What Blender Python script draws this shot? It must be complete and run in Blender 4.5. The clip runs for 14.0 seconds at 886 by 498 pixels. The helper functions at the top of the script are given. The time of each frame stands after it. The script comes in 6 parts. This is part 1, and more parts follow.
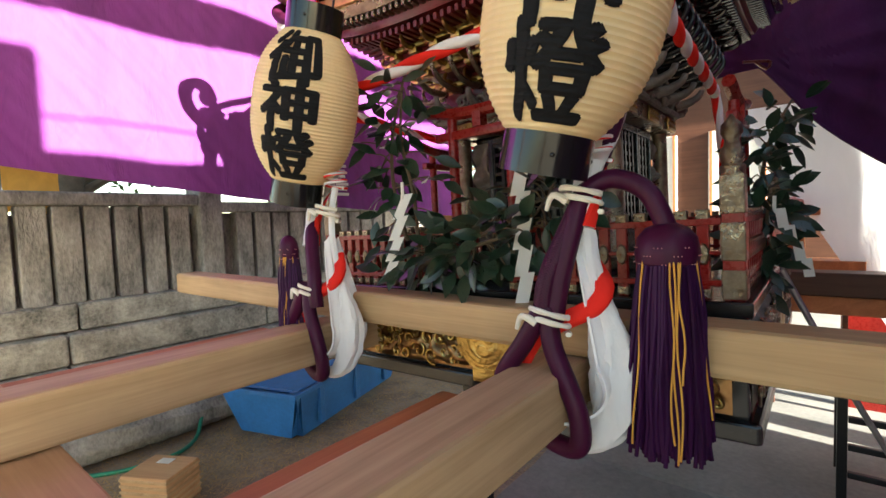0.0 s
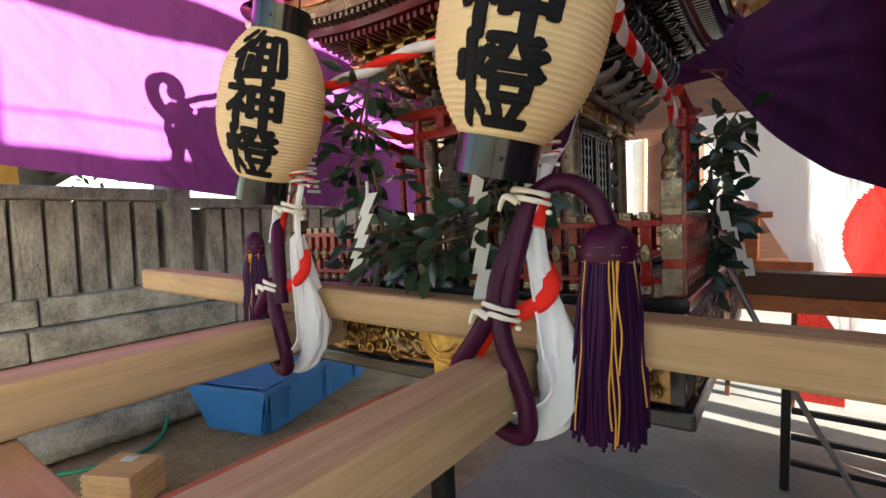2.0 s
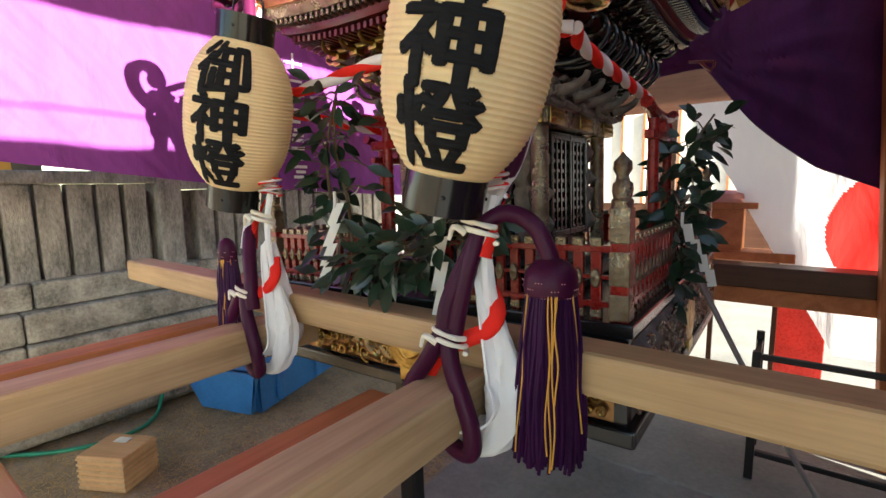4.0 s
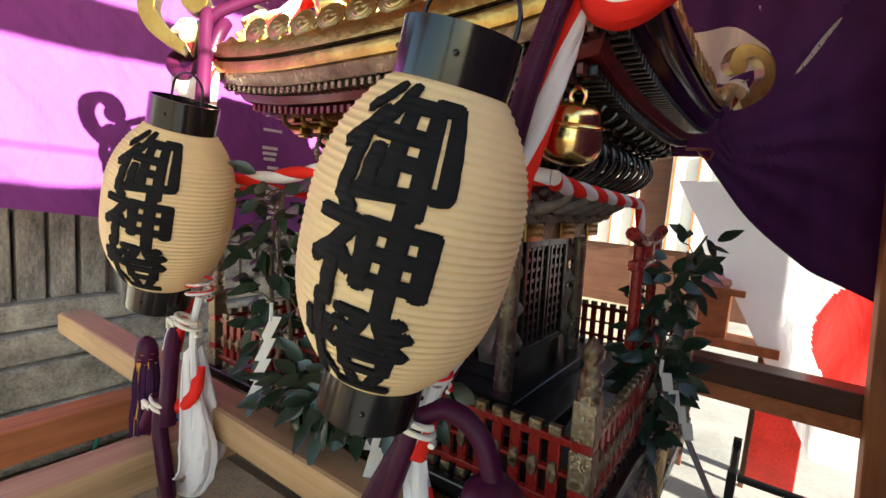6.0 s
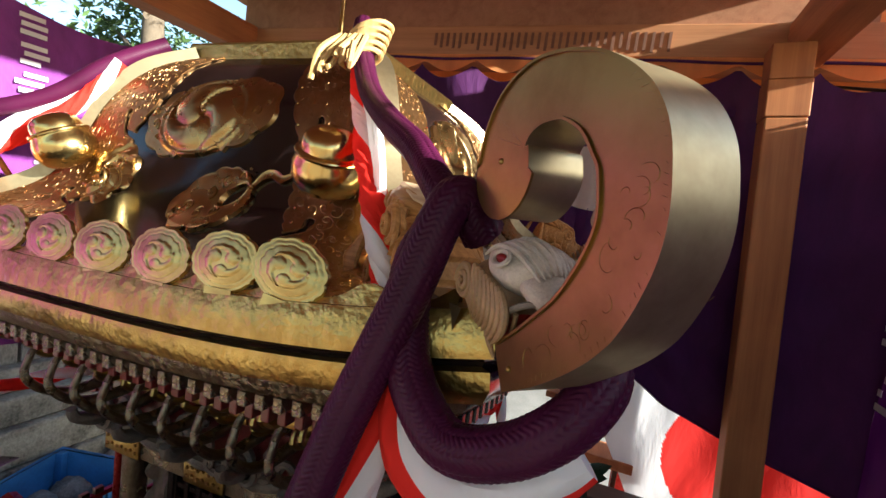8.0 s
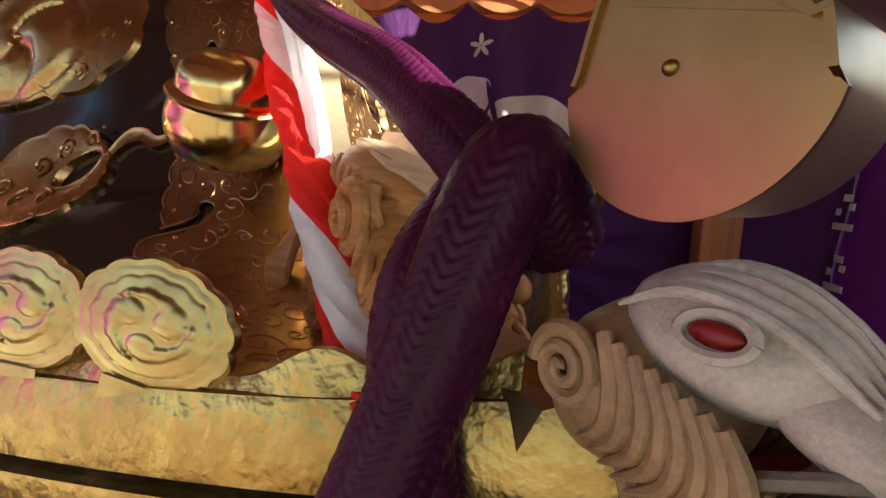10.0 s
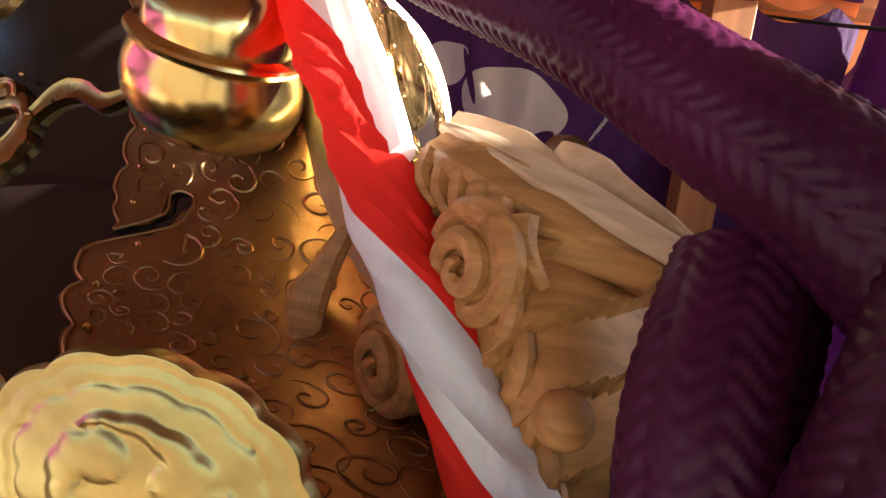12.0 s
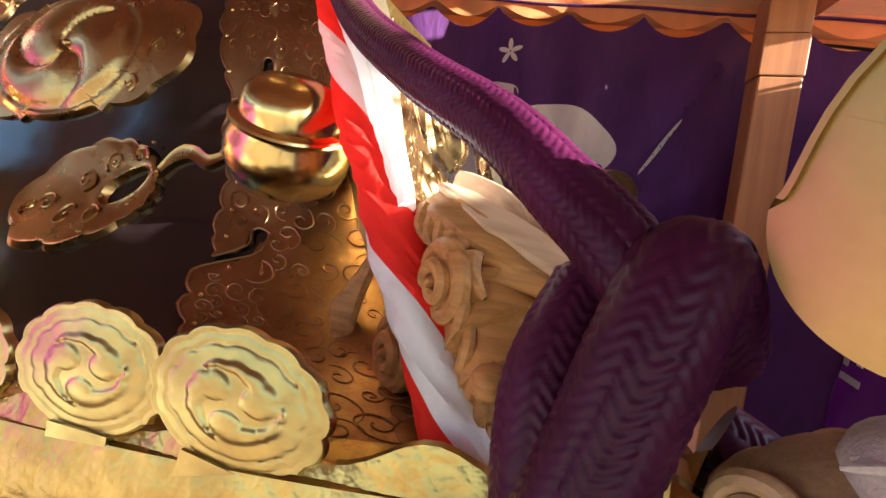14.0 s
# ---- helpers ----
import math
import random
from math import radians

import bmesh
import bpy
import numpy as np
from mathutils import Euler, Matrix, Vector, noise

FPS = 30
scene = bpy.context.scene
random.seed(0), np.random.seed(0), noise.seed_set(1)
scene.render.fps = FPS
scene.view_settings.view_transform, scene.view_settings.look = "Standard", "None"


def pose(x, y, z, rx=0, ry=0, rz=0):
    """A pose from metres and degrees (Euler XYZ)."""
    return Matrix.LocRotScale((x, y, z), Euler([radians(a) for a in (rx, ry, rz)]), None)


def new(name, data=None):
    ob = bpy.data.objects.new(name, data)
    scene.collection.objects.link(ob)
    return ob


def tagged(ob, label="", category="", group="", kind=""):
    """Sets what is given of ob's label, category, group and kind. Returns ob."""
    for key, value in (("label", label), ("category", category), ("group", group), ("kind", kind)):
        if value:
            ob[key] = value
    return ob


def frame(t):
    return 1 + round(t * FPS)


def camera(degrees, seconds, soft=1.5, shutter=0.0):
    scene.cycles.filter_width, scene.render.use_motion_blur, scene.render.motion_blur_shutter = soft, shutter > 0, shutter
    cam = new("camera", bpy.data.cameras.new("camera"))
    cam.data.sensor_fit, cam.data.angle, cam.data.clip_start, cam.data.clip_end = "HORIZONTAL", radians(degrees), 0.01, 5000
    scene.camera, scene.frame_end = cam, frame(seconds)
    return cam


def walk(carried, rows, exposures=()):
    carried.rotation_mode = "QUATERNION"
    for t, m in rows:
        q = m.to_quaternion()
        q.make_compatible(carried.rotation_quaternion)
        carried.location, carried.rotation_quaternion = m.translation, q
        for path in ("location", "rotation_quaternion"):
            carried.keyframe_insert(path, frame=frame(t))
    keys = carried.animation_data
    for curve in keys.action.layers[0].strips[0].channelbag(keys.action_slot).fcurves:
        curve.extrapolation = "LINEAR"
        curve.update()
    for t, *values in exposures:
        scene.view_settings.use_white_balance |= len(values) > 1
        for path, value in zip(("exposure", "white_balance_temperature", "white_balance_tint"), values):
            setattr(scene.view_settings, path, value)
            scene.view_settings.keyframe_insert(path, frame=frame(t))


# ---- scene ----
from mathutils.geometry import delaunay_2d_cdt

cam = camera(86.8, 14.0)
METRES, EYE, TILT, LEAN, TURN = 1.7, 1.10, -3.5, 2.0, 38.6
ROWS = [
    (0.0, 0.0, 0.0, 0.0, 0.0, 0.0, 0.0),
    (0.5, -0.0148, -0.0079, -0.0088, 0.94, -0.55, -1.2),
    (1.0, -0.0025, -0.0172, -0.0047, -1.04, -2.06, -2.08),
    (1.5, 0.0124, -0.0169, -0.0076, -1.6, -1.89, -1.52),
    (2.0, 0.0201, -0.0214, -0.0007, -2.79, -0.17, -0.49),
    (4.5, 0.0807, -0.0313, 0.0856, -2.34, -5.04, -1.86),
    (5.0, 0.0751, -0.0122, 0.1133, -2.11, -5.55, -3.21),
    (5.5, 0.0951, 0.016, 0.1552, -1.58, -5.19, -4.91),
    (6.0, 0.114, 0.0566, 0.2214, -3.39, -3.27, -6.18),
    (6.5, 0.1282, 0.0887, 0.3173, -4.92, -2.99, -6.92),
    (7.0, 0.138, 0.1182, 0.4206, -8.48, -0.67, -7.67),
    (7.5, 0.1563, 0.1779, 0.4767, -12.49, 0.6, -7.99),
    (8.0, 0.1818, 0.2428, 0.5011, -17.66, -0.88, -8.87),
    (8.5, 0.1899, 0.2912, 0.5088, -19.2, -2.57, -8.42),
    (11.0, 0.178, 0.4017, 0.512, -30.41, -5.91, -5.98),
    (11.5, 0.1704, 0.4258, 0.5171, -31.26, -6.8, -7.12),
    (12.0, 0.1798, 0.4347, 0.5194, -32.52, -7.68, -8.37),
    (12.5, 0.1781, 0.4339, 0.5253, -31.51, -8.68, -7.99),
    (13.0, 0.1782, 0.4409, 0.5384, -28.53, -7.04, -7.7),
    (13.5, 0.1678, 0.4305, 0.5398, -26.03, -5.54, -8.05),
    (14.0, 0.1743, 0.3867, 0.5271, -25.18, -5.21, -8.35),
]
walk(cam, [(t, pose(0, 0, EYE, TILT, LEAN, TURN) @ pose(METRES * x, METRES * y, METRES * z, 90 + pitch, roll, yaw)) for t, x, y, z, yaw, pitch, roll in ROWS],
     [(0.0, 3.17, 6400, 2.0), (5.5, 3.17, 6400, 2.0), (6.5, 2.95, 6400, 3.0), (7.2, 2.6, 6300, 4.0), (8.7, 2.4, 5800, 3.0), (11.0, 2.93, 5950, 6.0), (12.2, 3.05, 6000, 6.0), (13.0, 3.27, 5900, 6.0), (14.0, 3.22, 5800, 4.0)])

# ---- world and light ----
SUN_WAY = Vector((-0.95, 0.125, -0.27)).normalized()
world = bpy.data.worlds.new("sky_world")
scene.world = world
world.use_nodes = True
wn = world.node_tree.nodes
sky = wn.new("ShaderNodeTexSky")
sky.sky_type, sky.sun_disc = "NISHITA", False
sky.sun_elevation = math.asin(-SUN_WAY.z)
sky.sun_rotation = math.atan2(-SUN_WAY.x, -SUN_WAY.y)
world.node_tree.links.new(sky.outputs[0], wn["Background"].inputs[0])
wn["Background"].inputs[1].default_value = 0.070
sun = new("sun", bpy.data.lights.new("sun", "SUN"))
sun.data.energy, sun.data.angle, sun.data.color = 5.0, radians(0.6), (1.0, 0.93, 0.82)
sun.matrix_world = SUN_WAY.to_track_quat("-Z", "Y").to_matrix().to_4x4()


# ---- materials ----
def node_mat(name):
    m = bpy.data.materials.new(name)
    m.use_nodes = True
    nt = m.node_tree
    return m, nt, nt.nodes["Principled BSDF"]


def ramp(nt, fac, stops):
    r = nt.nodes.new("ShaderNodeValToRGB")
    el = r.color_ramp.elements
    while len(el) < len(stops):
        el.new(0.5)
    for e, (p, c) in zip(el, stops):
        e.position, e.color = p, (*c, 1)
    nt.links.new(fac, r.inputs[0])
    return r.outputs[0]


def coords(nt, scale=(1, 1, 1), kind="Object"):
    tc, mp = nt.nodes.new("ShaderNodeTexCoord"), nt.nodes.new("ShaderNodeMapping")
    mp.inputs["Scale"].default_value = scale
    nt.links.new(tc.outputs[kind], mp.inputs[0])
    return mp.outputs[0]


def noise_tex(nt, vec, scale, detail=4, rough=0.6, distort=0.0):
    n = nt.nodes.new("ShaderNodeTexNoise")
    n.inputs["Scale"].default_value, n.inputs["Detail"].default_value = scale, detail
    n.inputs["Roughness"].default_value, n.inputs["Distortion"].default_value = rough, distort
    nt.links.new(vec, n.inputs["Vector"])
    return n.outputs[0]


def bump(nt, b, height, strength=0.3, dist=0.01, after=None):
    n = nt.nodes.new("ShaderNodeBump")
    n.inputs["Strength"].default_value, n.inputs["Distance"].default_value = strength, dist
    nt.links.new(height, n.inputs["Height"])
    if after:
        nt.links.new(after, n.inputs["Normal"])
    nt.links.new(n.outputs[0], b.inputs["Normal"])
    return n.outputs[0]


def mul(nt, a, b_, kind="MULTIPLY"):
    n = nt.nodes.new("ShaderNodeMath")
    n.operation = kind
    for s, v in zip(n.inputs, (a, b_)):
        if isinstance(v, (int, float)):
            s.default_value = v
        else:
            nt.links.new(v, s)
    return n.outputs[0]


def plain(name, col, rough=0.5, metal=0.0, var=0.25, scale=20, bmp=0.15, bdist=0.003, stretch=(1, 1, 1), fine=9.0):
    """Colour that varies at two scales, with fine relief."""
    m, nt, b = node_mat(name)
    v = coords(nt, stretch)
    big, small = noise_tex(nt, v, scale, 5), noise_tex(nt, v, scale * fine, 3)
    mixed = mul(nt, mul(nt, big, 0.65), mul(nt, small, 0.35), "ADD")
    lo, hi = [c * (1 - var) for c in col], [min(1, c * (1 + var)) for c in col]
    nt.links.new(ramp(nt, mixed, [(0.3, lo), (0.7, hi)]), b.inputs["Base Color"])
    b.inputs["Roughness"].default_value, b.inputs["Metallic"].default_value = rough, metal
    rr = nt.nodes.new("ShaderNodeMapRange")
    rr.inputs["To Min"].default_value, rr.inputs["To Max"].default_value = max(0.03, rough - 0.1), min(1, rough + 0.12)
    nt.links.new(small, rr.inputs["Value"])
    nt.links.new(rr.outputs[0], b.inputs["Roughness"])
    if bmp:
        bump(nt, b, mixed, bmp, bdist)
    return m


def wood(name, light, dark, axis, rough=0.5, rings=1.0):
    """Sawn timber with the grain along one axis."""
    m, nt, b = node_mat(name)
    s = [14.0 * rings] * 3
    s["xyz".index(axis)] = 0.9
    v = coords(nt, s)
    g = noise_tex(nt, v, 1.0, 6, 0.55, 1.2)
    s2 = [160.0] * 3
    s2["xyz".index(axis)] = 5.0
    f = noise_tex(nt, coords(nt, s2), 1.0, 3)
    stain = noise_tex(nt, coords(nt), 3.5, 4)
    mixed = mul(nt, mul(nt, mul(nt, g, 0.5), mul(nt, f, 0.25), "ADD"), mul(nt, stain, 0.3), "ADD")
    mid = [(a + c) / 2 for a, c in zip(light, dark)]
    nt.links.new(ramp(nt, mixed, [(0.34, dark), (0.5, mid), (0.68, light)]), b.inputs["Base Color"])
    b.inputs["Roughness"].default_value = rough
    b.inputs["Specular IOR Level"].default_value = 0.2
    bump(nt, b, mixed, 0.25, 0.003)
    return m


def cloth(name, col, translucent=0.0, weave=900, var=0.2, wrinkle=0.4, rough=0.85, glow=None):
    m, nt, b = node_mat(name)
    v = coords(nt)
    big = noise_tex(nt, coords(nt, (1, 1, 0.35)), 9, 5, 0.6, 0.6)
    lo, hi = [c * (1 - var) for c in col], [min(1, c * (1 + var)) for c in col]
    c_out = ramp(nt, big, [(0.3, lo), (0.7, hi)])
    nt.links.new(c_out, b.inputs["Base Color"])
    b.inputs["Roughness"].default_value = rough
    fine = noise_tex(nt, v, weave, 2)
    n1 = bump(nt, b, mul(nt, big, 1.0), wrinkle, 0.02)
    bump(nt, b, fine, 0.15, 0.001, n1)
    if translucent:
        t = nt.nodes.new("ShaderNodeBsdfTranslucent")
        mix = nt.nodes.new("ShaderNodeMixShader")
        mix.inputs[0].default_value = translucent
        if glow:
            t.inputs["Color"].default_value = (*glow, 1)
        else:
            nt.links.new(c_out, t.inputs["Color"])
        nt.links.new(b.outputs[0], mix.inputs[1])
        nt.links.new(t.outputs[0], mix.inputs[2])
        nt.links.new(mix.outputs[0], nt.nodes["Material Output"].inputs[0])
    return m


def brass(name, col=(0.78, 0.55, 0.22), rough=0.28, chase=60, depth=0.6, tarnish=0.5, scrolls=True):
    """Beaten and engraved brass: chased scrolls in the relief, tarnish in blotches."""
    m, nt, b = node_mat(name)
    v = coords(nt)
    blot = noise_tex(nt, v, 14, 5, 0.65)
    dark = [c * t for c, t in zip(col, (1 - tarnish * 0.75, 1 - tarnish * 0.85, 1 - tarnish * 0.9))]
    nt.links.new(ramp(nt, blot, [(0.32, dark), (0.62, col)]), b.inputs["Base Color"])
    b.inputs["Metallic"].default_value = 1.0
    rr = nt.nodes.new("ShaderNodeMapRange")
    rr.inputs["To Min"].default_value, rr.inputs["To Max"].default_value = rough + 0.16, rough
    nt.links.new(blot, rr.inputs["Value"])
    nt.links.new(rr.outputs[0], b.inputs["Roughness"])
    h = noise_tex(nt, v, chase * 0.7, 3, 0.5)
    if scrolls:
        vor = nt.nodes.new("ShaderNodeTexVoronoi")
        vor.feature = "F1"
        vor.inputs["Scale"].default_value = chase * 0.5
        warp = nt.nodes.new("ShaderNodeTexNoise")
        warp.inputs["Scale"].default_value = chase * 0.35
        nt.links.new(v, warp.inputs["Vector"])
        mixv = nt.nodes.new("ShaderNodeVectorMath")
        mixv.operation = "MULTIPLY_ADD"
        mixv.inputs[1].default_value = (1.6 / chase,) * 3
        nt.links.new(warp.outputs["Color"], mixv.inputs[0])
        nt.links.new(v, mixv.inputs[2])
        nt.links.new(mixv.outputs[0], vor.inputs["Vector"])
        ring = mul(nt, mul(nt, vor.outputs["Distance"], 22.0), 1.0, "SINE")
        line = mul(nt, mul(nt, ring, 1.0, "ABSOLUTE"), 0.4, "POWER")
        h = mul(nt, mul(nt, h, 0.55), mul(nt, line, 0.45), "ADD")
    bump(nt, b, h, depth, 0.004)
    return m


M = {}
M["pole"] = wood("pole_wood", (0.56, 0.39, 0.22), (0.29, 0.18, 0.09), "y", 0.62)
M["crosspole"] = wood("crosspole_wood", (0.50, 0.33, 0.165), (0.24, 0.14, 0.065), "x", 0.5)
M["redwood"] = wood("red_brown_wood", (0.54, 0.21, 0.085), (0.28, 0.095, 0.04), "y", 0.55)
M["plank"] = wood("plank_wood", (0.58, 0.36, 0.19), (0.38, 0.21, 0.10), "x", 0.65)
M["post"] = wood("post_wood", (0.42, 0.165, 0.06), (0.23, 0.08, 0.03), "z", 0.55)
M["beam"] = wood("beam_wood", (0.50, 0.24, 0.11), (0.30, 0.13, 0.06), "x", 0.6)
M["boards"] = wood("ceiling_boards", (0.40, 0.20, 0.11), (0.24, 0.11, 0.06), "y", 0.65)
M["darkwood"] = wood("dark_brown_wood", (0.10, 0.045, 0.028), (0.05, 0.02, 0.013), "x", 0.4)
M["carved"] = wood("carved_keyaki", (0.56, 0.275, 0.090), (0.15, 0.050, 0.014), "x", 0.45, 9)
M["palewood"] = wood("pale_lit_wood", (0.66, 0.47, 0.30), (0.42, 0.26, 0.14), "x", 0.5, 3)
M["greywood"] = plain("weathered_carving", (0.17, 0.138, 0.108), 0.7, 0, 0.45, 22, 0.7, 0.008)
M["blackwood"] = plain("black_lacquer_frame", (0.012, 0.011, 0.011), 0.22, 0, 0.3, 30, 0.1)
M["lacquer"] = plain("black_lacquer", (0.010, 0.006, 0.006), 0.09, 0, 0.4, 6, 0.04, 0.002)
M["redlac"] = plain("vermilion_lacquer", (0.21, 0.012, 0.009), 0.28, 0, 0.35, 12, 0.1)
M["redlac"].node_tree.nodes["Principled BSDF"].inputs["Specular IOR Level"].default_value = 0.3
M["darkred"] = plain("dark_red_lacquer", (0.12, 0.012, 0.012), 0.3, 0, 0.4, 12, 0.1)
M["gold"] = brass("beaten_brass", (0.50, 0.35, 0.115), 0.24, 110, 0.60, 0.6, False)
M["engraved"] = brass("engraved_brass", (0.34, 0.195, 0.085), 0.32, 130, 0.16, 0.55, False)
M["scroll"] = brass("raised_scroll_brass", (0.62, 0.42, 0.19), 0.26, 200, 0.1, 0.4, False)
M["disc"] = brass("crest_brass", (0.50, 0.39, 0.155), 0.22, 60, 0.05, 0.6, False)
M["plaque"] = brass("embossed_plaque_brass", (0.47, 0.31, 0.125), 0.20, 120, 0.10, 0.5, False)
M["curlrim"] = brass("worn_curl_rim", (0.55, 0.46, 0.28), 0.36, 20, 0.12, 0.45, False)
M["curlside"] = brass("curl_brass", (0.35, 0.235, 0.075), 0.27, 40, 0.10, 0.45, False)
M["bell"] = brass("polished_brass", (0.72, 0.52, 0.20), 0.13, 16, 0.10, 0.45, False)
M["silver"] = brass("aged_pale_brass", (0.33, 0.275, 0.185), 0.20, 160, 0.55, 0.75)
M["paper"] = cloth("lantern_paper", (0.87, 0.69, 0.385), 0.3, 500, 0.08, 0.1, 0.7)
M["ink"] = plain("black_ink", (0.010, 0.010, 0.011), 0.75, 0, 0.3, 40, 0.05)
M["ink"].node_tree.nodes["Principled BSDF"].inputs["Specular IOR Level"].default_value = 0.12
M["blackgloss"] = plain("black_gloss_band", (0.008, 0.008, 0.008), 0.16, 0, 0.3, 10, 0.04)
M["purplerope"] = cloth("purple_rope", (0.046, 0.0050, 0.024), 0, 420, 0.35, 0.05, 0.42)
M["purplerope"].node_tree.nodes["Principled BSDF"].inputs["Specular IOR Level"].default_value = 0.16
M["tassel"] = cloth("purple_silk", (0.030, 0.0045, 0.034), 0, 300, 0.4, 0.2, 0.55)
M["tassel"].node_tree.nodes["Principled BSDF"].inputs["Specular IOR Level"].default_value = 0.15
M["yellow"] = cloth("yellow_cord", (0.58, 0.28, 0.04), 0, 400, 0.2, 0.1)
M["white"] = cloth("white_cotton", (0.88, 0.86, 0.84), 0.3, 500, 0.06, 0.5)
M["red"] = cloth("red_cotton", (0.88, 0.022, 0.010), 0.34, 500, 0.12, 0.4, 0.85)
M["cord"] = cloth("white_cord", (0.72, 0.66, 0.54), 0, 500, 0.1, 0.2)
M["straw"] = cloth("straw_cord", (0.42, 0.27, 0.10), 0, 300, 0.3, 0.3)
M["shide"] = cloth("white_paper", (0.82, 0.80, 0.74), 0.3, 300, 0.04, 0.1, 0.8)
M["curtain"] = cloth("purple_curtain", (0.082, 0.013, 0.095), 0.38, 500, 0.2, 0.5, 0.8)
# brighter copy of the purple curtain, with the sunlight put into its colour
M["curtainlit"] = cloth("sunlit_purple_curtain", (0.175, 0.026, 0.215), 0.10, 500, 0.18, 0.5, 0.8)
M["flag"] = cloth("white_flag_cloth", (0.80, 0.78, 0.80), 0.4, 500, 0.04, 0.3)
M["flagred"] = cloth("red_flag_cloth", (0.75, 0.02, 0.015), 0.4, 500, 0.1, 0.3)
M["crest"] = cloth("cream_crest_cloth", (0.62, 0.50, 0.42), 0.2, 500, 0.1, 0.3)
M["leaf"] = plain("sakaki_leaf", (0.015, 0.032, 0.017), 0.3, 0, 0.45, 30, 0.2)
M["twig"] = plain("sakaki_twig", (0.09, 0.06, 0.03), 0.7)
M["stone"] = plain("weathered_stone", (0.25, 0.235, 0.21), 0.9, 0, 0.8, 9, 1.0, 0.02, (1, 1, 0.45))
M["mossstone"] = plain("mossy_stone", (0.29, 0.27, 0.225), 0.92, 0, 0.8, 7, 1.0, 0.02)
M["ground"] = plain("packed_earth", (0.27, 0.205, 0.135), 0.95, 0, 0.55, 5, 0.8, 0.012, fine=14)
M["concrete"] = plain("worn_concrete", (0.20, 0.19, 0.175), 0.9, 0, 0.35, 2.5, 0.4, 0.005, fine=18)
M["blue"] = plain("blue_plastic", (0.035, 0.16, 0.42), 0.4, 0, 0.25, 7, 0.1)
M["green"] = plain("green_hose", (0.02, 0.22, 0.12), 0.4, 0, 0.2)
M["blackmetal"] = plain("black_metal", (0.012, 0.011, 0.012), 0.35, 0.3, 0.3)
M["canvas"] = cloth("orange_canvas", (0.80, 0.35, 0.12), 0.5, 500, 0.12, 0.3)
M["pink"] = cloth("pink_cushion", (0.55, 0.25, 0.24), 0, 500, 0.1, 0.3)
M["birdcheek"] = plain("pale_worn_carving", (0.30, 0.18, 0.085), 0.55, 0, 0.5, 40, 0.4)
M["whitebird"] = plain("white_painted_wood", (0.48, 0.41, 0.34), 0.65, 0, 0.35, 60, 0.4, 0.004)
M["steel"] = plain("grey_steel", (0.45, 0.44, 0.42), 0.35, 0.8, 0.2)
M["plaster"] = plain("pale_plaster", (0.62, 0.60, 0.56), 0.85, 0, 0.12, 2)
M["foliage"] = plain("tree_foliage", (0.06, 0.11, 0.03), 0.6, 0, 0.5, 9, 0.2)
M["bark"] = plain("bark", (0.10, 0.075, 0.05), 0.9, 0, 0.4, 12, 0.7)
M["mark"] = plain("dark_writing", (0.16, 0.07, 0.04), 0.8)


# ---- mesh helpers ----
def part(name, bm, mat, parent=None, label="", smooth=False, mats=None):
    me = bpy.data.meshes.new(name)
    bmesh.ops.recalc_face_normals(bm, faces=bm.faces)
    bm.to_mesh(me)
    bm.free()
    for m in (mats or [mat]):
        me.materials.append(M[m])
    if smooth:
        me.shade_smooth()
        try:
            me.set_sharp_from_angle(angle=radians(40))
        except AttributeError:
            pass
    ob = new(name, me)
    if parent:
        ob.parent = parent
    if label:
        ob["label"] = label
    return ob


def thing(name, label, category, group="", m=None, kind=""):
    ob = new(name)
    if m is not None:
        ob.matrix_world = m
    return tagged(ob, label, category, group, kind)


def box(bm, x0, x1, y0, y1, z0, z1, bevel=0.0, m=None, mi=0):
    vs = [bm.verts.new((x, y, z)) for x in (x0, x1) for y in (y0, y1) for z in (z0, z1)]
    fs = [bm.faces.new([vs[i] for i in f]) for f in ((0, 1, 3, 2), (4, 6, 7, 5), (0, 4, 5, 1), (2, 3, 7, 6), (0, 2, 6, 4), (1, 5, 7, 3))]
    for f in fs:
        f.material_index = mi
    if m is not None:
        bmesh.ops.transform(bm, matrix=m, verts=vs)
    if bevel:
        es = list({e for f in fs for e in f.edges})
        r = bmesh.ops.bevel(bm, geom=es, offset=bevel, segments=2, affect="EDGES", profile=0.5)
        for f in r["faces"]:
            f.material_index = mi
    return bm


def boxed(*a, **k):
    return box(bmesh.new(), *a, **k)


def smooth_path(pts, step=0.02):
    pts = [Vector(p) for p in pts]
    out = []
    for i in range(len(pts) - 1):
        p0, p1, p2, p3 = pts[max(i - 1, 0)], pts[i], pts[i + 1], pts[min(i + 2, len(pts) - 1)]
        n = max(2, int((p2 - p1).length / step))
        for k in range(n):
            t = k / n
            out.append(0.5 * ((2 * p1) + (p2 - p0) * t + (2 * p0 - 5 * p1 + 4 * p2 - p3) * t * t + (3 * p1 - p0 - 3 * p2 + p3) * t ** 3))
    return out + [pts[-1]]


def frames_along(path):
    tang = [(path[min(i + 1, len(path) - 1)] - path[max(i - 1, 0)]).normalized() for i in range(len(path))]
    up = Vector((0, 0, 1)) if abs(tang[0].z) < 0.9 else Vector((1, 0, 0))
    n = (up - tang[0] * up.dot(tang[0])).normalized()
    out = []
    for t in tang:
        n = (n - t * n.dot(t)).normalized()
        out.append((t, n, t.cross(n)))
    return out


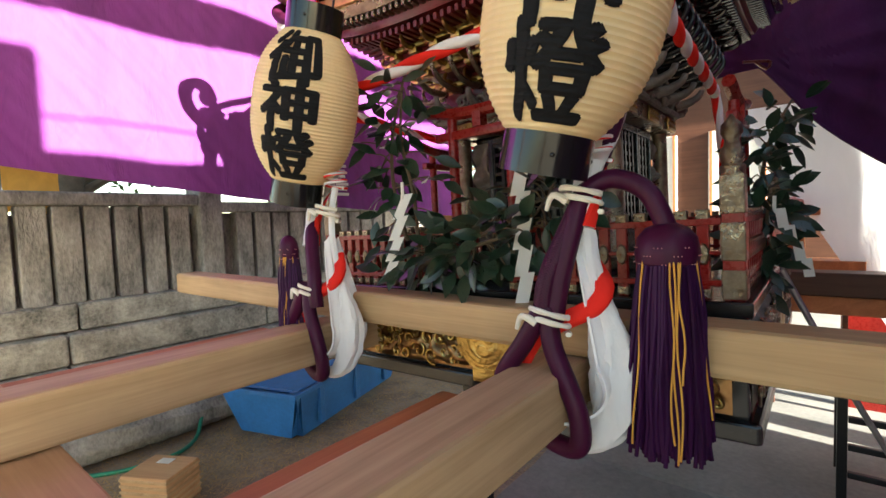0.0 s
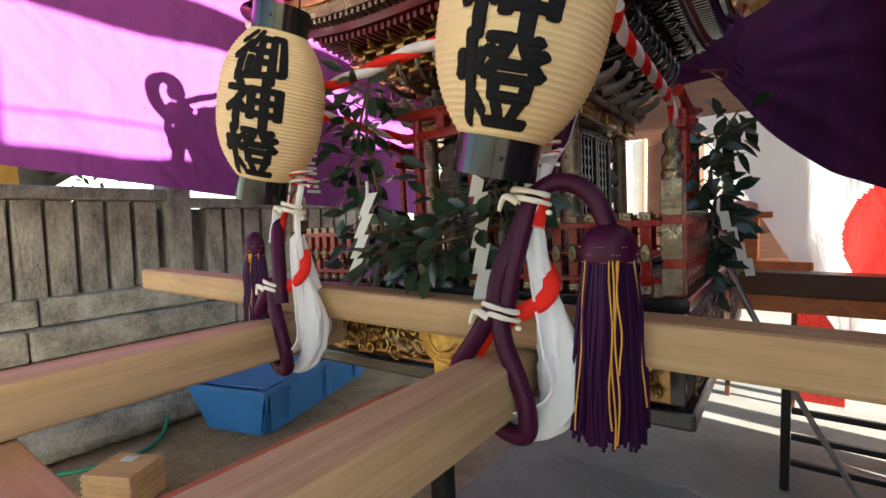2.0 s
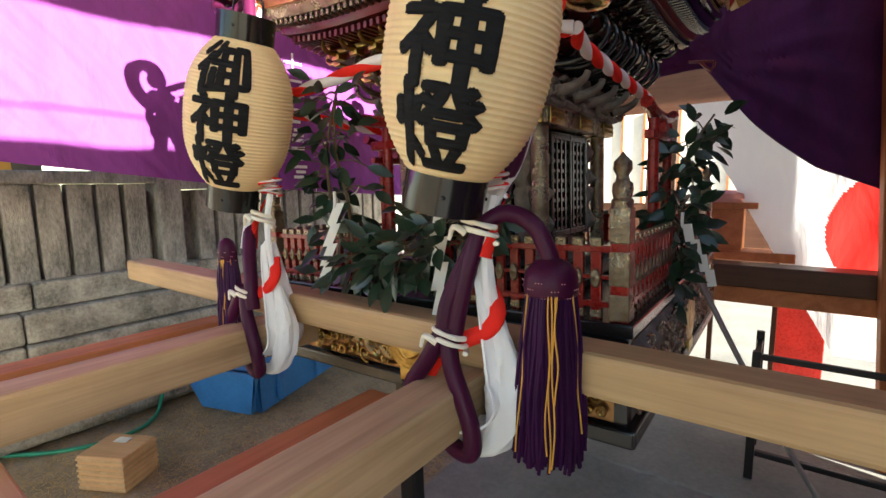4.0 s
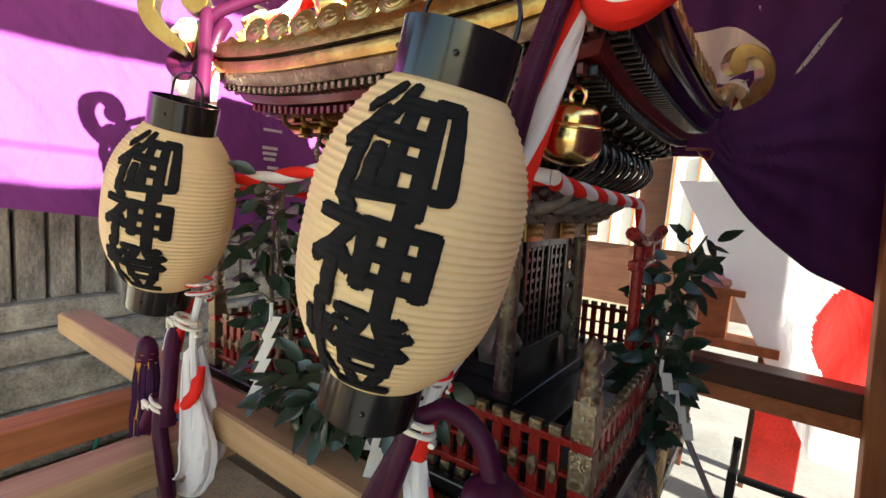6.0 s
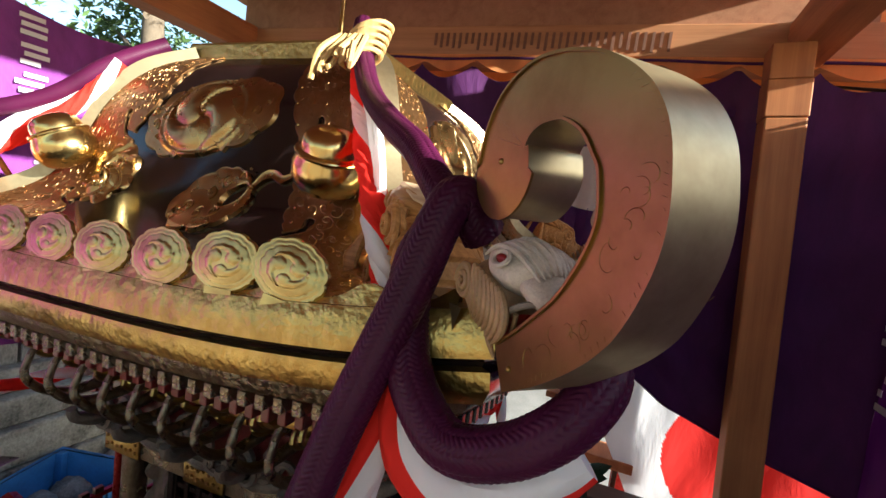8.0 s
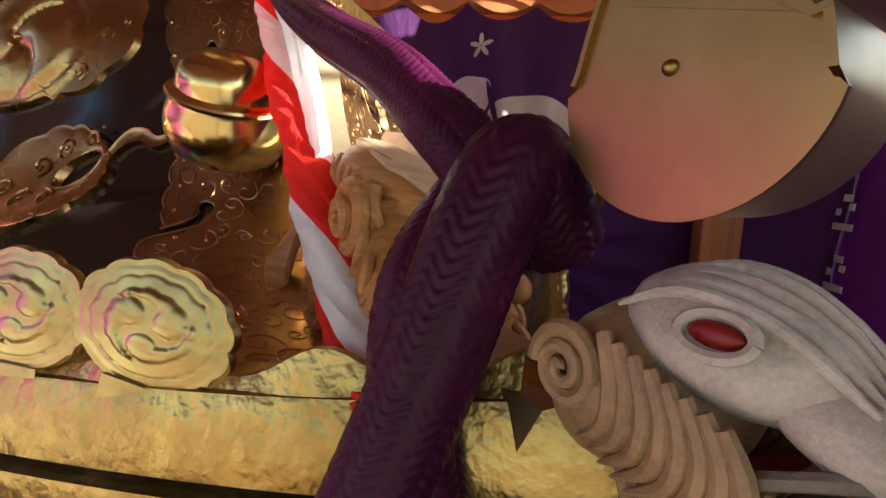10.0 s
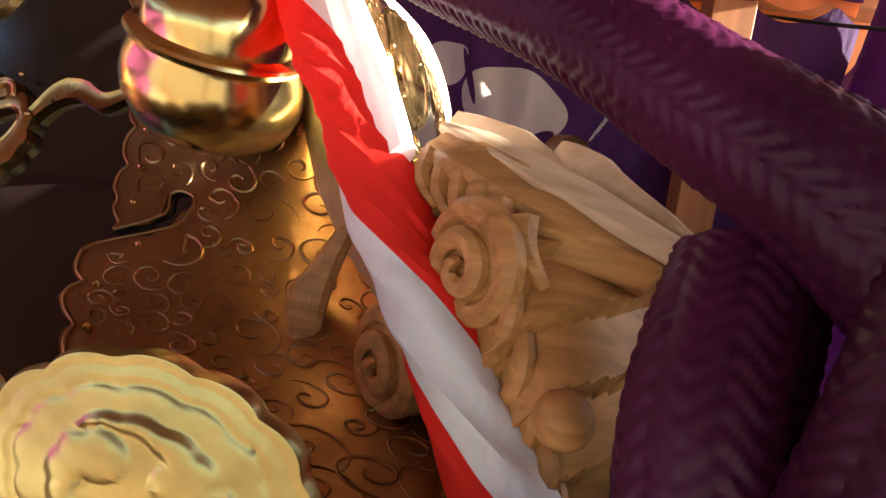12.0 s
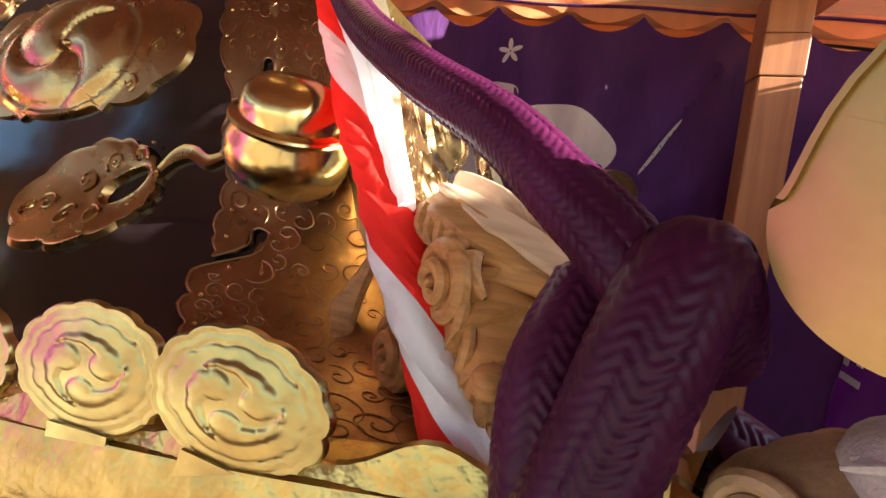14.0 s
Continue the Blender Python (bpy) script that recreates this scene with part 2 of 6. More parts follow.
def tube(bm, pts, radius, seg=12, step=0.02, twist=0.0, lobes=0, depth=0.2, flat=1.0, split=0, mi=0, cap=True, crease=0.0, phase=0.0):
    """A round, lobed or twisted cord along a smoothed path. radius: a number or a function of 0..1. split: material 1 on that share of the turn."""
    path = smooth_path(pts, step)
    fr = frames_along(path)
    rings, run = [], 0.0
    for i, (p, (t, n, b)) in enumerate(zip(path, fr)):
        if i:
            run += (p - path[i - 1]).length
        r0 = radius(i / (len(path) - 1)) if callable(radius) else radius
        ring = []
        for k in range(seg):
            a = 2 * math.pi * k / seg
            r = r0 * (1 - depth + depth * abs(math.sin(a * lobes / 2)) ** 0.7) if lobes else r0
            if crease:
                r *= 1 + crease * math.sin(7 * a + 4 * wob(run * 25, k * 0.7)) + crease * wob(run * 60, a * 2.5, 3)
            w = a + phase + twist * run
            ring.append(bm.verts.new(p + n * (math.cos(w) * r) + b * (math.sin(w) * r * flat)))
        rings.append(ring)
    for i in range(len(rings) - 1):
        for k in range(seg):
            f = bm.faces.new((rings[i][k], rings[i][(k + 1) % seg], rings[i + 1][(k + 1) % seg], rings[i + 1][k]))
            f.material_index = 1 if split and (k / seg) < split else mi
    if cap:
        for ring in (rings[0], rings[-1]):
            bm.faces.new(ring).material_index = mi
    return bm


def braid(bm, pts, radius, step=0.00095, seg=96, depth=1.0, mi=0):
    """A thick braided cord: eight plaited columns of slanting stitches."""
    path = smooth_path(pts, step)
    fr = frames_along(path)
    rings, run = [], 0.0
    for i, (p, (t, n, b)) in enumerate(zip(path, fr)):
        if i:
            run += (p - path[i - 1]).length
        ring = []
        sway = 0.25 * wob(run * 9, radius * 700)
        for k in range(seg):
            a = 2 * math.pi * k / seg
            q = a / (2 * math.pi) * 8 + sway
            d = abs(q % 1 - 0.5) * 2
            h = abs(math.sin(math.pi * (run / 0.0046 + d * 1.3))) ** 0.7
            r = radius * (0.93 + depth * (0.062 * (h - 0.3) * (0.55 + 0.45 * (int(q) % 2)) - 0.040 * d ** 5 + 0.014 * wob(q * 4, run * 260)))
            ring.append(bm.verts.new(p + n * (math.cos(a) * r) + b * (math.sin(a) * r)))
        rings.append(ring)
    for i in range(len(rings) - 1):
        for k in range(seg):
            bm.faces.new((rings[i][k], rings[i][(k + 1) % seg], rings[i + 1][(k + 1) % seg], rings[i + 1][k])).material_index = mi
    bm.faces.new(rings[0]), bm.faces.new(rings[-1])
    return bm


def lathe(bm, prof, seg=32, m=None, close=False, mi=0):
    rings = []
    made = []
    for r, z in prof:
        ring = [bm.verts.new((r * math.cos(2 * math.pi * k / seg), r * math.sin(2 * math.pi * k / seg), z)) for k in range(seg)]
        rings.append(ring)
        made += ring
    for a, b_ in zip(rings, rings[1:]):
        for k in range(seg):
            bm.faces.new((a[k], a[(k + 1) % seg], b_[(k + 1) % seg], b_[k])).material_index = mi
    if close:
        bm.faces.new(rings[0]).material_index = mi
        bm.faces.new(rings[-1]).material_index = mi
    if m is not None:
        bmesh.ops.transform(bm, matrix=m, verts=made)
    return bm


def sheet(bm, fn, nu, nv, thick=0.0, mi=0, pick=None):
    """A surface fn(u, v) over 0..1; thick: a second skin behind it. pick(u, v): material index of a face."""
    g = [[bm.verts.new(fn(i / nu, j / nv)) for j in range(nv + 1)] for i in range(nu + 1)]
    for i in range(nu):
        for j in range(nv):
            f = bm.faces.new((g[i][j], g[i + 1][j], g[i + 1][j + 1], g[i][j + 1]))
            f.material_index = pick((i + 0.5) / nu, (j + 0.5) / nv) if pick else mi
    if thick:
        bmesh.ops.recalc_face_normals(bm, faces=bm.faces)
        bmesh.ops.solidify(bm, geom=bm.faces[:], thickness=thick)
    return bm


def ribbon(bm, pts, widths, thick, m, step=0.006):
    """A flat band along a curve in the local xz plane, thick along local y, with a rounded end."""
    path = smooth_path([(p[0], 0, p[1]) for p in pts], step)
    n = len(path)
    ws = np.interp(np.linspace(0, 1, n), np.linspace(0, 1, len(widths)), widths)
    left, right = [], []
    for i, p in enumerate(path):
        t = (path[min(i + 1, n - 1)] - path[max(i - 1, 0)]).normalized()
        side = Vector((-t.z, 0, t.x))
        left.append(p + side * ws[i])
        right.append(p - side * ws[i])
    t = (path[-1] - path[-2]).normalized()
    side, end = Vector((-t.z, 0, t.x)), []
    for k in range(1, 32):
        a = math.pi * k / 32
        end.append(path[-1] + side * (math.cos(a) * ws[-1]) + t * (math.sin(a) * ws[-1]))
    made = []
    loop = left + end + right[::-1]
    front = [bm.verts.new(v + Vector((0, -thick / 2, 0))) for v in loop]
    back = [bm.verts.new(v + Vector((0, thick / 2, 0))) for v in loop]
    made = front + back
    k = len(loop)
    rims = []
    for i in range(k):
        rims.append(bm.faces.new((front[i], front[(i + 1) % k], back[(i + 1) % k], back[i])))
    for row in (front, back):
        for i in range(n - 1):
            bm.faces.new((row[i], row[i + 1], row[k - 2 - i], row[k - 1 - i]))
        bm.faces.new([row[n - 1], *row[n:n + 31], row[n + 31]])
    bmesh.ops.transform(bm, matrix=m, verts=made)
    return rims


def letters(text, size, bold=0.0):
    """Flat mesh of a text, centred, in the xy plane."""
    cu = bpy.data.curves.new("letters", "FONT")
    cu.body, cu.size, cu.align_x, cu.align_y, cu.offset = text, size, "CENTER", "CENTER", bold
    cu.resolution_u = 2
    ob = bpy.data.objects.new("letters", cu)
    scene.collection.objects.link(ob)
    me = bpy.data.meshes.new_from_object(ob.evaluated_get(bpy.context.evaluated_depsgraph_get()))
    bpy.data.objects.remove(ob)
    bm = bmesh.new()
    bm.from_mesh(me)
    bpy.data.meshes.remove(me)
    return bm


def cut_grid(bm, dx, dy):
    for axis, d in ((0, dx), (1, dy)):
        lo, hi = min(v.co[axis] for v in bm.verts), max(v.co[axis] for v in bm.verts)
        for k in range(1, int((hi - lo) / d) + 1):
            co, no = [0, 0, 0], [0, 0, 0]
            co[axis], no[axis] = lo + k * d, 1
            bmesh.ops.bisect_plane(bm, geom=bm.verts[:] + bm.edges[:] + bm.faces[:], plane_co=co, plane_no=no)
    return bm


def wob(x, y, z=0.0, s=1.0):
    return noise.noise(Vector((x * s, y * s, z * s)))


# ---- ground, fence, canopy ----
def make_ground():
    bm = bmesh.new()
    xs = [-400, -60, -12, *np.linspace(-4, 4, 81), 12, 60, 400]
    ys = [-400, -60, -12, *np.linspace(-3, 7, 101), 14, 60, 400]
    g = [[bm.verts.new((x, y, 0.012 * wob(x, y, 0, 3) + 0.006 * wob(x, y, 0, 11) if abs(x) < 5 and -4 < y < 8 and x < -1.0 else 0.0)) for y in ys] for x in xs]
    for i in range(len(xs) - 1):
        for j in range(len(ys) - 1):
            bm.faces.new((g[i][j], g[i + 1][j], g[i + 1][j + 1], g[i][j + 1]))
    tagged(part("ground", bm, "ground", None, smooth=True), "dry packed earth under the tent", "ground", kind="structure")
    bm = bmesh.new()
    n = 60
    edge = [(-0.95 + 0.03 * wob(0, i, 0, 0.6), -3 + 0.09 * i * 1.6) for i in range(n)]
    top = [bm.verts.new((x, y, 0.035)) for x, y in edge]
    low = [bm.verts.new((x - 0.03, y, -0.01)) for x, y in edge]
    far = [bm.verts.new((30, y, 0.035)) for x, y in edge]
    for i in range(n - 1):
        bm.faces.new((top[i], far[i], far[i + 1], top[i + 1]))
        bm.faces.new((low[i], top[i], top[i + 1], low[i + 1]))
    tagged(part("pavement", bm, "concrete", None), "worn grey concrete paving with a chipped edge", "pavement", kind="structure")


make_ground()


def make_ledge():
    """The thicker concrete slab beyond the shrine, with a chipped front edge."""
    bm = bmesh.new()
    n = 90
    front = [(-0.93 + 0.05 * i, 1.94 + 0.02 * wob(i * 0.9, 2) + 0.012 * wob(i * 2.7, 5)) for i in range(n)]
    low = [bm.verts.new((x, y - 0.012 - 0.01 * abs(wob(x, y, 0, 20)), 0.030)) for x, y in front]
    top = [bm.verts.new((x, y, 0.043)) for x, y in front]
    far = [bm.verts.new((x, 11.0, 0.043)) for x, y in front]
    for i in range(n - 1):
        bm.faces.new((low[i], low[i + 1], top[i + 1], top[i]))
        bm.faces.new((top[i], top[i + 1], far[i + 1], far[i]))
    side = [bm.verts.new((-0.935, y, 0.0)) for y in (front[0][1], 11.0)]
    bm.faces.new((side[0], top[0], far[0], side[1]))
    tagged(part("pavement", bm, "concrete", None), "thicker worn concrete slab with a chipped, stained edge", "pavement", kind="structure")


make_ledge()


def make_fence():
    wall = thing("wall_stone_fence", "weathered grey stone fence of upright slabs on a stepped base", "stone fence", kind="structure")
    rnd = random.Random(4)
    part("cap_rail", boxed(-3.17, -3.0, -2.0, 1.34, 1.245, 1.315, 0.012), "stone", wall)
    part("cap_rail", boxed(-3.17, -3.0, 1.48, 7.0, 1.205, 1.27, 0.012), "stone", wall)
    part("corner_post", boxed(-3.19, -2.99, 1.34, 1.48, 0.72, 1.40, 0.012), "stone", wall)
    # slab added behind the uprights to keep daylight out of the gaps
    part("gap_blocker", boxed(-3.20, -3.135, -2.0, 7.0, 0.70, 1.20), "stone", wall)
    y = -2.0
    while y < 6.9:
        if not (1.28 < y < 1.48):
            w = 0.115 + rnd.uniform(-0.006, 0.006)
            dx = rnd.uniform(-0.008, 0.008)
            part("slab", boxed(-3.13 + dx, -3.03 + dx, y, y + w, 0.735, 1.243 if y < 1.3 else 1.203, 0.009), "stone", wall)
        y += 0.138
    for k, (z0, z1, x1) in enumerate(((0.60, 0.738, -2.96), (0.44, 0.595, -2.90), (0.22, 0.435, -2.86), (-0.05, 0.215, -2.83))):
        y = -2.0 - 0.2 * k
        while y < 7.0:
            w = rnd.uniform(0.75, 1.15)
            part("base_stone", boxed(-3.45, x1 + rnd.uniform(-0.01, 0.01), y, y + w - 0.008, z0, z1, 0.014), "mossstone", wall)
            y += w
    lg = thing("weathered_log", "grey weathered log lying at the foot of the fence", "log")
    bm = tube(bmesh.new(), [(-2.70, -0.05, 0.085), (-2.69, 0.45, 0.095), (-2.66, 0.95, 0.09), (-2.68, 1.42, 0.08)], lambda t: 0.095 - 0.02 * t, 26, 0.03, 0.8, 9, 0.10, 1, crease=0.05)
    part("trunk", bm, "stone", lg, smooth=True)
    for k in range(16):
        if -1 < k < 7:
            continue
        t = thing("rock", "rough natural field stone at the foot of the fence", "rock", "rocks along the fence")
        bm = bmesh.new()
        bmesh.ops.create_icosphere(bm, subdivisions=3, radius=1)
        sx, sy, sz = rnd.uniform(0.07, 0.11), rnd.uniform(0.13, 0.24), rnd.uniform(0.06, 0.11)
        for v in bm.verts:
            d = 1 + 0.25 * wob(v.co.x + k * 9, v.co.y, v.co.z, 1.3) + 0.08 * wob(v.co.x, v.co.y + k, v.co.z, 4)
            v.co = Vector((v.co.x * sx, v.co.y * sy, v.co.z * sz)) * d
        part("stone", bm, "stone", t, smooth=True)
        t.location = (-2.72 + rnd.uniform(-0.05, 0.06), -0.4 + k * 0.27, 0.05)


make_fence()


def make_canopy():
    post = thing("canopy_post", "reddish planed timber post with a block added for its sun patch", "post", "canopy posts")
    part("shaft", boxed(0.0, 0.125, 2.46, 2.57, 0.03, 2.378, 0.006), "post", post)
    # block added where a sun patch falls, in the post's own wood
    part("sun_patch_block", boxed(-0.002, 0.127, 2.458, 2.572, 2.380, 2.505, 0.004), "post", post, "post block added where a sun patch falls")
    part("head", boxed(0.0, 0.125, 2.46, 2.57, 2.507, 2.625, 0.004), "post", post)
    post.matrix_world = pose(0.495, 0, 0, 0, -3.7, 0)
    # the first post is unseen, added to cast a shadow band on the left curtain
    for x, y in ((0.93, -0.1), (-2.3, 2.85), (-2.3, -2.0), (0.45, -2.0)):
        p = thing("canopy_post", "reddish planed timber post of the tent frame", "post", "canopy posts")
        part("shaft", boxed(x, x + 0.12, y, y + 0.12, 0, 2.62, 0.006), "post", p)
    for nm, b, mt in (("canopy_beam", (-2.3, 1.1, 2.74, 2.88, 2.625, 2.80), "beam"), ("canopy_beam", (-2.3, -2.17, -2.0, 2.735, 2.64, 2.80), "redwood"),
                      ("canopy_beam", (0.42, 0.54, -2.0, 2.735, 2.63, 2.79), "redwood"), ("canopy_beam", (-2.3, 1.1, -2.1, -2.0, 2.63, 2.79), "beam")):
        c = thing(nm, "reddish sawn timber beam of the tent roof", "beam", "canopy beams")
        part("timber", boxed(*b, 0.006), mt, c)
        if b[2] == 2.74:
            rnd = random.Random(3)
            # plain bars stand in for the faint characters on the beam
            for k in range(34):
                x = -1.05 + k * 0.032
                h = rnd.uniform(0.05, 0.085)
                part("writing_bar", boxed(x, x + 0.012, 2.735, 2.741, 2.765 - h, 2.765), "mark", c, "plain dark bars in place of faint writing")
    bm = bmesh.new()
    # front end, out of view, is lengthened to cut the sky's reflection
    for k in range(19):
        x = -2.45 + k * 0.165
        box(bm, x, x + 0.160, -2.1, 3.05, 3.0, 3.02)
    for y in (-0.6, 0.6, 1.7):
        box(bm, -2.3, 0.55, y, y + 0.06, 2.93, 2.997)
    box(bm, -2.3, 0.7, 2.76, 2.80, 2.803, 2.997)
    tagged(part("ceiling", bm, "boards", None), "reddish wooden roof boards on rafters", "ceiling", kind="structure")
    v = thing("valance", "orange canvas valance with a scalloped edge under the beam", "valance")
    def edge(u, w):
        x = -2.2 + 3.1 * u
        drop = 0.03 + 0.05 * abs(math.sin(math.pi * x / 0.27))
        return Vector((x, 2.725 + 0.012 * math.sin(x * 17) * w, 2.66 - w * drop))
    part("cloth", sheet(bmesh.new(), edge, 120, 4, 0.003), "canvas", v, smooth=True)
    part("lacing", tube(bmesh.new(), [(-2.2 + 0.31 * i, 2.715, 2.635 + 0.008 * (i % 2)) for i in range(11)], 0.006, 8, 0.02), "curtain", v, "dark lacing cord")


make_canopy()


# ---- curtains and flag ----
def left_curtain():
    c = thing("purple_curtain", "purple festival curtain, sunlight put into its colour, white characters", "curtain")
    def f(u, v):
        y = -0.25 + 3.05 * u
        top = 2.44 + 0.05 * math.cos(u * 14) + 0.04 * (u - 0.5)
        low = 1.365 - 0.11 * max(0, y) + 0.05 * max(0, y - 1.4) ** 1.2
        z = top + (low - top) * v
        x = -2.10 + 0.02 * math.sin(y * 3.2 + z * 2) + 0.012 * math.sin(y * 9 + z * 5) + 0.014 * abs(wob((y + z * 0.9) * 7, (z - y * 0.6) * 1.3, 4)) + 0.005 * wob((y + z * 0.9) * 24, (z - y * 0.6) * 3, 1)
        return Vector((x, y, z))
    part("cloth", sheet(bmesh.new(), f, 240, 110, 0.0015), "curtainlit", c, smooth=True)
    for text, y, z in (("十", 1.70, 1.86), ("二", 1.71, 1.74)):
        bm = letters(text, 0.12, 0.002)
        for vt in bm.verts:
            yy, zz = y + vt.co.x, z + vt.co.y
            vt.co = Vector((-2.085 + 0.02 * math.sin(yy * 3.2 + zz * 2) + 0.012 * math.sin(yy * 9 + zz * 5), yy, zz))
        part("lettering", bm, "flag", c, "white dyed character")
    rnd = random.Random(8)
    for y0, z0, n in ((1.70, 1.62, 4), (1.62, 2.38, 3)):
        for k in range(n):
            for j in range(3):
                zz = z0 - k * 0.10 - j * 0.028
                yy = y0 + rnd.uniform(-0.012, 0.012)
                w = rnd.uniform(0.03, 0.045)
                x = -2.083 + 0.02 * math.sin(yy * 3.2 + zz * 2) + 0.012 * math.sin(yy * 9 + zz * 5)
                part("lettering", boxed(x, x + 0.002, yy - w, yy + w, zz - 0.008, zz + 0.008), "flag", c, "white dyed strokes")


left_curtain()
GATHER = Vector((-0.19, 2.40, 1.69))


def back_curtain_y(x, z):
    d2 = ((x - GATHER.x) / 0.42) ** 2 + ((z - GATHER.z) / 0.55) ** 2
    a = math.atan2(z - GATHER.z, x - GATHER.x)
    d = math.sqrt(d2)
    along = max(0.0, min(1.0, ((x - 0.03) * 0.25 + (z - 2.03) * 0.40) / 0.2225))
    off = math.hypot(x - 0.03 - 0.25 * along, z - 2.03 - 0.40 * along)
    return 2.70 - 0.035 * math.exp(-(off / 0.022) ** 2) * (0.3 + along) - 0.28 * math.exp(-d2) + 0.032 * math.sin(a * 16 + 2 * wob(a, d)) * min(1, d) * math.exp(-d * 0.4) + 0.012 * math.sin(x * 11 + z)


def back_curtain():
    c = thing("purple_curtain", "dark purple curtain gathered in a swag with cream crest", "curtain")
    def hem(x):
        if x < GATHER.x:
            return 1.69
        return float(np.interp(x, [-0.19, 0.0, 0.206, 0.53, 0.9], [1.69, 1.44, 1.27, 1.13, 1.05]))
    def f(u, v):
        x = -2.1 + 3.0 * u
        top = 2.605 - 0.07 * abs(math.sin(math.pi * x / 0.27)) ** 0.8
        z = top + (hem(x) - top) * v
        return Vector((x, back_curtain_y(x, z), z))
    part("cloth", sheet(bmesh.new(), f, 150, 60, 0.002), "curtain", c, smooth=True)
    bm = bmesh.new()
    tube(bm, [(x, back_curtain_y(x, hem(x)) - 0.004, hem(x)) for x in np.linspace(-0.19, 0.88, 14)], 0.006, 8, 0.03)
    part("hem_piping", bm, "curtain", c, "corded purple hem")
    def patch(cx, cz, rx, rz, tilt, mat, off, name, label, wave=0.0):
        bm = bmesh.new()
        rows = []
        for k in range(13):
            row = []
            for i in range(48):
                a = 2 * math.pi * i / 48
                r = k / 12 * (1 + wave * math.sin(5 * a))
                x, z = cx + rx * r * math.cos(a) * math.cos(tilt) - rz * r * math.sin(a) * math.sin(tilt), cz + rx * r * math.cos(a) * math.sin(tilt) + rz * r * math.sin(a) * math.cos(tilt)
                row.append(bm.verts.new((x, back_curtain_y(x, z) - off, z)))
            rows.append(row)
        for p, q in zip(rows[1:], rows[2:]):
            for i in range(48):
                bm.faces.new((p[i], p[(i + 1) % 48], q[(i + 1) % 48], q[i]))
        bm.faces.new(rows[1])
        bmesh.ops.delete(bm, geom=rows[0], context="VERTS")
        part(name, bm, mat, c, label, True)
    patch(-0.215, 2.120, 0.195, 0.128, -0.22, "crest", 0.006, "crest_lobe", "large cream dyed lobe of the crest", 0.02)
    patch(-0.50, 2.235, 0.105, 0.085, 0.35, "crest", 0.006, "crest_lobe", "cream dyed lobe of the crest", 0.05)
    patch(-0.105, 2.020, 0.050, 0.020, 0.5, "curtain", 0.009, "crest_comma", "purple comma in the crest")
    patch(-0.060, 1.995, 0.014, 0.040, 0.5, "curtain", 0.0095, "crest_comma", "purple comma in the crest")
    patch(-0.385, 2.200, 0.012, 0.105, 0.35, "curtain", 0.009, "crest_comma", "purple gap between the crest lobes")
    for k in range(5):
        a = 2 * math.pi * k / 5 + 0.4
        patch(-0.463 + 0.026 * math.cos(a), 2.435 + 0.026 * math.sin(a), 0.023, 0.009, a, "crest", 0.006, "small_petal", "small cream dyed blossom petal")
    for k in range(2):
        patch(0.110 + 0.035 * k, 2.105 + 0.07 * k, 0.085, 0.007, 1.05, "crest", 0.006, "fold_strip", "pale narrow strip along the curtain fold")
    part("tie", tube(bmesh.new(), [GATHER + Vector(p) for p in ((-0.02, -0.03, 0.02), (0.02, -0.035, -0.02), (0.03, 0.0, 0.015), (0.0, 0.0, 0.025), (-0.06, -0.06, 0.02))], 0.006, 8), "darkred", c, "red tie cord")


back_curtain()


STROKES = [(YC + dy, ZC + dz, w) for YC, ZC in ((2.62, 1.93), (2.60, 1.72), (2.56, 1.50)) for dy, dz, w in ((0.0, -0.05, 0.11), (0.04, 0.0, 0.025), (0.0, 0.05, 0.05), (-0.03, 0.02, 0.03))]


def right_curtain():
    c = thing("purple_curtain", "purple festival curtain hung along the side of the tent", "curtain")
    def f(u, v):
        y = -0.35 + 3.2 * u
        # top edge dips and rises to let sun onto the post and block the rest
        top = float(np.interp(y, [-0.5, 1.35, 2.05, 2.50, 2.525, 2.655, 2.68, 2.75, 2.85], [2.25, 2.25, 2.475, 2.475, 2.68, 2.68, 2.43, 2.40, 2.40])) + 0.02 * math.cos(y * 7) * (y < 2)
        # hem is lengthened to the floor to keep sun off the ground inside
        z = top + (0.05 + 0.9 * max(0, min(1, (y - 2.3) / 0.4)) - top) * v
        return Vector((0.92 + 0.03 * math.sin(y * 6 + z) + 0.012 * math.sin(y * 19), y, z))
    part("cloth", sheet(bmesh.new(), f, 220, 20, 0.002), "curtain", c, smooth=True)
    for y, z, w in STROKES:
        part("lettering", boxed(0.86, 0.863, y - w / 2, y + w / 2, z - 0.012, z + 0.012), "flag", c, "white dyed stroke")
    part("rope", tube(bmesh.new(), [(0.92, -1.95, 2.45), (0.92, 0.5, 2.37), (0.92, 2.0, 2.38), (0.6, 2.8, 2.58)], 0.006, 8), "blackmetal", c, "thin hanging line")


right_curtain()


def tent_wall():
    for nm, lb, f, mt in (("tent_wall", "orange canvas tent wall behind the curtains", lambda u, v: Vector((-1.7 + 3.0 * u, 2.90 + 0.012 * math.sin(u * 31), 3.0 - 0.75 * v)), "canvas"),
                          # side strip is unseen, added to cap the sun above the side curtain
                          ("tent_wall", "orange canvas strip added out of view to limit the sun", lambda u, v: Vector((1.08 + 0.012 * math.sin(u * 17), 1.75 + 1.15 * u, 3.0 - 0.33 * v)), "canvas")):
        tagged(part(nm, sheet(bmesh.new(), f, 40, 12, 0.002), mt, None, smooth=True), lb, "tent wall", kind="structure")


tent_wall()


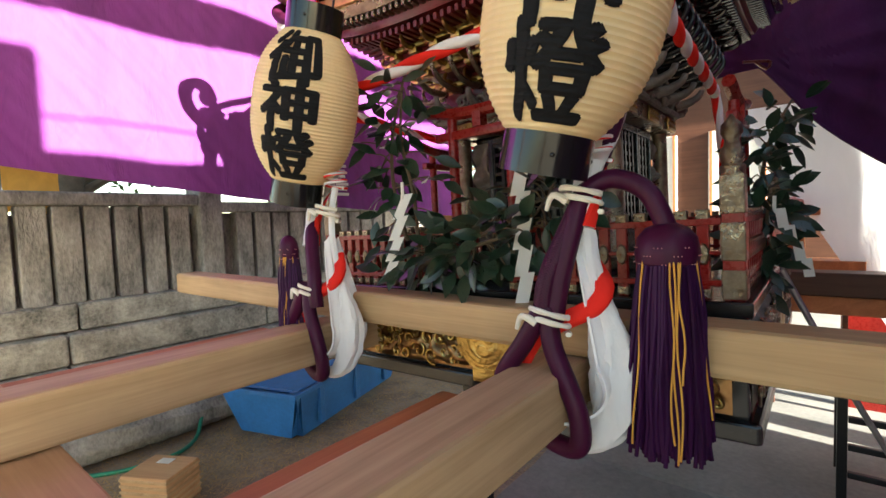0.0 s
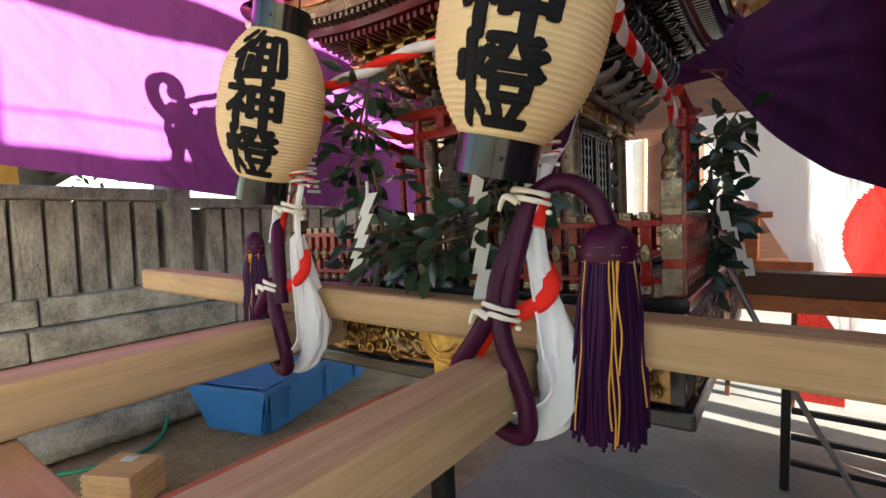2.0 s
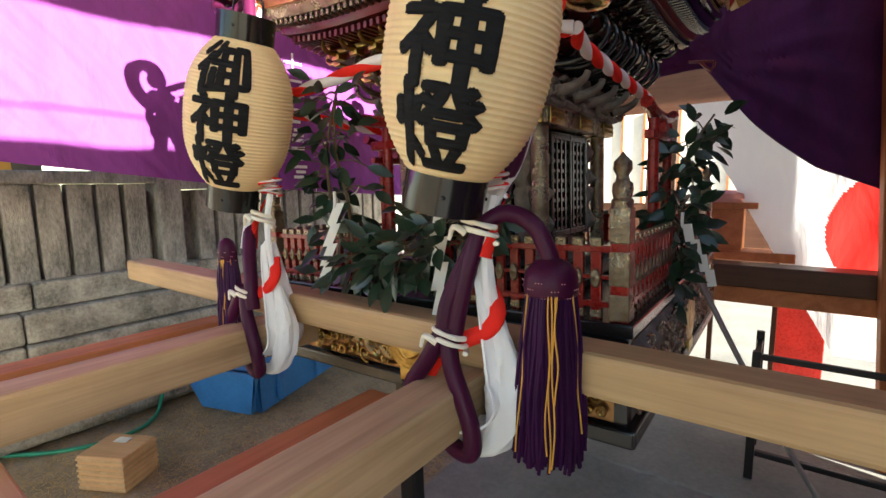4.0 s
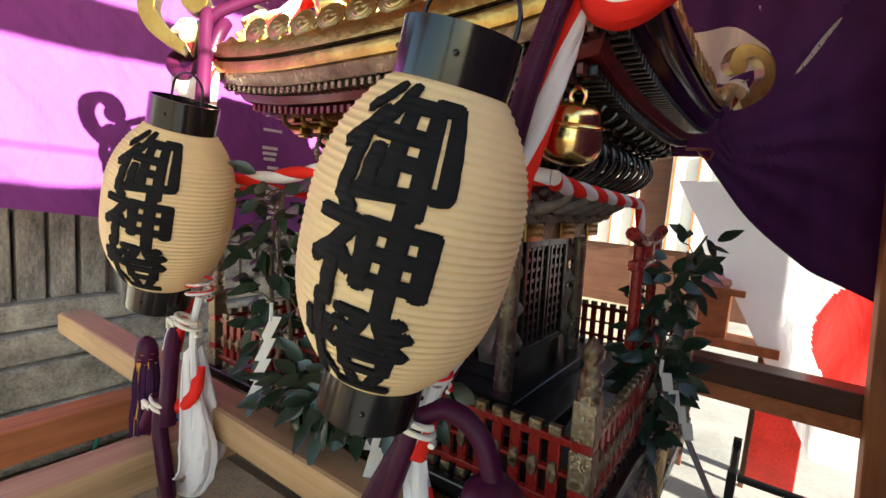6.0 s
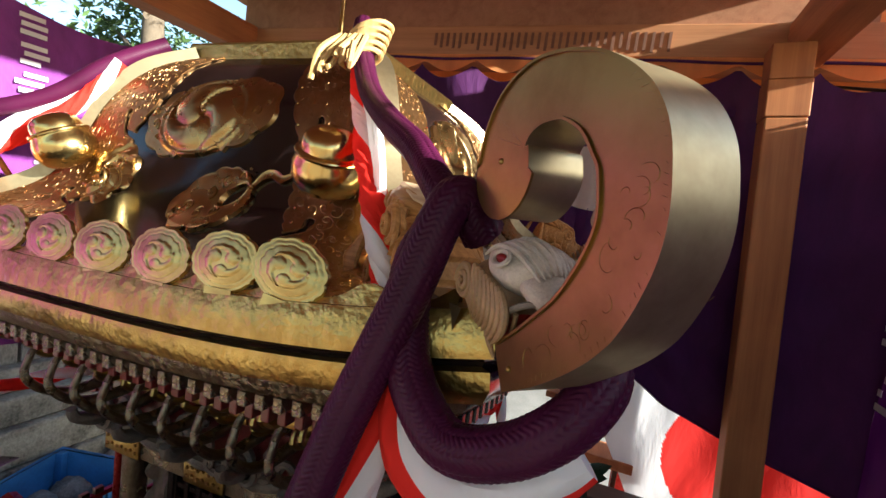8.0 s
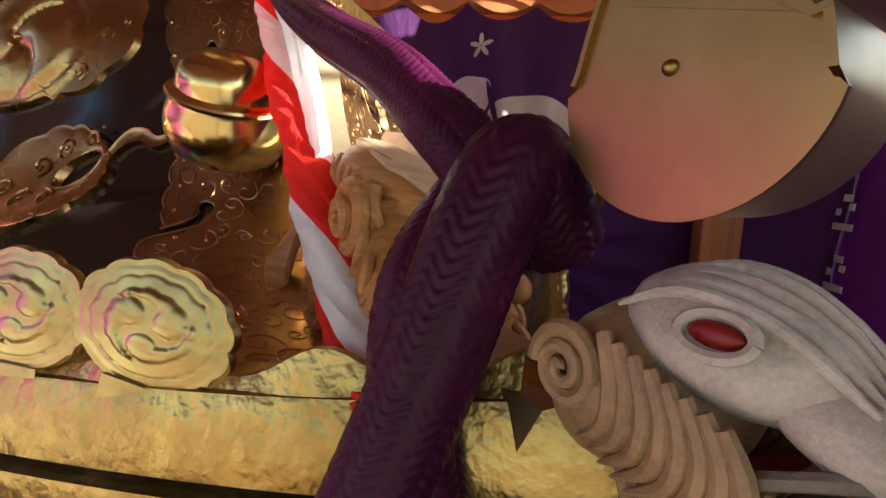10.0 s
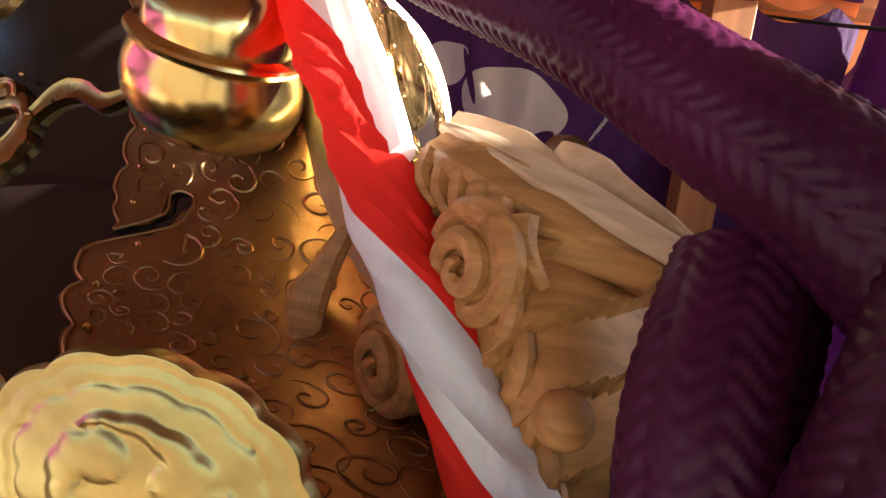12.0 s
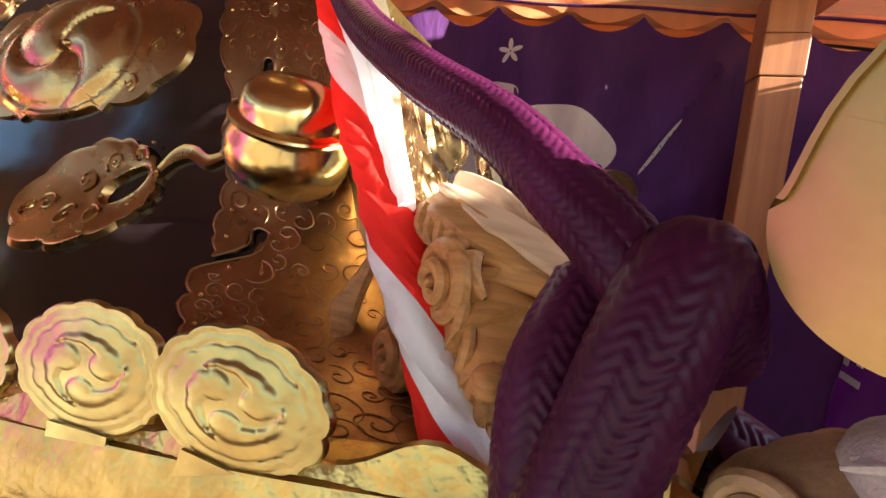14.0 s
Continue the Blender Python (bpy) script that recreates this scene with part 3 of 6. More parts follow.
def flag():
    c = thing("national_flag", "white flag with a red disc hung behind the curtain", "flag")
    def f(u, v):
        left = float(np.interp(v, [0, 0.35, 1], [-0.36, -0.10, 0.36]))
        x = left + (1.15 - left) * u
        z = 1.62 - 1.27 * v
        return Vector((x, 2.95 + 0.008 * math.sin(x * 8 + z * 4) + 0.003 * math.sin(x * 25 - z * 9), z))
    def red(u, v):
        p = f(u, v)
        return 1 if (p.x - 0.61) ** 2 + (p.z - 0.96) ** 2 < 0.325 ** 2 else 0
    part("cloth", sheet(bmesh.new(), f, 130, 110, 0, 0, red), "flag", c, smooth=True, mats=["flag", "flagred"])


flag()


# ---- poles and stands ----
def pole(name, label, b, mat, bevel=0.008, group="carrying poles"):
    t = thing(name, label, "pole", group)
    part("timber", boxed(*b, bevel), mat, t)
    return t


pole("carrying_pole", "pale planed square timber carrying pole, worn smooth", (-0.41, -0.315, -1.6, 2.6, 0.752, 0.848), "pole")
pole("carrying_pole", "pale planed square timber carrying pole, worn smooth", (-1.062, -0.967, -1.6, 2.6, 0.752, 0.848), "pole")
pole("cross_pole", "pale planed square timber cross pole lashed over the long poles", (-1.98, 1.3, 0.775, 0.868, 0.851, 0.928), "crosspole", 0.01)
pole("stand_beam", "red-brown timber beam of the trestle below the poles", (-0.69, -0.59, 0.2, 0.84, 0.60, 0.70), "redwood", 0.005, "stand beams")
pole("stand_beam", "red-brown timber beam of the trestle below the poles", (-1.66, -1.56, 0.2, 0.95, 0.61, 0.715), "redwood", 0.005, "stand beams")


def trestle(x0, x1, y, top):
    t = thing("trestle", "wooden trestle that carries the poles", "trestle", "trestles")
    part("top_beam", boxed(x0, x1, y - 0.13, y + 0.07, top - 0.11, top, 0.005), "plank", t)
    for x in (x0 + 0.1, x1 - 0.2):
        for s in (-1, 1):
            bm = bmesh.new()
            box(bm, -0.04, 0.04, -0.03, 0.03, 0.0, (top - 0.105) * 1.03, 0.004, pose(x, y - 0.03 + s * 0.13, 0, s * 11, 0, 0))
            part("leg", bm, "plank", t)


trestle(-1.85, -0.45, 0.12, 0.748)


def straw():
    rnd = random.Random(12)
    verts, faces = [], []
    for _ in range(17000):
        x, y = rnd.uniform(-2.75, -1.0), rnd.uniform(0.1, 3.0)
        a, L, w = rnd.uniform(0, 6.28), rnd.uniform(0.012, 0.06), 0.0016
        d, n = Vector((math.cos(a), math.sin(a), rnd.uniform(-0.1, 0.35))) * L, Vector((-math.sin(a), math.cos(a), 0)) * w
        p = Vector((x, y, 0.012 * wob(x, y, 0, 3) + 0.006 * wob(x, y, 0, 11) + 0.003))
        i = len(verts)
        verts += [p - n, p + n, p + d]
        faces.append((i, i + 1, i + 2))
    me = bpy.data.meshes.new("dry_grass")
    me.from_pydata([tuple(v) for v in verts], [], faces)
    me.materials.append(M["straw"])
    tagged(new("dry_grass", me), "scattered dry straw and dead grass on the earth", "dry grass", kind="stuff")


straw()


# ---- the portable shrine ----
CX, CY = -0.66, 1.47
shrine = thing("portable_shrine", "black-lacquered portable shrine with beaten brass roof fittings, on poles", "portable shrine",
               m=Matrix.Translation((CX, CY, 1.5)) @ pose(0, 0, 0, 0, -1.5, 0) @ Matrix.Translation((0, 0, -1.5)))
PROF = [(0.560, 1.772), (0.50, 1.785), (0.437, 1.812), (0.372, 1.862), (0.335, 1.93), (0.303, 2.03), (0.262, 2.10), (0.20, 2.145)]


def roof_pt(u, s, off=0.0, lift=0.04):
    """A point of the front slope: u -1..1 along the eave, s 0..1 from eave to top; off: metres proud of it."""
    k = s * (len(PROF) - 1)
    i = min(int(k), len(PROF) - 2)
    f = k - i
    p0, p1, p2, p3 = PROF[max(i - 1, 0)], PROF[i], PROF[i + 1], PROF[min(i + 2, len(PROF) - 1)]
    r, z = [0.5 * (2 * b + (c - a) * f + (2 * a - 5 * b + 4 * c - d) * f * f + (3 * b - a - 3 * c + d) * f ** 3) for a, b, c, d in zip(p0, p1, p2, p3)]
    n = Vector((0, -(p2[1] - p1[1]), -(p2[0] - p1[0]))).normalized()
    return Vector((u * r, -r, z + lift * abs(u) ** 3 * (1 - s) ** 2)) + n * off


def s_of_z(z):
    zs = [p[1] for p in PROF]
    return float(np.interp(z, zs, np.linspace(0, 1, len(zs))))


def on_roof(x, z, off=0.0):
    s = s_of_z(z)
    r = roof_pt(0, s).y * -1
    return roof_pt(x / r, s, off, 0.0)


QUARTERS = [Matrix.Rotation(math.pi / 2 * k, 4, "Z") for k in range(4)]


def four(name, make, mat, label="", smooth=False, parent=None, mats=None, which=(0, 1, 2, 3), kind=""):
    """The same part on each of the four sides of the shrine."""
    first = part(name, make(), mat, parent or shrine, label, smooth, mats)
    first.matrix_basis = QUARTERS[which[0]]
    for k in which[1:]:
        ob = new(name, first.data)
        ob.parent = parent or shrine
        ob.matrix_basis = QUARTERS[k]
        tagged(ob, label, kind=kind)
    return tagged(first, kind=kind)


four("roof_slope", lambda: sheet(bmesh.new(), lambda u, v: roof_pt(2 * u - 1, v), 40, 40), "lacquer", "glossy black lacquer", True)


def fascia(z0, z1, r0, r1, r2, lift=0.04):
    """A moulding along one eave, lifted towards the corners; r0 bottom, r1 top, r2 back."""
    bm = bmesh.new()
    n = 32
    rows = []
    for i in range(n + 1):
        u = 2 * i / n - 1
        d = lift * abs(u) ** 3
        mid = (r0 + r1) / 2 + 0.004
        rows.append([bm.verts.new((u * r, -r, z + d)) for r, z in ((r2, z0), (r0, z0), (mid, (z0 + z1) / 2), (r1, z1), (r2, z1))])
    for a, b_ in zip(rows, rows[1:]):
        for k in range(5):
            bm.faces.new((a[k], a[(k + 1) % 5], b_[(k + 1) % 5], b_[k]))
    return bm


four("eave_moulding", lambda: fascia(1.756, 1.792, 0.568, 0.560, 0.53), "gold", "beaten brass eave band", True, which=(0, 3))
# right and back bands are black: their shade is put into the colour
four("eave_moulding", lambda: fascia(1.756, 1.792, 0.568, 0.560, 0.53), "lacquer", "eave band coloured black for the shaded side", True, which=(1, 2))
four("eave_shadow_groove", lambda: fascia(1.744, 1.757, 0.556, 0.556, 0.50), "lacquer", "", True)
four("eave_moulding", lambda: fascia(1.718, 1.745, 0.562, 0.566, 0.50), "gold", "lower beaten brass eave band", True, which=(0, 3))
four("eave_moulding", lambda: fascia(1.718, 1.745, 0.562, 0.566, 0.50), "lacquer", "lower eave band coloured black for the shaded side", True, which=(1, 2))
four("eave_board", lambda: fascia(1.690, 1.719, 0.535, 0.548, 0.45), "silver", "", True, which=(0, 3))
# board recoloured on the right and back to carry the shade there
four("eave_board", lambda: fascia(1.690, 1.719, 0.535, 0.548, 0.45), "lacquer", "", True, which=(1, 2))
four("soffit", lambda: fascia(1.655, 1.690, 0.49, 0.50, 0.20, 0.03), "darkred", "dark red soffit", True)


for r, z, h, w, n, lift, mt in ((0.523, 1.672, 0.016, 0.011, 46, 0.04, "silver"), (0.47, 1.632, 0.018, 0.012, 40, 0.03, "darkred")):
    raf = part("rafter", boxed(-w / 2, w / 2, -0.012, 0.14, 0, h, 0.0015), mt, shrine, "small squared rafter end")
    for q in range(4):
        for i in range(n):
            u = 2 * (i + 0.5) / n - 1
            ob = raf if q == i == 0 else new("rafter", raf.data)
            ob.parent = shrine
            # black copy of the rafter paints the shade of the right and back
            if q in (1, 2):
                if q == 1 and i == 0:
                    shaded_raf = raf.data.copy()
                    shaded_raf.materials[0] = M["blackwood"]
                ob.data = shaded_raf
            ob.matrix_basis = QUARTERS[q] @ Matrix.Translation((u * r, -r, z + lift * abs(u) ** 3))


NOTCHES = ((0.661, 0.681), (0.667, 0.423), (0.638, 0.227))
PLATE_U, PLATE_S = 0.36, 0.56


def plate_edge(s):
    """The inner edge of the corner plate: lobes between the notches, each with small scallops."""
    base = float(np.interp(s, [0.06, 0.15, 0.195, 0.22, 0.29, 0.35, 0.385, 0.41, 0.50, 0.56, 0.60, 0.645, 0.67, 0.75, 0.83, 0.92, 1.0],
                           [0.64, 0.62, 0.60, 0.575, 0.545, 0.545, 0.590, 0.565, 0.575, 0.580, 0.550, 0.575, 0.530, 0.490, 0.50, 0.54, 0.57]))
    f = (s / 0.052) % 1
    return base - 0.022 * math.sqrt(max(0.0, 1 - (2 * f - 1) ** 2))


def plate_outline():
    """The plate's outline in u, s: up the scalloped edge, in and out of each keyhole, down the ridge."""
    pts, s, todo = [], 0.06, sorted(NOTCHES, key=lambda q: q[1])
    while s < 0.992:
        if todo and s > todo[0][1] - 0.058:
            u0, s0 = todo.pop(0)
            mouth = plate_edge(s0 - 0.058)
            pts += [(mouth, s0 - 0.060), (u0 - 0.045, s0 - 0.050), (u0 - 0.012, s0 - 0.034)]
            for k in range(15):
                a = radians(-75 + 19 * k)
                pts.append((u0 + 0.0082 * math.cos(a) / PLATE_U, s0 + 0.0082 * math.sin(a) / PLATE_S))
            pts += [(u0 - 0.030, s0 - 0.020), (u0 - 0.052, s0 - 0.036)]
            s = s0 - 0.046
        pts.append((plate_edge(s), s))
        s += 0.0045
    return pts + [(0.985, 0.992)] + [(0.985, 0.99 - 0.93 * k / 60) for k in range(1, 61)]


def plate_lift(u, s):
    return 0.0030 + 0.0009 * wob(s * 16, u * 9) + 0.0004 * wob(s * 60, u * 34)


def scallop_plate():
    """The engraved plate on one corner of the front slope, scalloped along its inner edge, with keyhole notches and a raised rim."""
    line = plate_outline()
    n = len(line)
    cloud = [Vector((u * PLATE_U, s * PLATE_S)) for u, s in line]
    for i in range(70):
        for j in range(26):
            cloud.append(Vector(((0.46 + 0.52 * (j + 0.5 * (i % 2)) / 26) * PLATE_U, (0.065 + 0.92 * i / 70) * PLATE_S)))
    verts, edges, faces, *rest = delaunay_2d_cdt(cloud, [(i, (i + 1) % n) for i in range(n)], [], 2, 1e-5)
    bm = bmesh.new()
    vs = [bm.verts.new(roof_pt(v.x / PLATE_U, v.y / PLATE_S, plate_lift(v.x / PLATE_U, v.y / PLATE_S))) for v in verts]
    # the constraint loop alone bounds the plate: drop what lies outside
    poly = [(u * PLATE_U, s * PLATE_S) for u, s in line]
    def inside(x, y):
        hit = False
        for (x0, y0), (x1, y1) in zip(poly, poly[1:] + poly[:1]):
            if (y0 > y) != (y1 > y) and x < x0 + (x1 - x0) * (y - y0) / (y1 - y0):
                hit = not hit
        return hit
    for f in faces:
        c = sum((verts[i] for i in f), Vector((0, 0))) / len(f)
        if inside(c.x, c.y):
            bm.faces.new([vs[i] for i in f])
    bmesh.ops.delete(bm, geom=[v for v in bm.verts if not v.link_faces], context="VERTS")
    rim = [e for e in bm.edges if len(e.link_faces) == 1]
    for v in bmesh.ops.extrude_edge_only(bm, edges=rim)["geom"]:
        if isinstance(v, bmesh.types.BMVert):
            v.co += Vector((0, 0.004, 0.0))
    inner = line[:-61]
    tube(bm, [roof_pt(u + 0.006, s, plate_lift(u, s)) for u, s in inner[::2]], 0.0011, 6, 0.004, cap=False)
    return bm


def in_plate(u, s, room):
    return s > 0.075 and s < 0.975 and u < 0.97 and u > plate_edge(s) + 0.03 + room / PLATE_U and all(math.hypot((u - a) * PLATE_U, (s - b) * PLATE_S) > room + 0.012 and not (a - 0.12 < u < a + 0.01 and b - 0.075 < s < b) for a, b in NOTCHES)


def plate_scrolls():
    """Chased tendrils that curl over the corner plate."""
    bm = bmesh.new()
    rnd = random.Random(21)
    done = []
    def stroke(pts, r):
        pts = [p for p in pts if in_plate(p[0], p[1], 0.0)]
        if len(pts) > 8:
            tube(bm, [roof_pt(a, b_, plate_lift(a, b_) + 0.0001) for a, b_ in pts], lambda t: r * math.sin(math.pi * (0.12 + 0.8 * t)) + 0.00015, 5, 0.004, cap=False)
    for _ in range(3000):
        s = rnd.uniform(0.08, 0.96)
        u = rnd.uniform(plate_edge(s) + 0.03, 0.95)
        R = rnd.uniform(0.005, 0.014) * (1.25 if 0.38 < s < 0.52 else 1)
        if not in_plate(u, s, R * 0.7) or any(math.hypot((u - q[0]) * PLATE_U, (s - q[1]) * PLATE_S) < 0.82 * (R + q[2]) for q in done):
            continue
        done.append((u, s, R))
        way, a0, turns = rnd.choice((-1, 1)), rnd.uniform(0, 6.28), rnd.uniform(7, 10)
        pts = []
        for k in range(34):
            f = k / 33
            rr = R * (0.12 + 0.88 * f ** 0.8) * (1 + 0.9 * max(0, f - 0.8) * 2)
            a = a0 + way * turns * f
            pts.append((u + rr * math.cos(a) / PLATE_U, s + rr * math.sin(a) / PLATE_S))
        stroke(pts, 0.0011 if 0.36 < s < 0.52 else 0.0006)
    return bm


def mirrored(bm):
    bmesh.ops.transform(bm, matrix=Matrix.Diagonal((-1, 1, 1, 1)), verts=bm.verts)
    bmesh.ops.reverse_faces(bm, faces=bm.faces)
    return bm


four("corner_plate", scallop_plate, "engraved", "engraved brass corner plate with scalloped edge", True)
four("corner_plate", lambda: mirrored(scallop_plate()), "engraved", "engraved brass corner plate with scalloped edge", True)


for flip in (False, True):
    four("chased_ornament", lambda: mirrored(plate_scrolls()) if flip else plate_scrolls(), "engraved", "chased curling tendrils on the plate", True, kind="stuff")


def studs():
    bm = bmesh.new()
    for i in range(17):
        s = 0.10 + 0.052 * i
        for sx in (-1, 1):
            p = roof_pt(sx * (plate_edge(s + 0.026) + 0.045), s, 0.0045)
            bmesh.ops.create_icosphere(bm, subdivisions=1, radius=0.0022, matrix=Matrix.Translation(p))
    return bm


four("brass_nailing", studs, "bell", "small round brass nails", kind="stuff")


def scallop_base():
    """The wavy brass plinth below the row of crests."""
    bm = bmesh.new()
    n = 150
    rows = []
    for i in range(n + 1):
        u = 1.9 * i / n - 0.95
        top = 0.012 + 0.014 * abs(math.sin(u * 0.56 / 0.09 * math.pi + math.pi / 2)) ** 3
        d = 0.04 * abs(u) ** 3
        rows.append([bm.verts.new((u * 0.56, y, z + d)) for y, z in ((-0.561, 1.785), (-0.553, 1.785 + top), (-0.549, 1.785 + top), (-0.545, 1.785))])
    for a, b_ in zip(rows, rows[1:]):
        for k in range(4):
            bm.faces.new((a[k], a[(k + 1) % 4], b_[(k + 1) % 4], b_[k]))
    return bm


four("crest_plinth", scallop_base, "gold", "wavy beaten brass plinth", True)


def crest_disc():
    """A round brass crest with a scalloped rim and three raised commas, facing -y."""
    bm = bmesh.new()
    n, rr = 96, 34
    def h(r, a):
        line = 0.76 + 0.022 * abs(math.sin(a * 6.5 + 0.4))
        z = 0.0016 + 0.0030 * (1 - r * r)
        if r > line:
            return z + (0.0005 if r > 0.94 else 0.0) + 0.00016 * wob(r * 60 * math.cos(a), r * 60 * math.sin(a))
        z -= 0.0006 * math.exp(-((r - line) / 0.03) ** 2)
        x, y = r * math.cos(a), r * math.sin(a)
        m = 9.0
        for k in range(3):
            a0 = 2 * math.pi * k / 3 + 0.5
            d = math.hypot(x - 0.30 * math.cos(a0), y - 0.30 * math.sin(a0)) / 0.20
            da = (a - a0) % (2 * math.pi)
            wide = 0.17 * (1 - da / 2.1)
            m = min(m, d, abs(r - 0.34 - 0.10 * da) / max(0.01, wide) if da < 2.1 else 9)
        z += 0.0011 * max(0.0, 1 - m * m) ** 0.5 if m < 1 else 0.0
        return z
    rings = []
    for k in range(rr + 1):
        r = k / rr
        ring = []
        for i in range(n):
            a = 2 * math.pi * i / n
            edge = 0.042 * (1 + 0.065 * abs(math.sin(a * 6.5)) ** 0.7 * (1 if math.sin(a) > -0.6 else 0))
            ring.append(bm.verts.new((edge * r * math.cos(a), -h(r, a) if k < rr else 0.0, edge * r * math.sin(a))))
        rings.append(ring)
    for a_, b_ in zip(rings[1:], rings[2:]):
        for i in range(n):
            bm.faces.new((a_[i], a_[(i + 1) % n], b_[(i + 1) % n], b_[i]))
    bm.faces.new(rings[1])
    back = [bm.verts.new((v.co.x, 0.0015, v.co.z)) for v in rings[-1]]
    for i in range(n):
        bm.faces.new((rings[-1][i], rings[-1][(i + 1) % n], back[(i + 1) % n], back[i]))
    bm.faces.new(back)
    loose = rings[0]
    bmesh.ops.delete(bm, geom=loose, context="VERTS")
    box(bm, -0.017, 0.017, -0.004, 0.003, -0.055, -0.037)
    return bm


disc_mesh = None
DISC_ROW = [(0.367, 1.829, 9), (0.291, 1.827, 0), (0.203, 1.820, 0), (0.112, 1.817, 0)]
DISC_ROW += [(0.112 - 0.091 * k, 1.816 if k < 3 else 1.818 + 0.006 * (k - 3), 0) for k in range(1, 6)]
for q in range(4):
    for k, (x, z, roll) in enumerate(DISC_ROW):
        if disc_mesh is None:
            ob = part("crest_disc", crest_disc(), "disc", shrine, "round brass crest with three raised commas", True)
            disc_mesh = ob.data
        else:
            ob = new("crest_disc", disc_mesh)
            ob.parent = shrine
        ob.matrix_basis = QUARTERS[q] @ pose(x, -0.552, z, -10 + 5 * wob(k * 3.7, q), roll + 3 * wob(k * 5.1, q + 2), 5 * wob(k * 2.9, q + 7)) @ Matrix.Diagonal((0.98, 1.0, 0.70, 1))


def plaque(cx, cz, radius, relief, n=84, rr=16, hole=None, base=0.004):
    """An ornament that follows the roof: radius(a) is its outline, relief(r, a) its embossing."""
    bm = bmesh.new()
    rings = []
    for k in range(rr + 1):
        ring = []
        for i in range(n):
            a = 2 * math.pi * i / n
            r0 = hole(a) if hole else 0.02 * radius(a)
            r = r0 + (radius(a) - r0) * k / rr
            off = base + relief(k / rr, a) if 0 < k < rr else (base if not (hole and k == 0) and k < rr else 0.0)
            ring.append(bm.verts.new(on_roof(cx + r * math.cos(a), cz + r * math.sin(a), off)))
        rings.append(ring)
    for a_, b_ in zip(rings, rings[1:]):
        for i in range(n):
            bm.faces.new((a_[i], a_[(i + 1) % n], b_[(i + 1) % n], b_[i]))
    if not hole:
        bm.faces.new(rings[0])
    return bm


def spirals(bm, spots, thick=0.0011):
    """Chased spirals on an ornament: x, z, radius, first angle, turn, height over the roof."""
    for x, z, R, a0, way, off in spots:
        pts = []
        for k in range(3, 34):
            f = k / 33
            a = a0 + way * 9.5 * f
            pts.append(on_roof(x + R * f * math.cos(a), z + R * f * math.sin(a), off))
        tube(bm, pts, lambda t: thick * (0.5 + 0.5 * t), 5, 0.004, cap=False)


def tomoe_plaque():
    """An oval of three swelling commas between two scalloped fringes."""
    tilt, cx, cz = 0.20, -0.025, 2.008
    def rad(a):
        b = a - tilt
        e = 0.094 / math.sqrt(math.cos(b) ** 2 + (math.sin(b) / 0.70) ** 2)
        fringe = max(0.0, math.cos(b)) ** 6 * 0.048 + max(0.0, -math.cos(b)) ** 6 * 0.030
        return e + fringe + (0.0085 * abs(math.sin(b * 8)) if abs(math.cos(b)) > 0.6 else 0.0)
    def rel(r, a):
        b = a - tilt
        e = 0.094 / math.sqrt(math.cos(b) ** 2 + (math.sin(b) / 0.70) ** 2)
        q = r * rad(a) / e
        if q > 1.0:
            return 0.0005
        z = 0.005 * (1 - q * q) + 0.0035 * math.exp(-((q - 0.93) / 0.05) ** 2)
        if q < 0.88:
            w = (b + 1.9 * q) % (2 * math.pi / 3) / (2 * math.pi / 3)
            z += 0.0080 * math.sin(math.pi * w ** 0.7) ** 0.7 * min(1, (0.88 - q) * 7) * (0.35 + 0.65 * min(1, q * 3))
        return z
    bm = plaque(cx, cz, rad, rel, 150, 34)
    spirals(bm, [(0.082, 2.022, 0.011, 0.3, 1, 0.005), (0.060, 1.985, 0.009, 2.0, -1, 0.005), (0.098, 2.036, 0.007, 4, 1, 0.005),
                 (-0.128, 1.992, 0.010, 2.2, -1, 0.005), (-0.134, 2.012, 0.008, 1, 1, 0.005), (-0.112, 1.970, 0.007, 0, 1, 0.005)], 0.0015)
    bmesh.ops.create_uvsphere(bm, u_segments=14, v_segments=8, radius=0.004, matrix=Matrix.Translation(on_roof(cx + 0.006, cz + 0.006, 0.013)))
    return bm


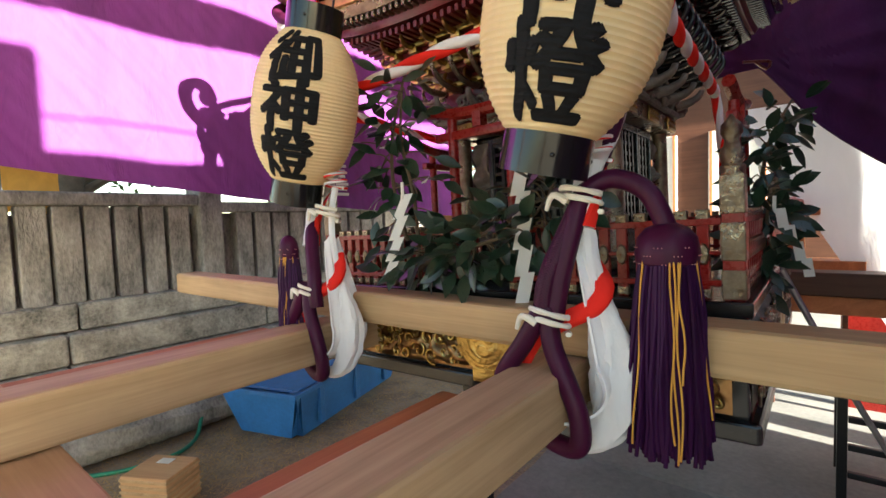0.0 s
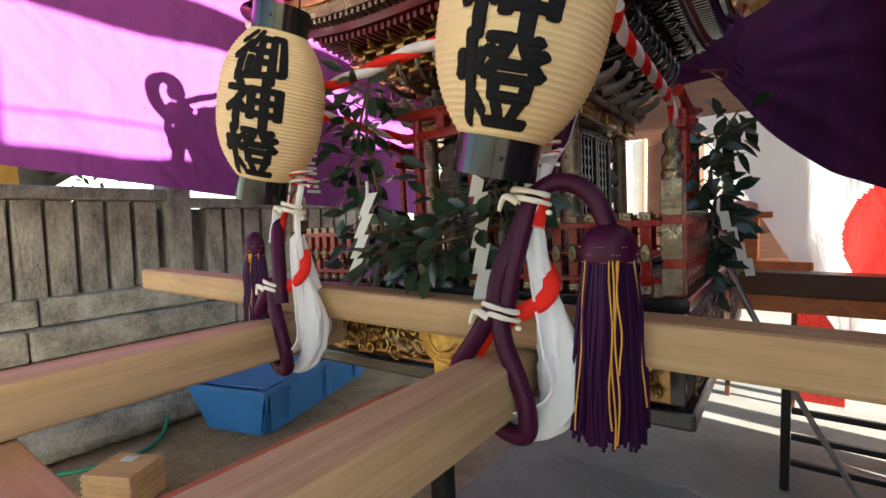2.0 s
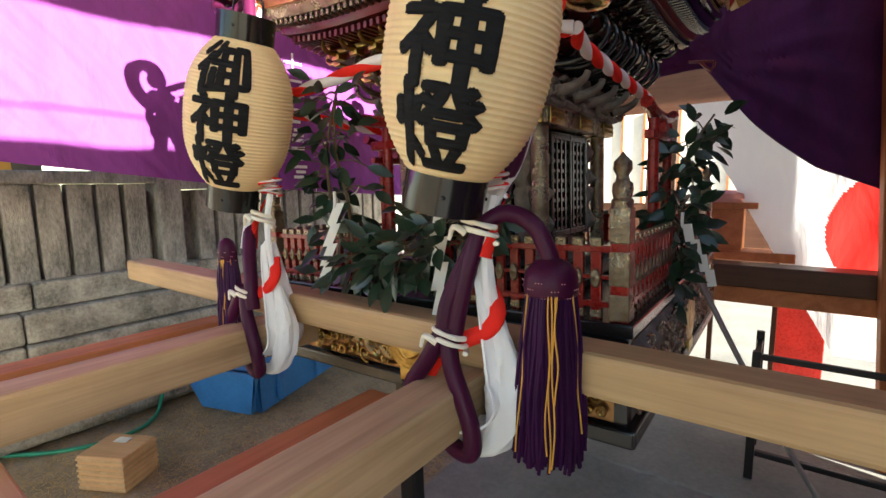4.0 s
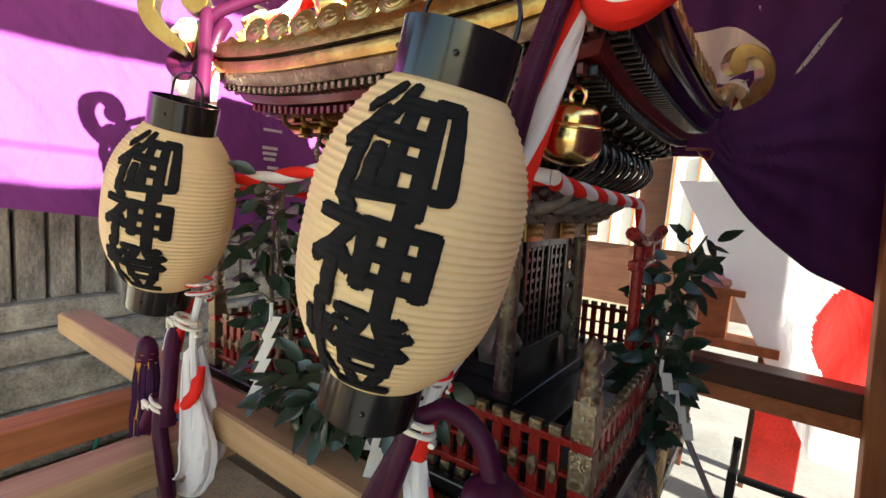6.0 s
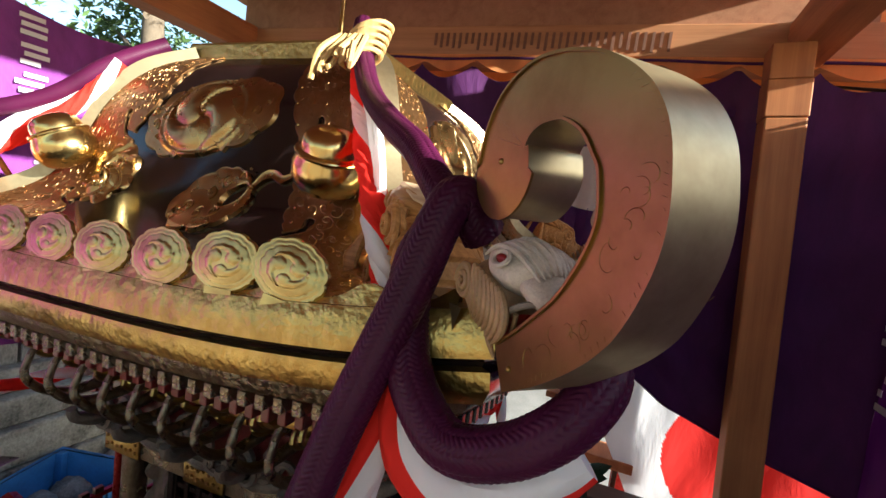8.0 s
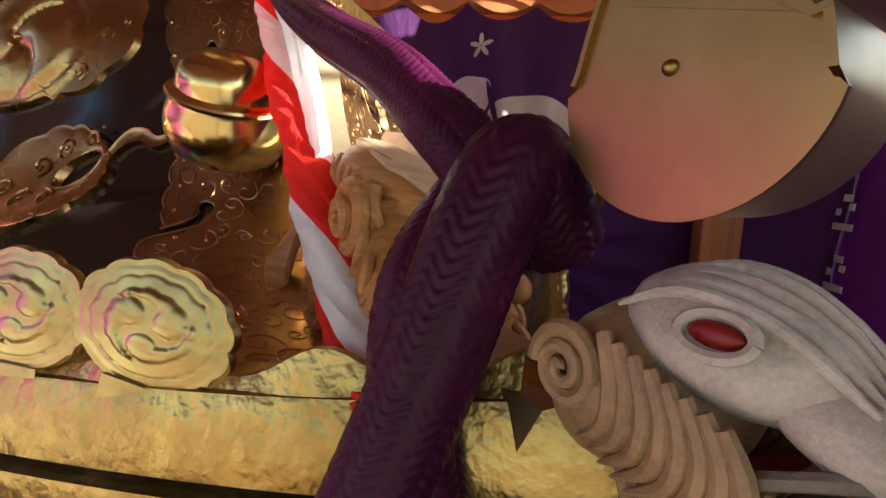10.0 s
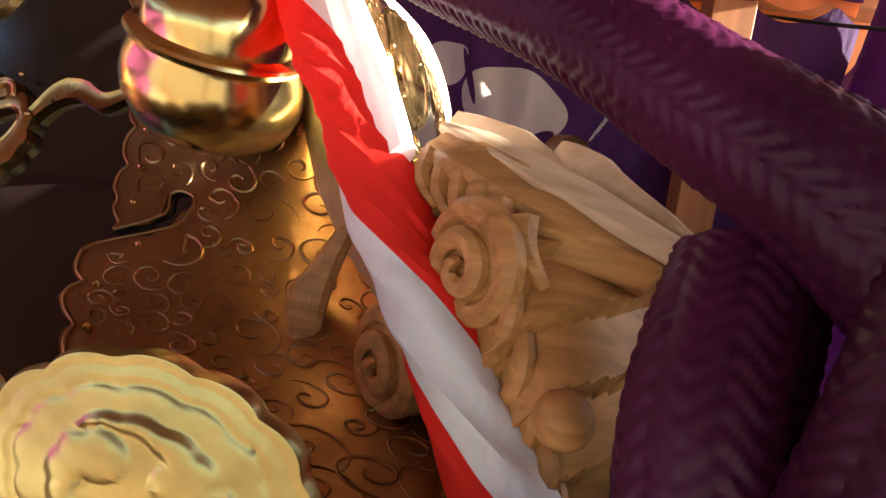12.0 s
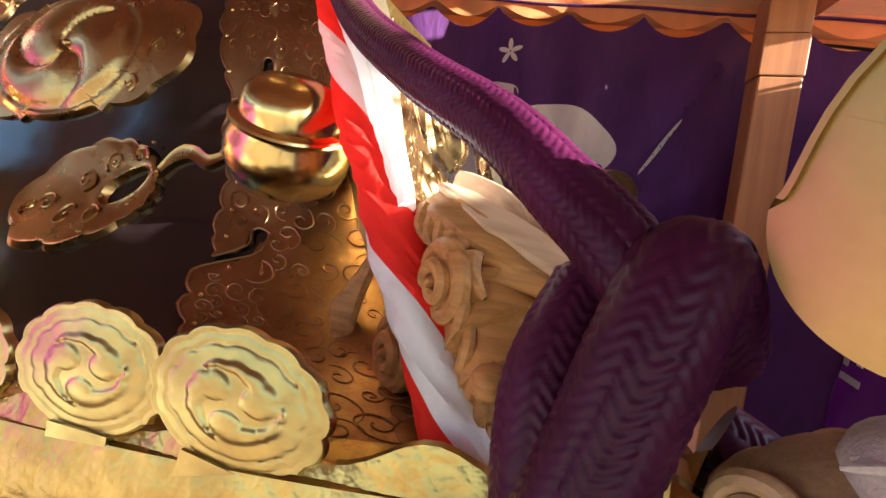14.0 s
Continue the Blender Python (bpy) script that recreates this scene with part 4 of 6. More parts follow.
def leaf_plaque():
    """A pierced leaf: a long scalloped body to one side of an oval opening."""
    hx, hz, tilt = 0.099, 1.889, 0.24
    def rad(a):
        b = a - tilt
        p, q, off = 0.064, 0.046, -0.034
        A = (math.cos(b) / p) ** 2 + (math.sin(b) / q) ** 2
        B = -2 * off * math.cos(b) / p ** 2
        C = (off / p) ** 2 - 1
        r = (-B + math.sqrt(max(0.0, B * B - 4 * A * C))) / (2 * A)
        return r * (1 + 0.085 * abs(math.sin(b * 6.5))) + 0.012 * max(0, -math.cos(b)) ** 20
    def hole(a):
        b = a - tilt - 0.55
        return 0.023 / math.sqrt(math.cos(b) ** 2 + (math.sin(b) / 0.48) ** 2)
    bm = plaque(hx, hz, rad, lambda r, a: 0.0032 * math.sin(math.pi * r) ** 0.5 + 0.0012 * (r > 0.9) + 0.0012 * (r < 0.12), 130, 18, hole)
    spirals(bm, [(0.030, 1.862, 0.011, 0, 1, 0.0075), (0.056, 1.888, 0.011, 2, -1, 0.0078), (0.078, 1.908, 0.010, 1, 1, 0.0075), (0.058, 1.853, 0.009, 4, -1, 0.0075),
                 (0.082, 1.858, 0.009, 5, 1, 0.0075), (0.102, 1.916, 0.008, 3, -1, 0.0075), (0.014, 1.856, 0.006, 1, 1, 0.007)], 0.0015)
    for x, z in ((0.110, 1.928), (0.125, 1.905), (0.112, 1.872), (0.088, 1.845), (0.080, 1.876), (0.185, 1.927)):
        bmesh.ops.create_icosphere(bm, subdivisions=2, radius=0.0022, matrix=Matrix.Translation(on_roof(x, z, 0.0065)))
    return bm


def leaf_tail():
    bm = bmesh.new()
    path = smooth_path([(0.122, 0, 1.900), (0.134, 0, 1.918), (0.152, 0, 1.925), (0.172, 0, 1.919), (0.192, 0, 1.928)], 0.004)
    rows = []
    for i, p in enumerate(path):
        w = 0.0095 - 0.0055 * i / len(path)
        rows.append([bm.verts.new(on_roof(p.x, p.z + o * w, h)) for o, h in ((-1, 0.0), (-0.85, 0.006), (-0.5, 0.0045), (0.5, 0.0045), (0.85, 0.006), (1, 0.0))])
    for a, b_ in zip(rows, rows[1:]):
        for k in range(5):
            bm.faces.new((a[k], a[k + 1], b_[k + 1], b_[k]))
    return bm


def curled_plaque():
    bm = plaque(-0.187, 1.903, lambda a: 0.050 * (1 + 0.16 * abs(math.sin(a * 4))), lambda r, a: 0.011 * (1 - r) + 0.004 * math.sin(a * 6 + r * 12) * (1 - r * 0.5), 110, 22)
    spirals(bm, [(-0.205, 1.918, 0.012, 0, 1, 0.016), (-0.165, 1.915, 0.011, 2, -1, 0.015), (-0.190, 1.880, 0.012, 4, 1, 0.014)])
    return bm


four("comma_plaque", tomoe_plaque, "plaque", "embossed brass swirl plaque", True)
four("leaf_plaque", leaf_plaque, "plaque", "pierced brass leaf ornament", True)
four("leaf_plaque", curled_plaque, "plaque", "embossed brass leaf ornament", True)
four("leaf_tail", leaf_tail, "plaque", "", True)


def roof_bell(bm, r):
    prof = ((0.001, 1.02), (0.3, 1.0), (0.55, 0.93), (0.72, 0.78), (0.79, 0.58), (0.80, 0.42), (0.83, 0.39), (0.93, 0.375), (0.955, 0.34), (0.945, 0.29), (0.90, 0.26), (0.905, 0.2),
            (0.96, 0.06), (1.0, -0.14), (0.99, -0.32), (0.93, -0.52), (0.80, -0.70), (0.60, -0.82), (0.35, -0.88), (0.001, -0.90))
    lathe(bm, [(r * a, r * b_) for a, b_ in prof], 48)
    return bm


for sx in (1, -1):
    for q in (QUARTERS[0], QUARTERS[2]):
        ob = part("roof_bell", roof_bell(bmesh.new(), 0.048), "bell", shrine, "polished brass jingle bell", True)
        ob.matrix_basis = q @ Matrix.Translation(on_roof(sx * 0.274, 1.924, 0.045)) @ pose(0, 0, 0, 20, sx * 17, 0)
# ridge bands from the top to the corners
def ridge():
    bm = bmesh.new()
    n = 40
    rows = []
    for i in range(n + 1):
        p = roof_pt(1, i / n)
        rows.append([bm.verts.new(p + Vector(o)) for o in ((-0.028, -0.006, -0.004), (-0.02, -0.012, 0.018), (0.012, 0.02, 0.018), (0.006, 0.028, -0.004))])
    for a, b_ in zip(rows, rows[1:]):
        for k in range(3):
            bm.faces.new((a[k], a[k + 1], b_[k + 1], b_[k]))
    return bm


four("ridge_band", ridge, "curlrim", "beaten pale brass ridge band", True)
part("roof_top", boxed(-0.205, 0.205, -0.205, 0.205, 2.135, 2.175, 0.006), "gold", shrine, "square brass roof crown")
part("roof_top_block", boxed(-0.13, 0.13, -0.13, 0.13, 2.175, 2.190, 0.004), "lacquer", shrine)
part("roof_finial", lathe(bmesh.new(), [(0.012, 2.188), (0.006, 2.20), (0.005, 2.355), (0.020, 2.362), (0.040, 2.380), (0.047, 2.402), (0.044, 2.422), (0.030, 2.444), (0.012, 2.454), (0.008, 2.47), (0.001, 2.475)], 28), "bell", shrine, "brass ball finial on a thin rod", True)

# corner curls
CURL = [(0.079, 1.8075), (0.095, 1.8165), (0.1134, 1.8286), (0.137, 1.8465), (0.153, 1.864), (0.164, 1.884), (0.169, 1.902), (0.168, 1.922), (0.1615, 1.943), (0.1415, 1.9635),
        (0.116, 1.975), (0.088, 1.9770), (0.067, 1.970), (0.0545, 1.956), (0.0520, 1.935)]
CURL_W = [0.0150, 0.0170, 0.0185, 0.0195, 0.0213, 0.0210, 0.0210, 0.0215, 0.0220, 0.0195, 0.0184, 0.0205, 0.0240, 0.0285, 0.0340]
AT_CORNER = Matrix.Translation((0.545, -0.545, 0)) @ Matrix.Rotation(-math.pi / 4, 4, "Z")
AT_CURL = AT_CORNER @ Matrix.Translation((-0.006, 0, -0.002))


def corner_curl():
    bm = bmesh.new()
    rims = ribbon(bm, CURL, CURL_W, 0.041, AT_CURL, 0.0035)
    for f in rims:
        f.material_index = 1
    es = [e for e in bm.edges if len(e.link_faces) == 2 and {f.material_index for f in e.link_faces} == {0, 1}]
    bmesh.ops.bevel(bm, geom=es, offset=0.0018, segments=2, affect="EDGES")
    return bm


def curl_chasing():
    """Engraved tendrils, hatching along the outer edge and two rivets on both sides of the curl."""
    bm = bmesh.new()
    rnd = random.Random(31)
    path = smooth_path([(a, 0, b) for a, b in CURL], 0.004)
    n = len(path)
    ws = np.interp(np.linspace(0, 1, n), np.linspace(0, 1, len(CURL_W)), CURL_W)
    for sy in (-1, 1):
        y = sy * 0.0206
        for i in range(int(n * 0.08), int(n * 0.62)):
            t = (path[i + 1] - path[i - 1]).normalized()
            out = Vector((t.z, 0, -t.x))
            p = path[i] + out * (ws[i] - 0.0024)
            a, b_ = p + t * rnd.uniform(-0.001, 0.001), p - out * rnd.uniform(0.002, 0.0036) + t * 0.0016
            if rnd.random() < 0.8:
                tube(bm, [Vector((a.x, y, a.z)), Vector((b_.x, y, b_.z))], 0.00014, 4, 0.004, cap=False)
        for k in range(20):
            i = int(n * rnd.uniform(0.10, 0.48))
            t = (path[i + 1] - path[i - 1]).normalized()
            out = Vector((t.z, 0, -t.x))
            c = path[i] + out * (ws[i] * rnd.uniform(-0.45, 0.55))
            R, a0, way = rnd.uniform(0.003, 0.011), rnd.uniform(0, 6.28), rnd.choice((-1, 1))
            pts = [Vector((c.x + R * (0.25 + 0.75 * f) * math.cos(a0 + way * 3.0 * f), y, c.z + R * (0.25 + 0.75 * f) * math.sin(a0 + way * 3.0 * f))) for f in np.linspace(0, 1, 14)]
            tube(bm, pts, lambda f: 0.00012 * math.sin(math.pi * (0.1 + 0.85 * f)) + 0.0001, 4, 0.003, cap=False)
        for d, z in ((0.090, 1.8100), (0.050, 1.938)):
            bmesh.ops.create_icosphere(bm, subdivisions=2, radius=0.0022, matrix=Matrix.Translation((d, y, z)))
    bmesh.ops.transform(bm, matrix=AT_CURL, verts=bm.verts)
    return bm


four("curl_chasing", curl_chasing, "curlside", "engraved tendrils on the curl", True, kind="stuff", which=(0, 1, 3))
four("corner_curl", corner_curl, "curlside", "large engraved brass fern curl at the roof corner", True, None, ["curlside", "curlrim"])


def bird_head():
    """A carved bird's head with a curled brown cheek, white crown and open beak, one mesh."""
    bm = bmesh.new()
    def blob(c, sx, sy, sz, tilt, mi, rough=0.0):
        made = bmesh.ops.create_uvsphere(bm, u_segments=36, v_segments=24, radius=1)["verts"]
        for v in made:
            v.co *= 1 + rough * wob(v.co.x, v.co.y, v.co.z, 2.5)
        bmesh.ops.transform(bm, matrix=Matrix.Translation(c) @ pose(0, 0, 0, 0, tilt, 0) @ Matrix.Diagonal((sx, sy, sz, 1)), verts=made)
        for f in {f for v in made for f in v.link_faces}:
            f.material_index = mi
    blob((0.040, 0, 1.847), 0.029, 0.031, 0.026, 10, 1, 0.04)
    blob((0.028, 0, 1.838), 0.026, 0.022, 0.022, 30, 1, 0.05)
    blob((0.062, 0, 1.868), 0.031, 0.026, 0.018, 10, 0, 0.04)
    blob((0.088, 0, 1.857), 0.023, 0.019, 0.011, 24, 0, 0.03)
    for sy in (-1, 1):
        tube(bm, [(0.029 + 0.0125 * k / 44 * math.cos(k * 0.36), sy * (0.0325 - 0.004 * k / 44), 1.852 + 0.0125 * k / 44 * math.sin(k * 0.36)) for k in range(2, 45)], lambda t: 0.0016 + 0.0016 * t, 8, 0.003, mi=1)
        for j in range(8):
            x0, z0 = 0.040 + 0.0046 * j, 1.866 - 0.0018 * j
            tube(bm, [(x0, sy * (0.0285 - 0.0004 * j), z0), (x0 + 0.006, sy * (0.0305 - 0.0008 * j), z0 - 0.012), (x0 + 0.004, sy * (0.0290 - 0.0006 * j), z0 - 0.025), (x0 - 0.010, sy * 0.0225, z0 - 0.037)], lambda t: 0.0030 * math.sin(math.pi * (0.25 + 0.7 * t)), 8, 0.003, mi=1)
        tube(bm, [(0.067 + 0.0085 * math.cos(t), sy * (0.0255 - 0.003 * math.sin(t)), 1.8735 + 0.0045 * math.sin(t)) for t in np.linspace(0, 6.28, 20)], 0.0017, 6, 0.003, mi=0)
        made = bmesh.ops.create_uvsphere(bm, u_segments=14, v_segments=8, radius=1)["verts"]
        bmesh.ops.transform(bm, matrix=Matrix.Translation((0.067, sy * 0.0248, 1.8735)) @ Matrix.Diagonal((0.0068, 0.0022, 0.0032, 1)), verts=made)
        for f in {f for v in made for f in v.link_faces}:
            f.material_index = 2
        for j in range(4):
            y0 = sy * (0.003 + 0.0052 * j)
            tube(bm, [(0.038, y0 * 1.1, 1.8765 - 0.0012 * j), (0.055, y0 * 1.1, 1.8862 - 0.0018 * j), (0.076, y0, 1.8825 - 0.0018 * j), (0.094, y0 * 0.7, 1.868 - 0.0014 * j)], lambda t: 0.0022 * math.sin(math.pi * (0.1 + 0.8 * t)), 7, 0.004, mi=0)
        tube(bm, [(0.076, sy * 0.0215, 1.842), (0.090, sy * 0.018, 1.849), (0.106, sy * 0.006, 1.853)], 0.0022, 6, 0.004, mi=3)
    # the open lower beak, red inside with pale edges
    lo = [bm.verts.new(q) for q in ((0.046, 0.014, 1.824), (0.046, -0.014, 1.824), (0.054, 0.004, 1.791), (0.054, -0.004, 1.791), (0.080, 0.017, 1.841), (0.080, -0.017, 1.841))]
    for f, mi in (((0, 1, 3, 2), 1), ((0, 2, 4), 2), ((1, 5, 3), 2), ((4, 2, 3, 5), 2), ((0, 4, 5, 1), 2)):
        bm.faces.new([lo[i] for i in f]).material_index = mi
    for sy in (-1, 1):
        tube(bm, [(0.080, sy * 0.0175, 1.841), (0.067, sy * 0.012, 1.815), (0.0545, sy * 0.0045, 1.790)], 0.0017, 6, 0.004, mi=1)
        tube(bm, [(0.043, sy * 0.015, 1.826), (0.044, sy * 0.013, 1.814), (0.048, sy * 0.010, 1.803)], lambda t: 0.004 * (1 - 0.7 * t), 7, 0.004, mi=1)
    bmesh.ops.transform(bm, matrix=AT_CORNER, verts=bm.verts)
    return bm


four("carved_bird_head", bird_head, "whitebird", "white-painted carved wooden bird head with open beak", True, None, ["whitebird", "birdcheek", "redlac", "greywood"])


def ridge_carving():
    """A carved wooden beast lying down the corner ridge: jaw, curled cheeks, folds and flame fins, one mesh."""
    bm = bmesh.new()
    def loft(axis, size, ridge=0.0, m=40, n=60, mi=0):
        path = smooth_path(axis, 0.0013 if ridge else 0.003)
        rows = []
        for i, c in enumerate(path):
            t = i / (len(path) - 1)
            ry, rz = [float(np.interp(t, [q[0] for q in size], [q[k] for q in size])) for k in (1, 2)]
            row = []
            for j in range(m):
                a = 2 * math.pi * j / m
                k = 1 + ridge * 4.2 * (((t * 9 + 0.6 * math.sin(a) + 0.4 * math.cos(2 * a)) % 1) ** 1.5 - 0.4) + (0.0 if ridge else 0.06 * math.sin(7 * a + 3 * t)) + 0.05 * wob(t * 7, math.cos(a) * 2, math.sin(a) * 2)
                ca, sa = math.copysign(abs(math.cos(a)) ** 0.8, math.cos(a)), math.copysign(abs(math.sin(a)) ** 0.8, math.sin(a))
                row.append(bm.verts.new(c + Vector((rz * 0.55 * sa * k, ry * ca * k, rz * sa * k))))
            rows.append(row)
        for a_, b_ in zip(rows, rows[1:]):
            for j in range(m):
                bm.faces.new((a_[j], a_[(j + 1) % m], b_[(j + 1) % m], b_[j])).material_index = mi
        bm.faces.new(rows[0]), bm.faces.new(rows[-1])
    loft([(0.590, 0, 1.885), (0.640, 0, 1.872), (0.675, 0, 1.845), (0.695, 0, 1.80), (0.70, 0, 1.76)], [(0, 0.020, 0.026), (0.3, 0.046, 0.032), (0.6, 0.047, 0.032), (1, 0.036, 0.03)], 0.035)
    loft([(0.596, -0.014, 1.914), (0.615, -0.014, 1.909), (0.655, -0.008, 1.897), (0.700, -0.002, 1.884)], [(0, 0.003, 0.005), (0.10, 0.015, 0.011), (0.3, 0.025, 0.014), (0.65, 0.028, 0.013), (1, 0.008, 0.006)])
    # pale strip over the snout: its lit top put into the colour
    loft([(0.600, -0.014, 1.925), (0.625, -0.013, 1.919), (0.660, -0.008, 1.907), (0.704, -0.002, 1.892)], [(0, 0.004, 0.002), (0.2, 0.012, 0.004), (0.6, 0.018, 0.0045), (1, 0.006, 0.004)], mi=1)
    loft([(0.566, 0.018, 1.930), (0.605, 0.020, 1.920), (0.660, 0.020, 1.898)], [(0, 0.003, 0.006), (0.5, 0.006, 0.010), (1, 0.004, 0.004)], mi=1)
    loft([(0.634, 0.022, 1.922), (0.652, 0.022, 1.909), (0.696, 0.018, 1.893)], [(0, 0.002, 0.003), (0.3, 0.006, 0.011), (1, 0.003, 0.004)], mi=1)
    for sy in (-1, 1):
        for c, r0, turns in (((0.659, 0.050, 1.879), 0.020, 40), ((0.620, 0.052, 1.828), 0.022, 40)):
            tube(bm, [(c[0] + r0 * k / turns * math.cos(k * 0.36 + 1), sy * (c[1] - 0.010 * (k / turns) ** 2), c[2] + r0 * k / turns * math.sin(k * 0.36 + 1)) for k in range(2, turns + 1)], lambda t: 0.0028 + 0.0028 * t, 8, 0.004)
            made = bmesh.ops.create_uvsphere(bm, u_segments=20, v_segments=12, radius=1)["verts"]
            bmesh.ops.transform(bm, matrix=Matrix.Translation((c[0], sy * (c[1] - 0.012), c[2])) @ Matrix.Diagonal((r0, 0.010, r0, 1)), verts=made)
        for j in range(7):
            d0, z0 = 0.672 + 0.007 * j, 1.885 - 0.013 * j
            tube(bm, [(d0 - 0.006, sy * 0.036, z0), (d0 + 0.006, sy * 0.043, z0 - 0.012), (d0 + 0.004, sy * 0.045, z0 - 0.026), (d0 - 0.012, sy * 0.044, z0 - 0.034)], lambda t: 0.0036 * math.sin(math.pi * (0.15 + 0.8 * t)), 8, 0.004)
        for j in range(6):
            tube(bm, [(0.615 + 0.011 * j, sy * (0.031 + 0.001 * j), 1.912 - 0.003 * j), (0.620 + 0.011 * j, sy * 0.038, 1.903 - 0.003 * j), (0.628 + 0.011 * j, sy * 0.036, 1.894 - 0.003 * j)], lambda t: 0.0055 * (1 - 0.7 * t), 7, 0.003)
        for j in range(7):
            o = 0.0045 * j
            tube(bm, [(0.585 - 0.2 * o, sy * (0.022 + 0.4 * o), 1.915 - o), (0.570 - o * 0.5, sy * (0.040 + 0.4 * o), 1.875 - o), (0.567 - o * 0.3, sy * (0.052 + 0.3 * o), 1.835), (0.578 + 0.3 * o, sy * 0.058, 1.795 - 0.3 * o)], lambda t: 0.0036 * math.sin(math.pi * (0.1 + 0.85 * t)) + 0.001, 7, 0.005)
        made = bmesh.ops.create_icosphere(bm, subdivisions=2, radius=0.009, matrix=Matrix.Translation((0.699, sy * 0.040, 1.847)))["verts"]
    bmesh.ops.transform(bm, matrix=Matrix.Rotation(-math.pi / 4, 4, "Z"), verts=bm.verts)
    return bm


four("ridge_carving", ridge_carving, "carved", "carved brown wooden beast with curled cheeks on the roof ridge", True, None, ["carved", "palewood"])


# brackets, body, rail and base
def bracket(scale=1.0):
    bm = bmesh.new()
    box(bm, -0.016, 0.016, -0.016, 0.016, 0, 0.018, 0.003)
    box(bm, -0.045, 0.045, -0.009, 0.009, 0.018, 0.034, 0.003)
    for x in (-0.036, 0.036):
        box(bm, x - 0.012, x + 0.012, -0.013, 0.013, 0.034, 0.048, 0.003)
    tube(bm, [(0, -0.005, 0.02), (0, -0.04, 0.016), (0, -0.062, 0.030), (0, -0.055, 0.046)], lambda t: 0.009 - 0.004 * t, 8, 0.008)
    return bm


br = shaded_br = None
for q in range(4):
    for row, (r, z, n) in enumerate(((0.27, 1.50, 7), (0.335, 1.55, 8), (0.40, 1.60, 10))):
        for k in range(n):
            x = (2 * (k + 0.5) / n - 1) * (r - 0.01)
            if br is None:
                ob = part("bracket", bracket(), "gold", shrine, "small gilt bracket", True)
                br = ob.data
            else:
                ob = new("bracket", br)
                ob.parent = shrine
            # right and back brackets take a black copy, shade painted as colour
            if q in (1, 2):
                if shaded_br is None:
                    shaded_br = br.copy()
                    shaded_br.materials[0] = M["lacquer"]
                ob.data = shaded_br
            ob.matrix_basis = QUARTERS[q] @ Matrix.Translation((x, -r, z))
for z0, z1, r in ((1.50, 1.555, 0.255), (1.555, 1.605, 0.32), (1.605, 1.66, 0.385)):
    part("bracket_tier", boxed(-r, r, -r, r, z0, z1, 0.004), "darkred", shrine)


def carved_band(x0, x1, y, z0, z1, depth, seed, n=60, m=16):
    """Pierced-looking relief: scrolling lumps on a slab."""
    def f(u, v):
        x, z = x0 + (x1 - x0) * u, z0 + (z1 - z0) * v
        h = abs(math.sin(x * 38 + 3 * wob(x, z, seed, 9))) * abs(math.sin(z * 42 + 3 * wob(z, x, seed, 8))) + 0.4 * wob(x, z, seed, 40)
        e = min(u, 1 - u, 0.06) / 0.06 * min(v, 1 - v, 0.12) / 0.12
        return Vector((x, y - depth * max(0, h) * e, z))
    return sheet(bmesh.new(), f, n, m)


def cloud_scroll(seed):
    """One carved cloud of curling tendrils with a beast's snout, about 0.12 across, facing -y."""
    bm = bmesh.new()
    rnd = random.Random(seed)
    for k in range(5):
        cx, cz = -0.045 + 0.0225 * k + rnd.uniform(-0.006, 0.006), rnd.uniform(-0.028, 0.022)
        R, a0, way = rnd.uniform(0.018, 0.026), rnd.uniform(0, 6.28), rnd.choice((-1, 1))
        out = rnd.uniform(0.012, 0.030)
        pts = [(cx + R * f * math.cos(a0 + way * 8 * f), -out + 0.022 * f, cz + R * f * math.sin(a0 + way * 8 * f)) for f in np.linspace(0.12, 1, 22)]
        tube(bm, pts, lambda t: 0.0045 + 0.004 * t, 7, 0.007)
    tube(bm, [(-0.02, 0.0, -0.02), (-0.005, -0.035, -0.012), (0.0, -0.066, 0.004), (0.004, -0.074, 0.022)], lambda t: 0.017 - 0.009 * t, 9, 0.008)
    tube(bm, [(-0.055, 0.012, -0.036), (0.0, 0.004, -0.044), (0.055, 0.012, -0.036)], 0.011, 8, 0.01)
    return bm


for seed in range(3):
    clouds = part("cloud_carving", cloud_scroll(seed + 4), "greywood", shrine, "weathered carved cloud with curling tendrils", True)
    first = True
    for q in range(4):
        for k in range(5):
            if k % 3 != seed:
                continue
            ob = clouds if first else new("cloud_carving", clouds.data)
            first = False
            ob.parent = shrine
            ob.matrix_basis = QUARTERS[q] @ Matrix.Translation((-0.236 + 0.118 * k, -0.292, 1.452))


def jutting_arm():
    """A long curved bracket arm that reaches out under the rafters."""
    bm = bmesh.new()
    tube(bm, [(0, 0.02, -0.030), (0, -0.045, -0.034), (0, -0.095, -0.018), (0, -0.125, 0.016), (0, -0.118, 0.050)], lambda t: 0.0115 - 0.006 * t, 9, 0.008)
    tube(bm, [(0, -0.118, 0.050), (0, -0.108, 0.064), (0, -0.096, 0.058)], 0.0055, 8, 0.006)
    return bm


arm = part("bracket_arm", jutting_arm(), "silver", shrine, "curved carved bracket arm", True)
for q in range(4):
    for k in range(9):
        # black copy of the arm, coloured for the shaded right and back
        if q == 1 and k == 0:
            shaded_arm = arm.data.copy()
            shaded_arm.materials[0] = M["blackwood"]
        ob = arm if q == k == 0 else new("bracket_arm", shaded_arm if q in (1, 2) else arm.data)
        ob.parent = shrine
        ob.matrix_basis = QUARTERS[q] @ Matrix.Translation((-0.26 + 0.065 * k, -0.30, 1.53))


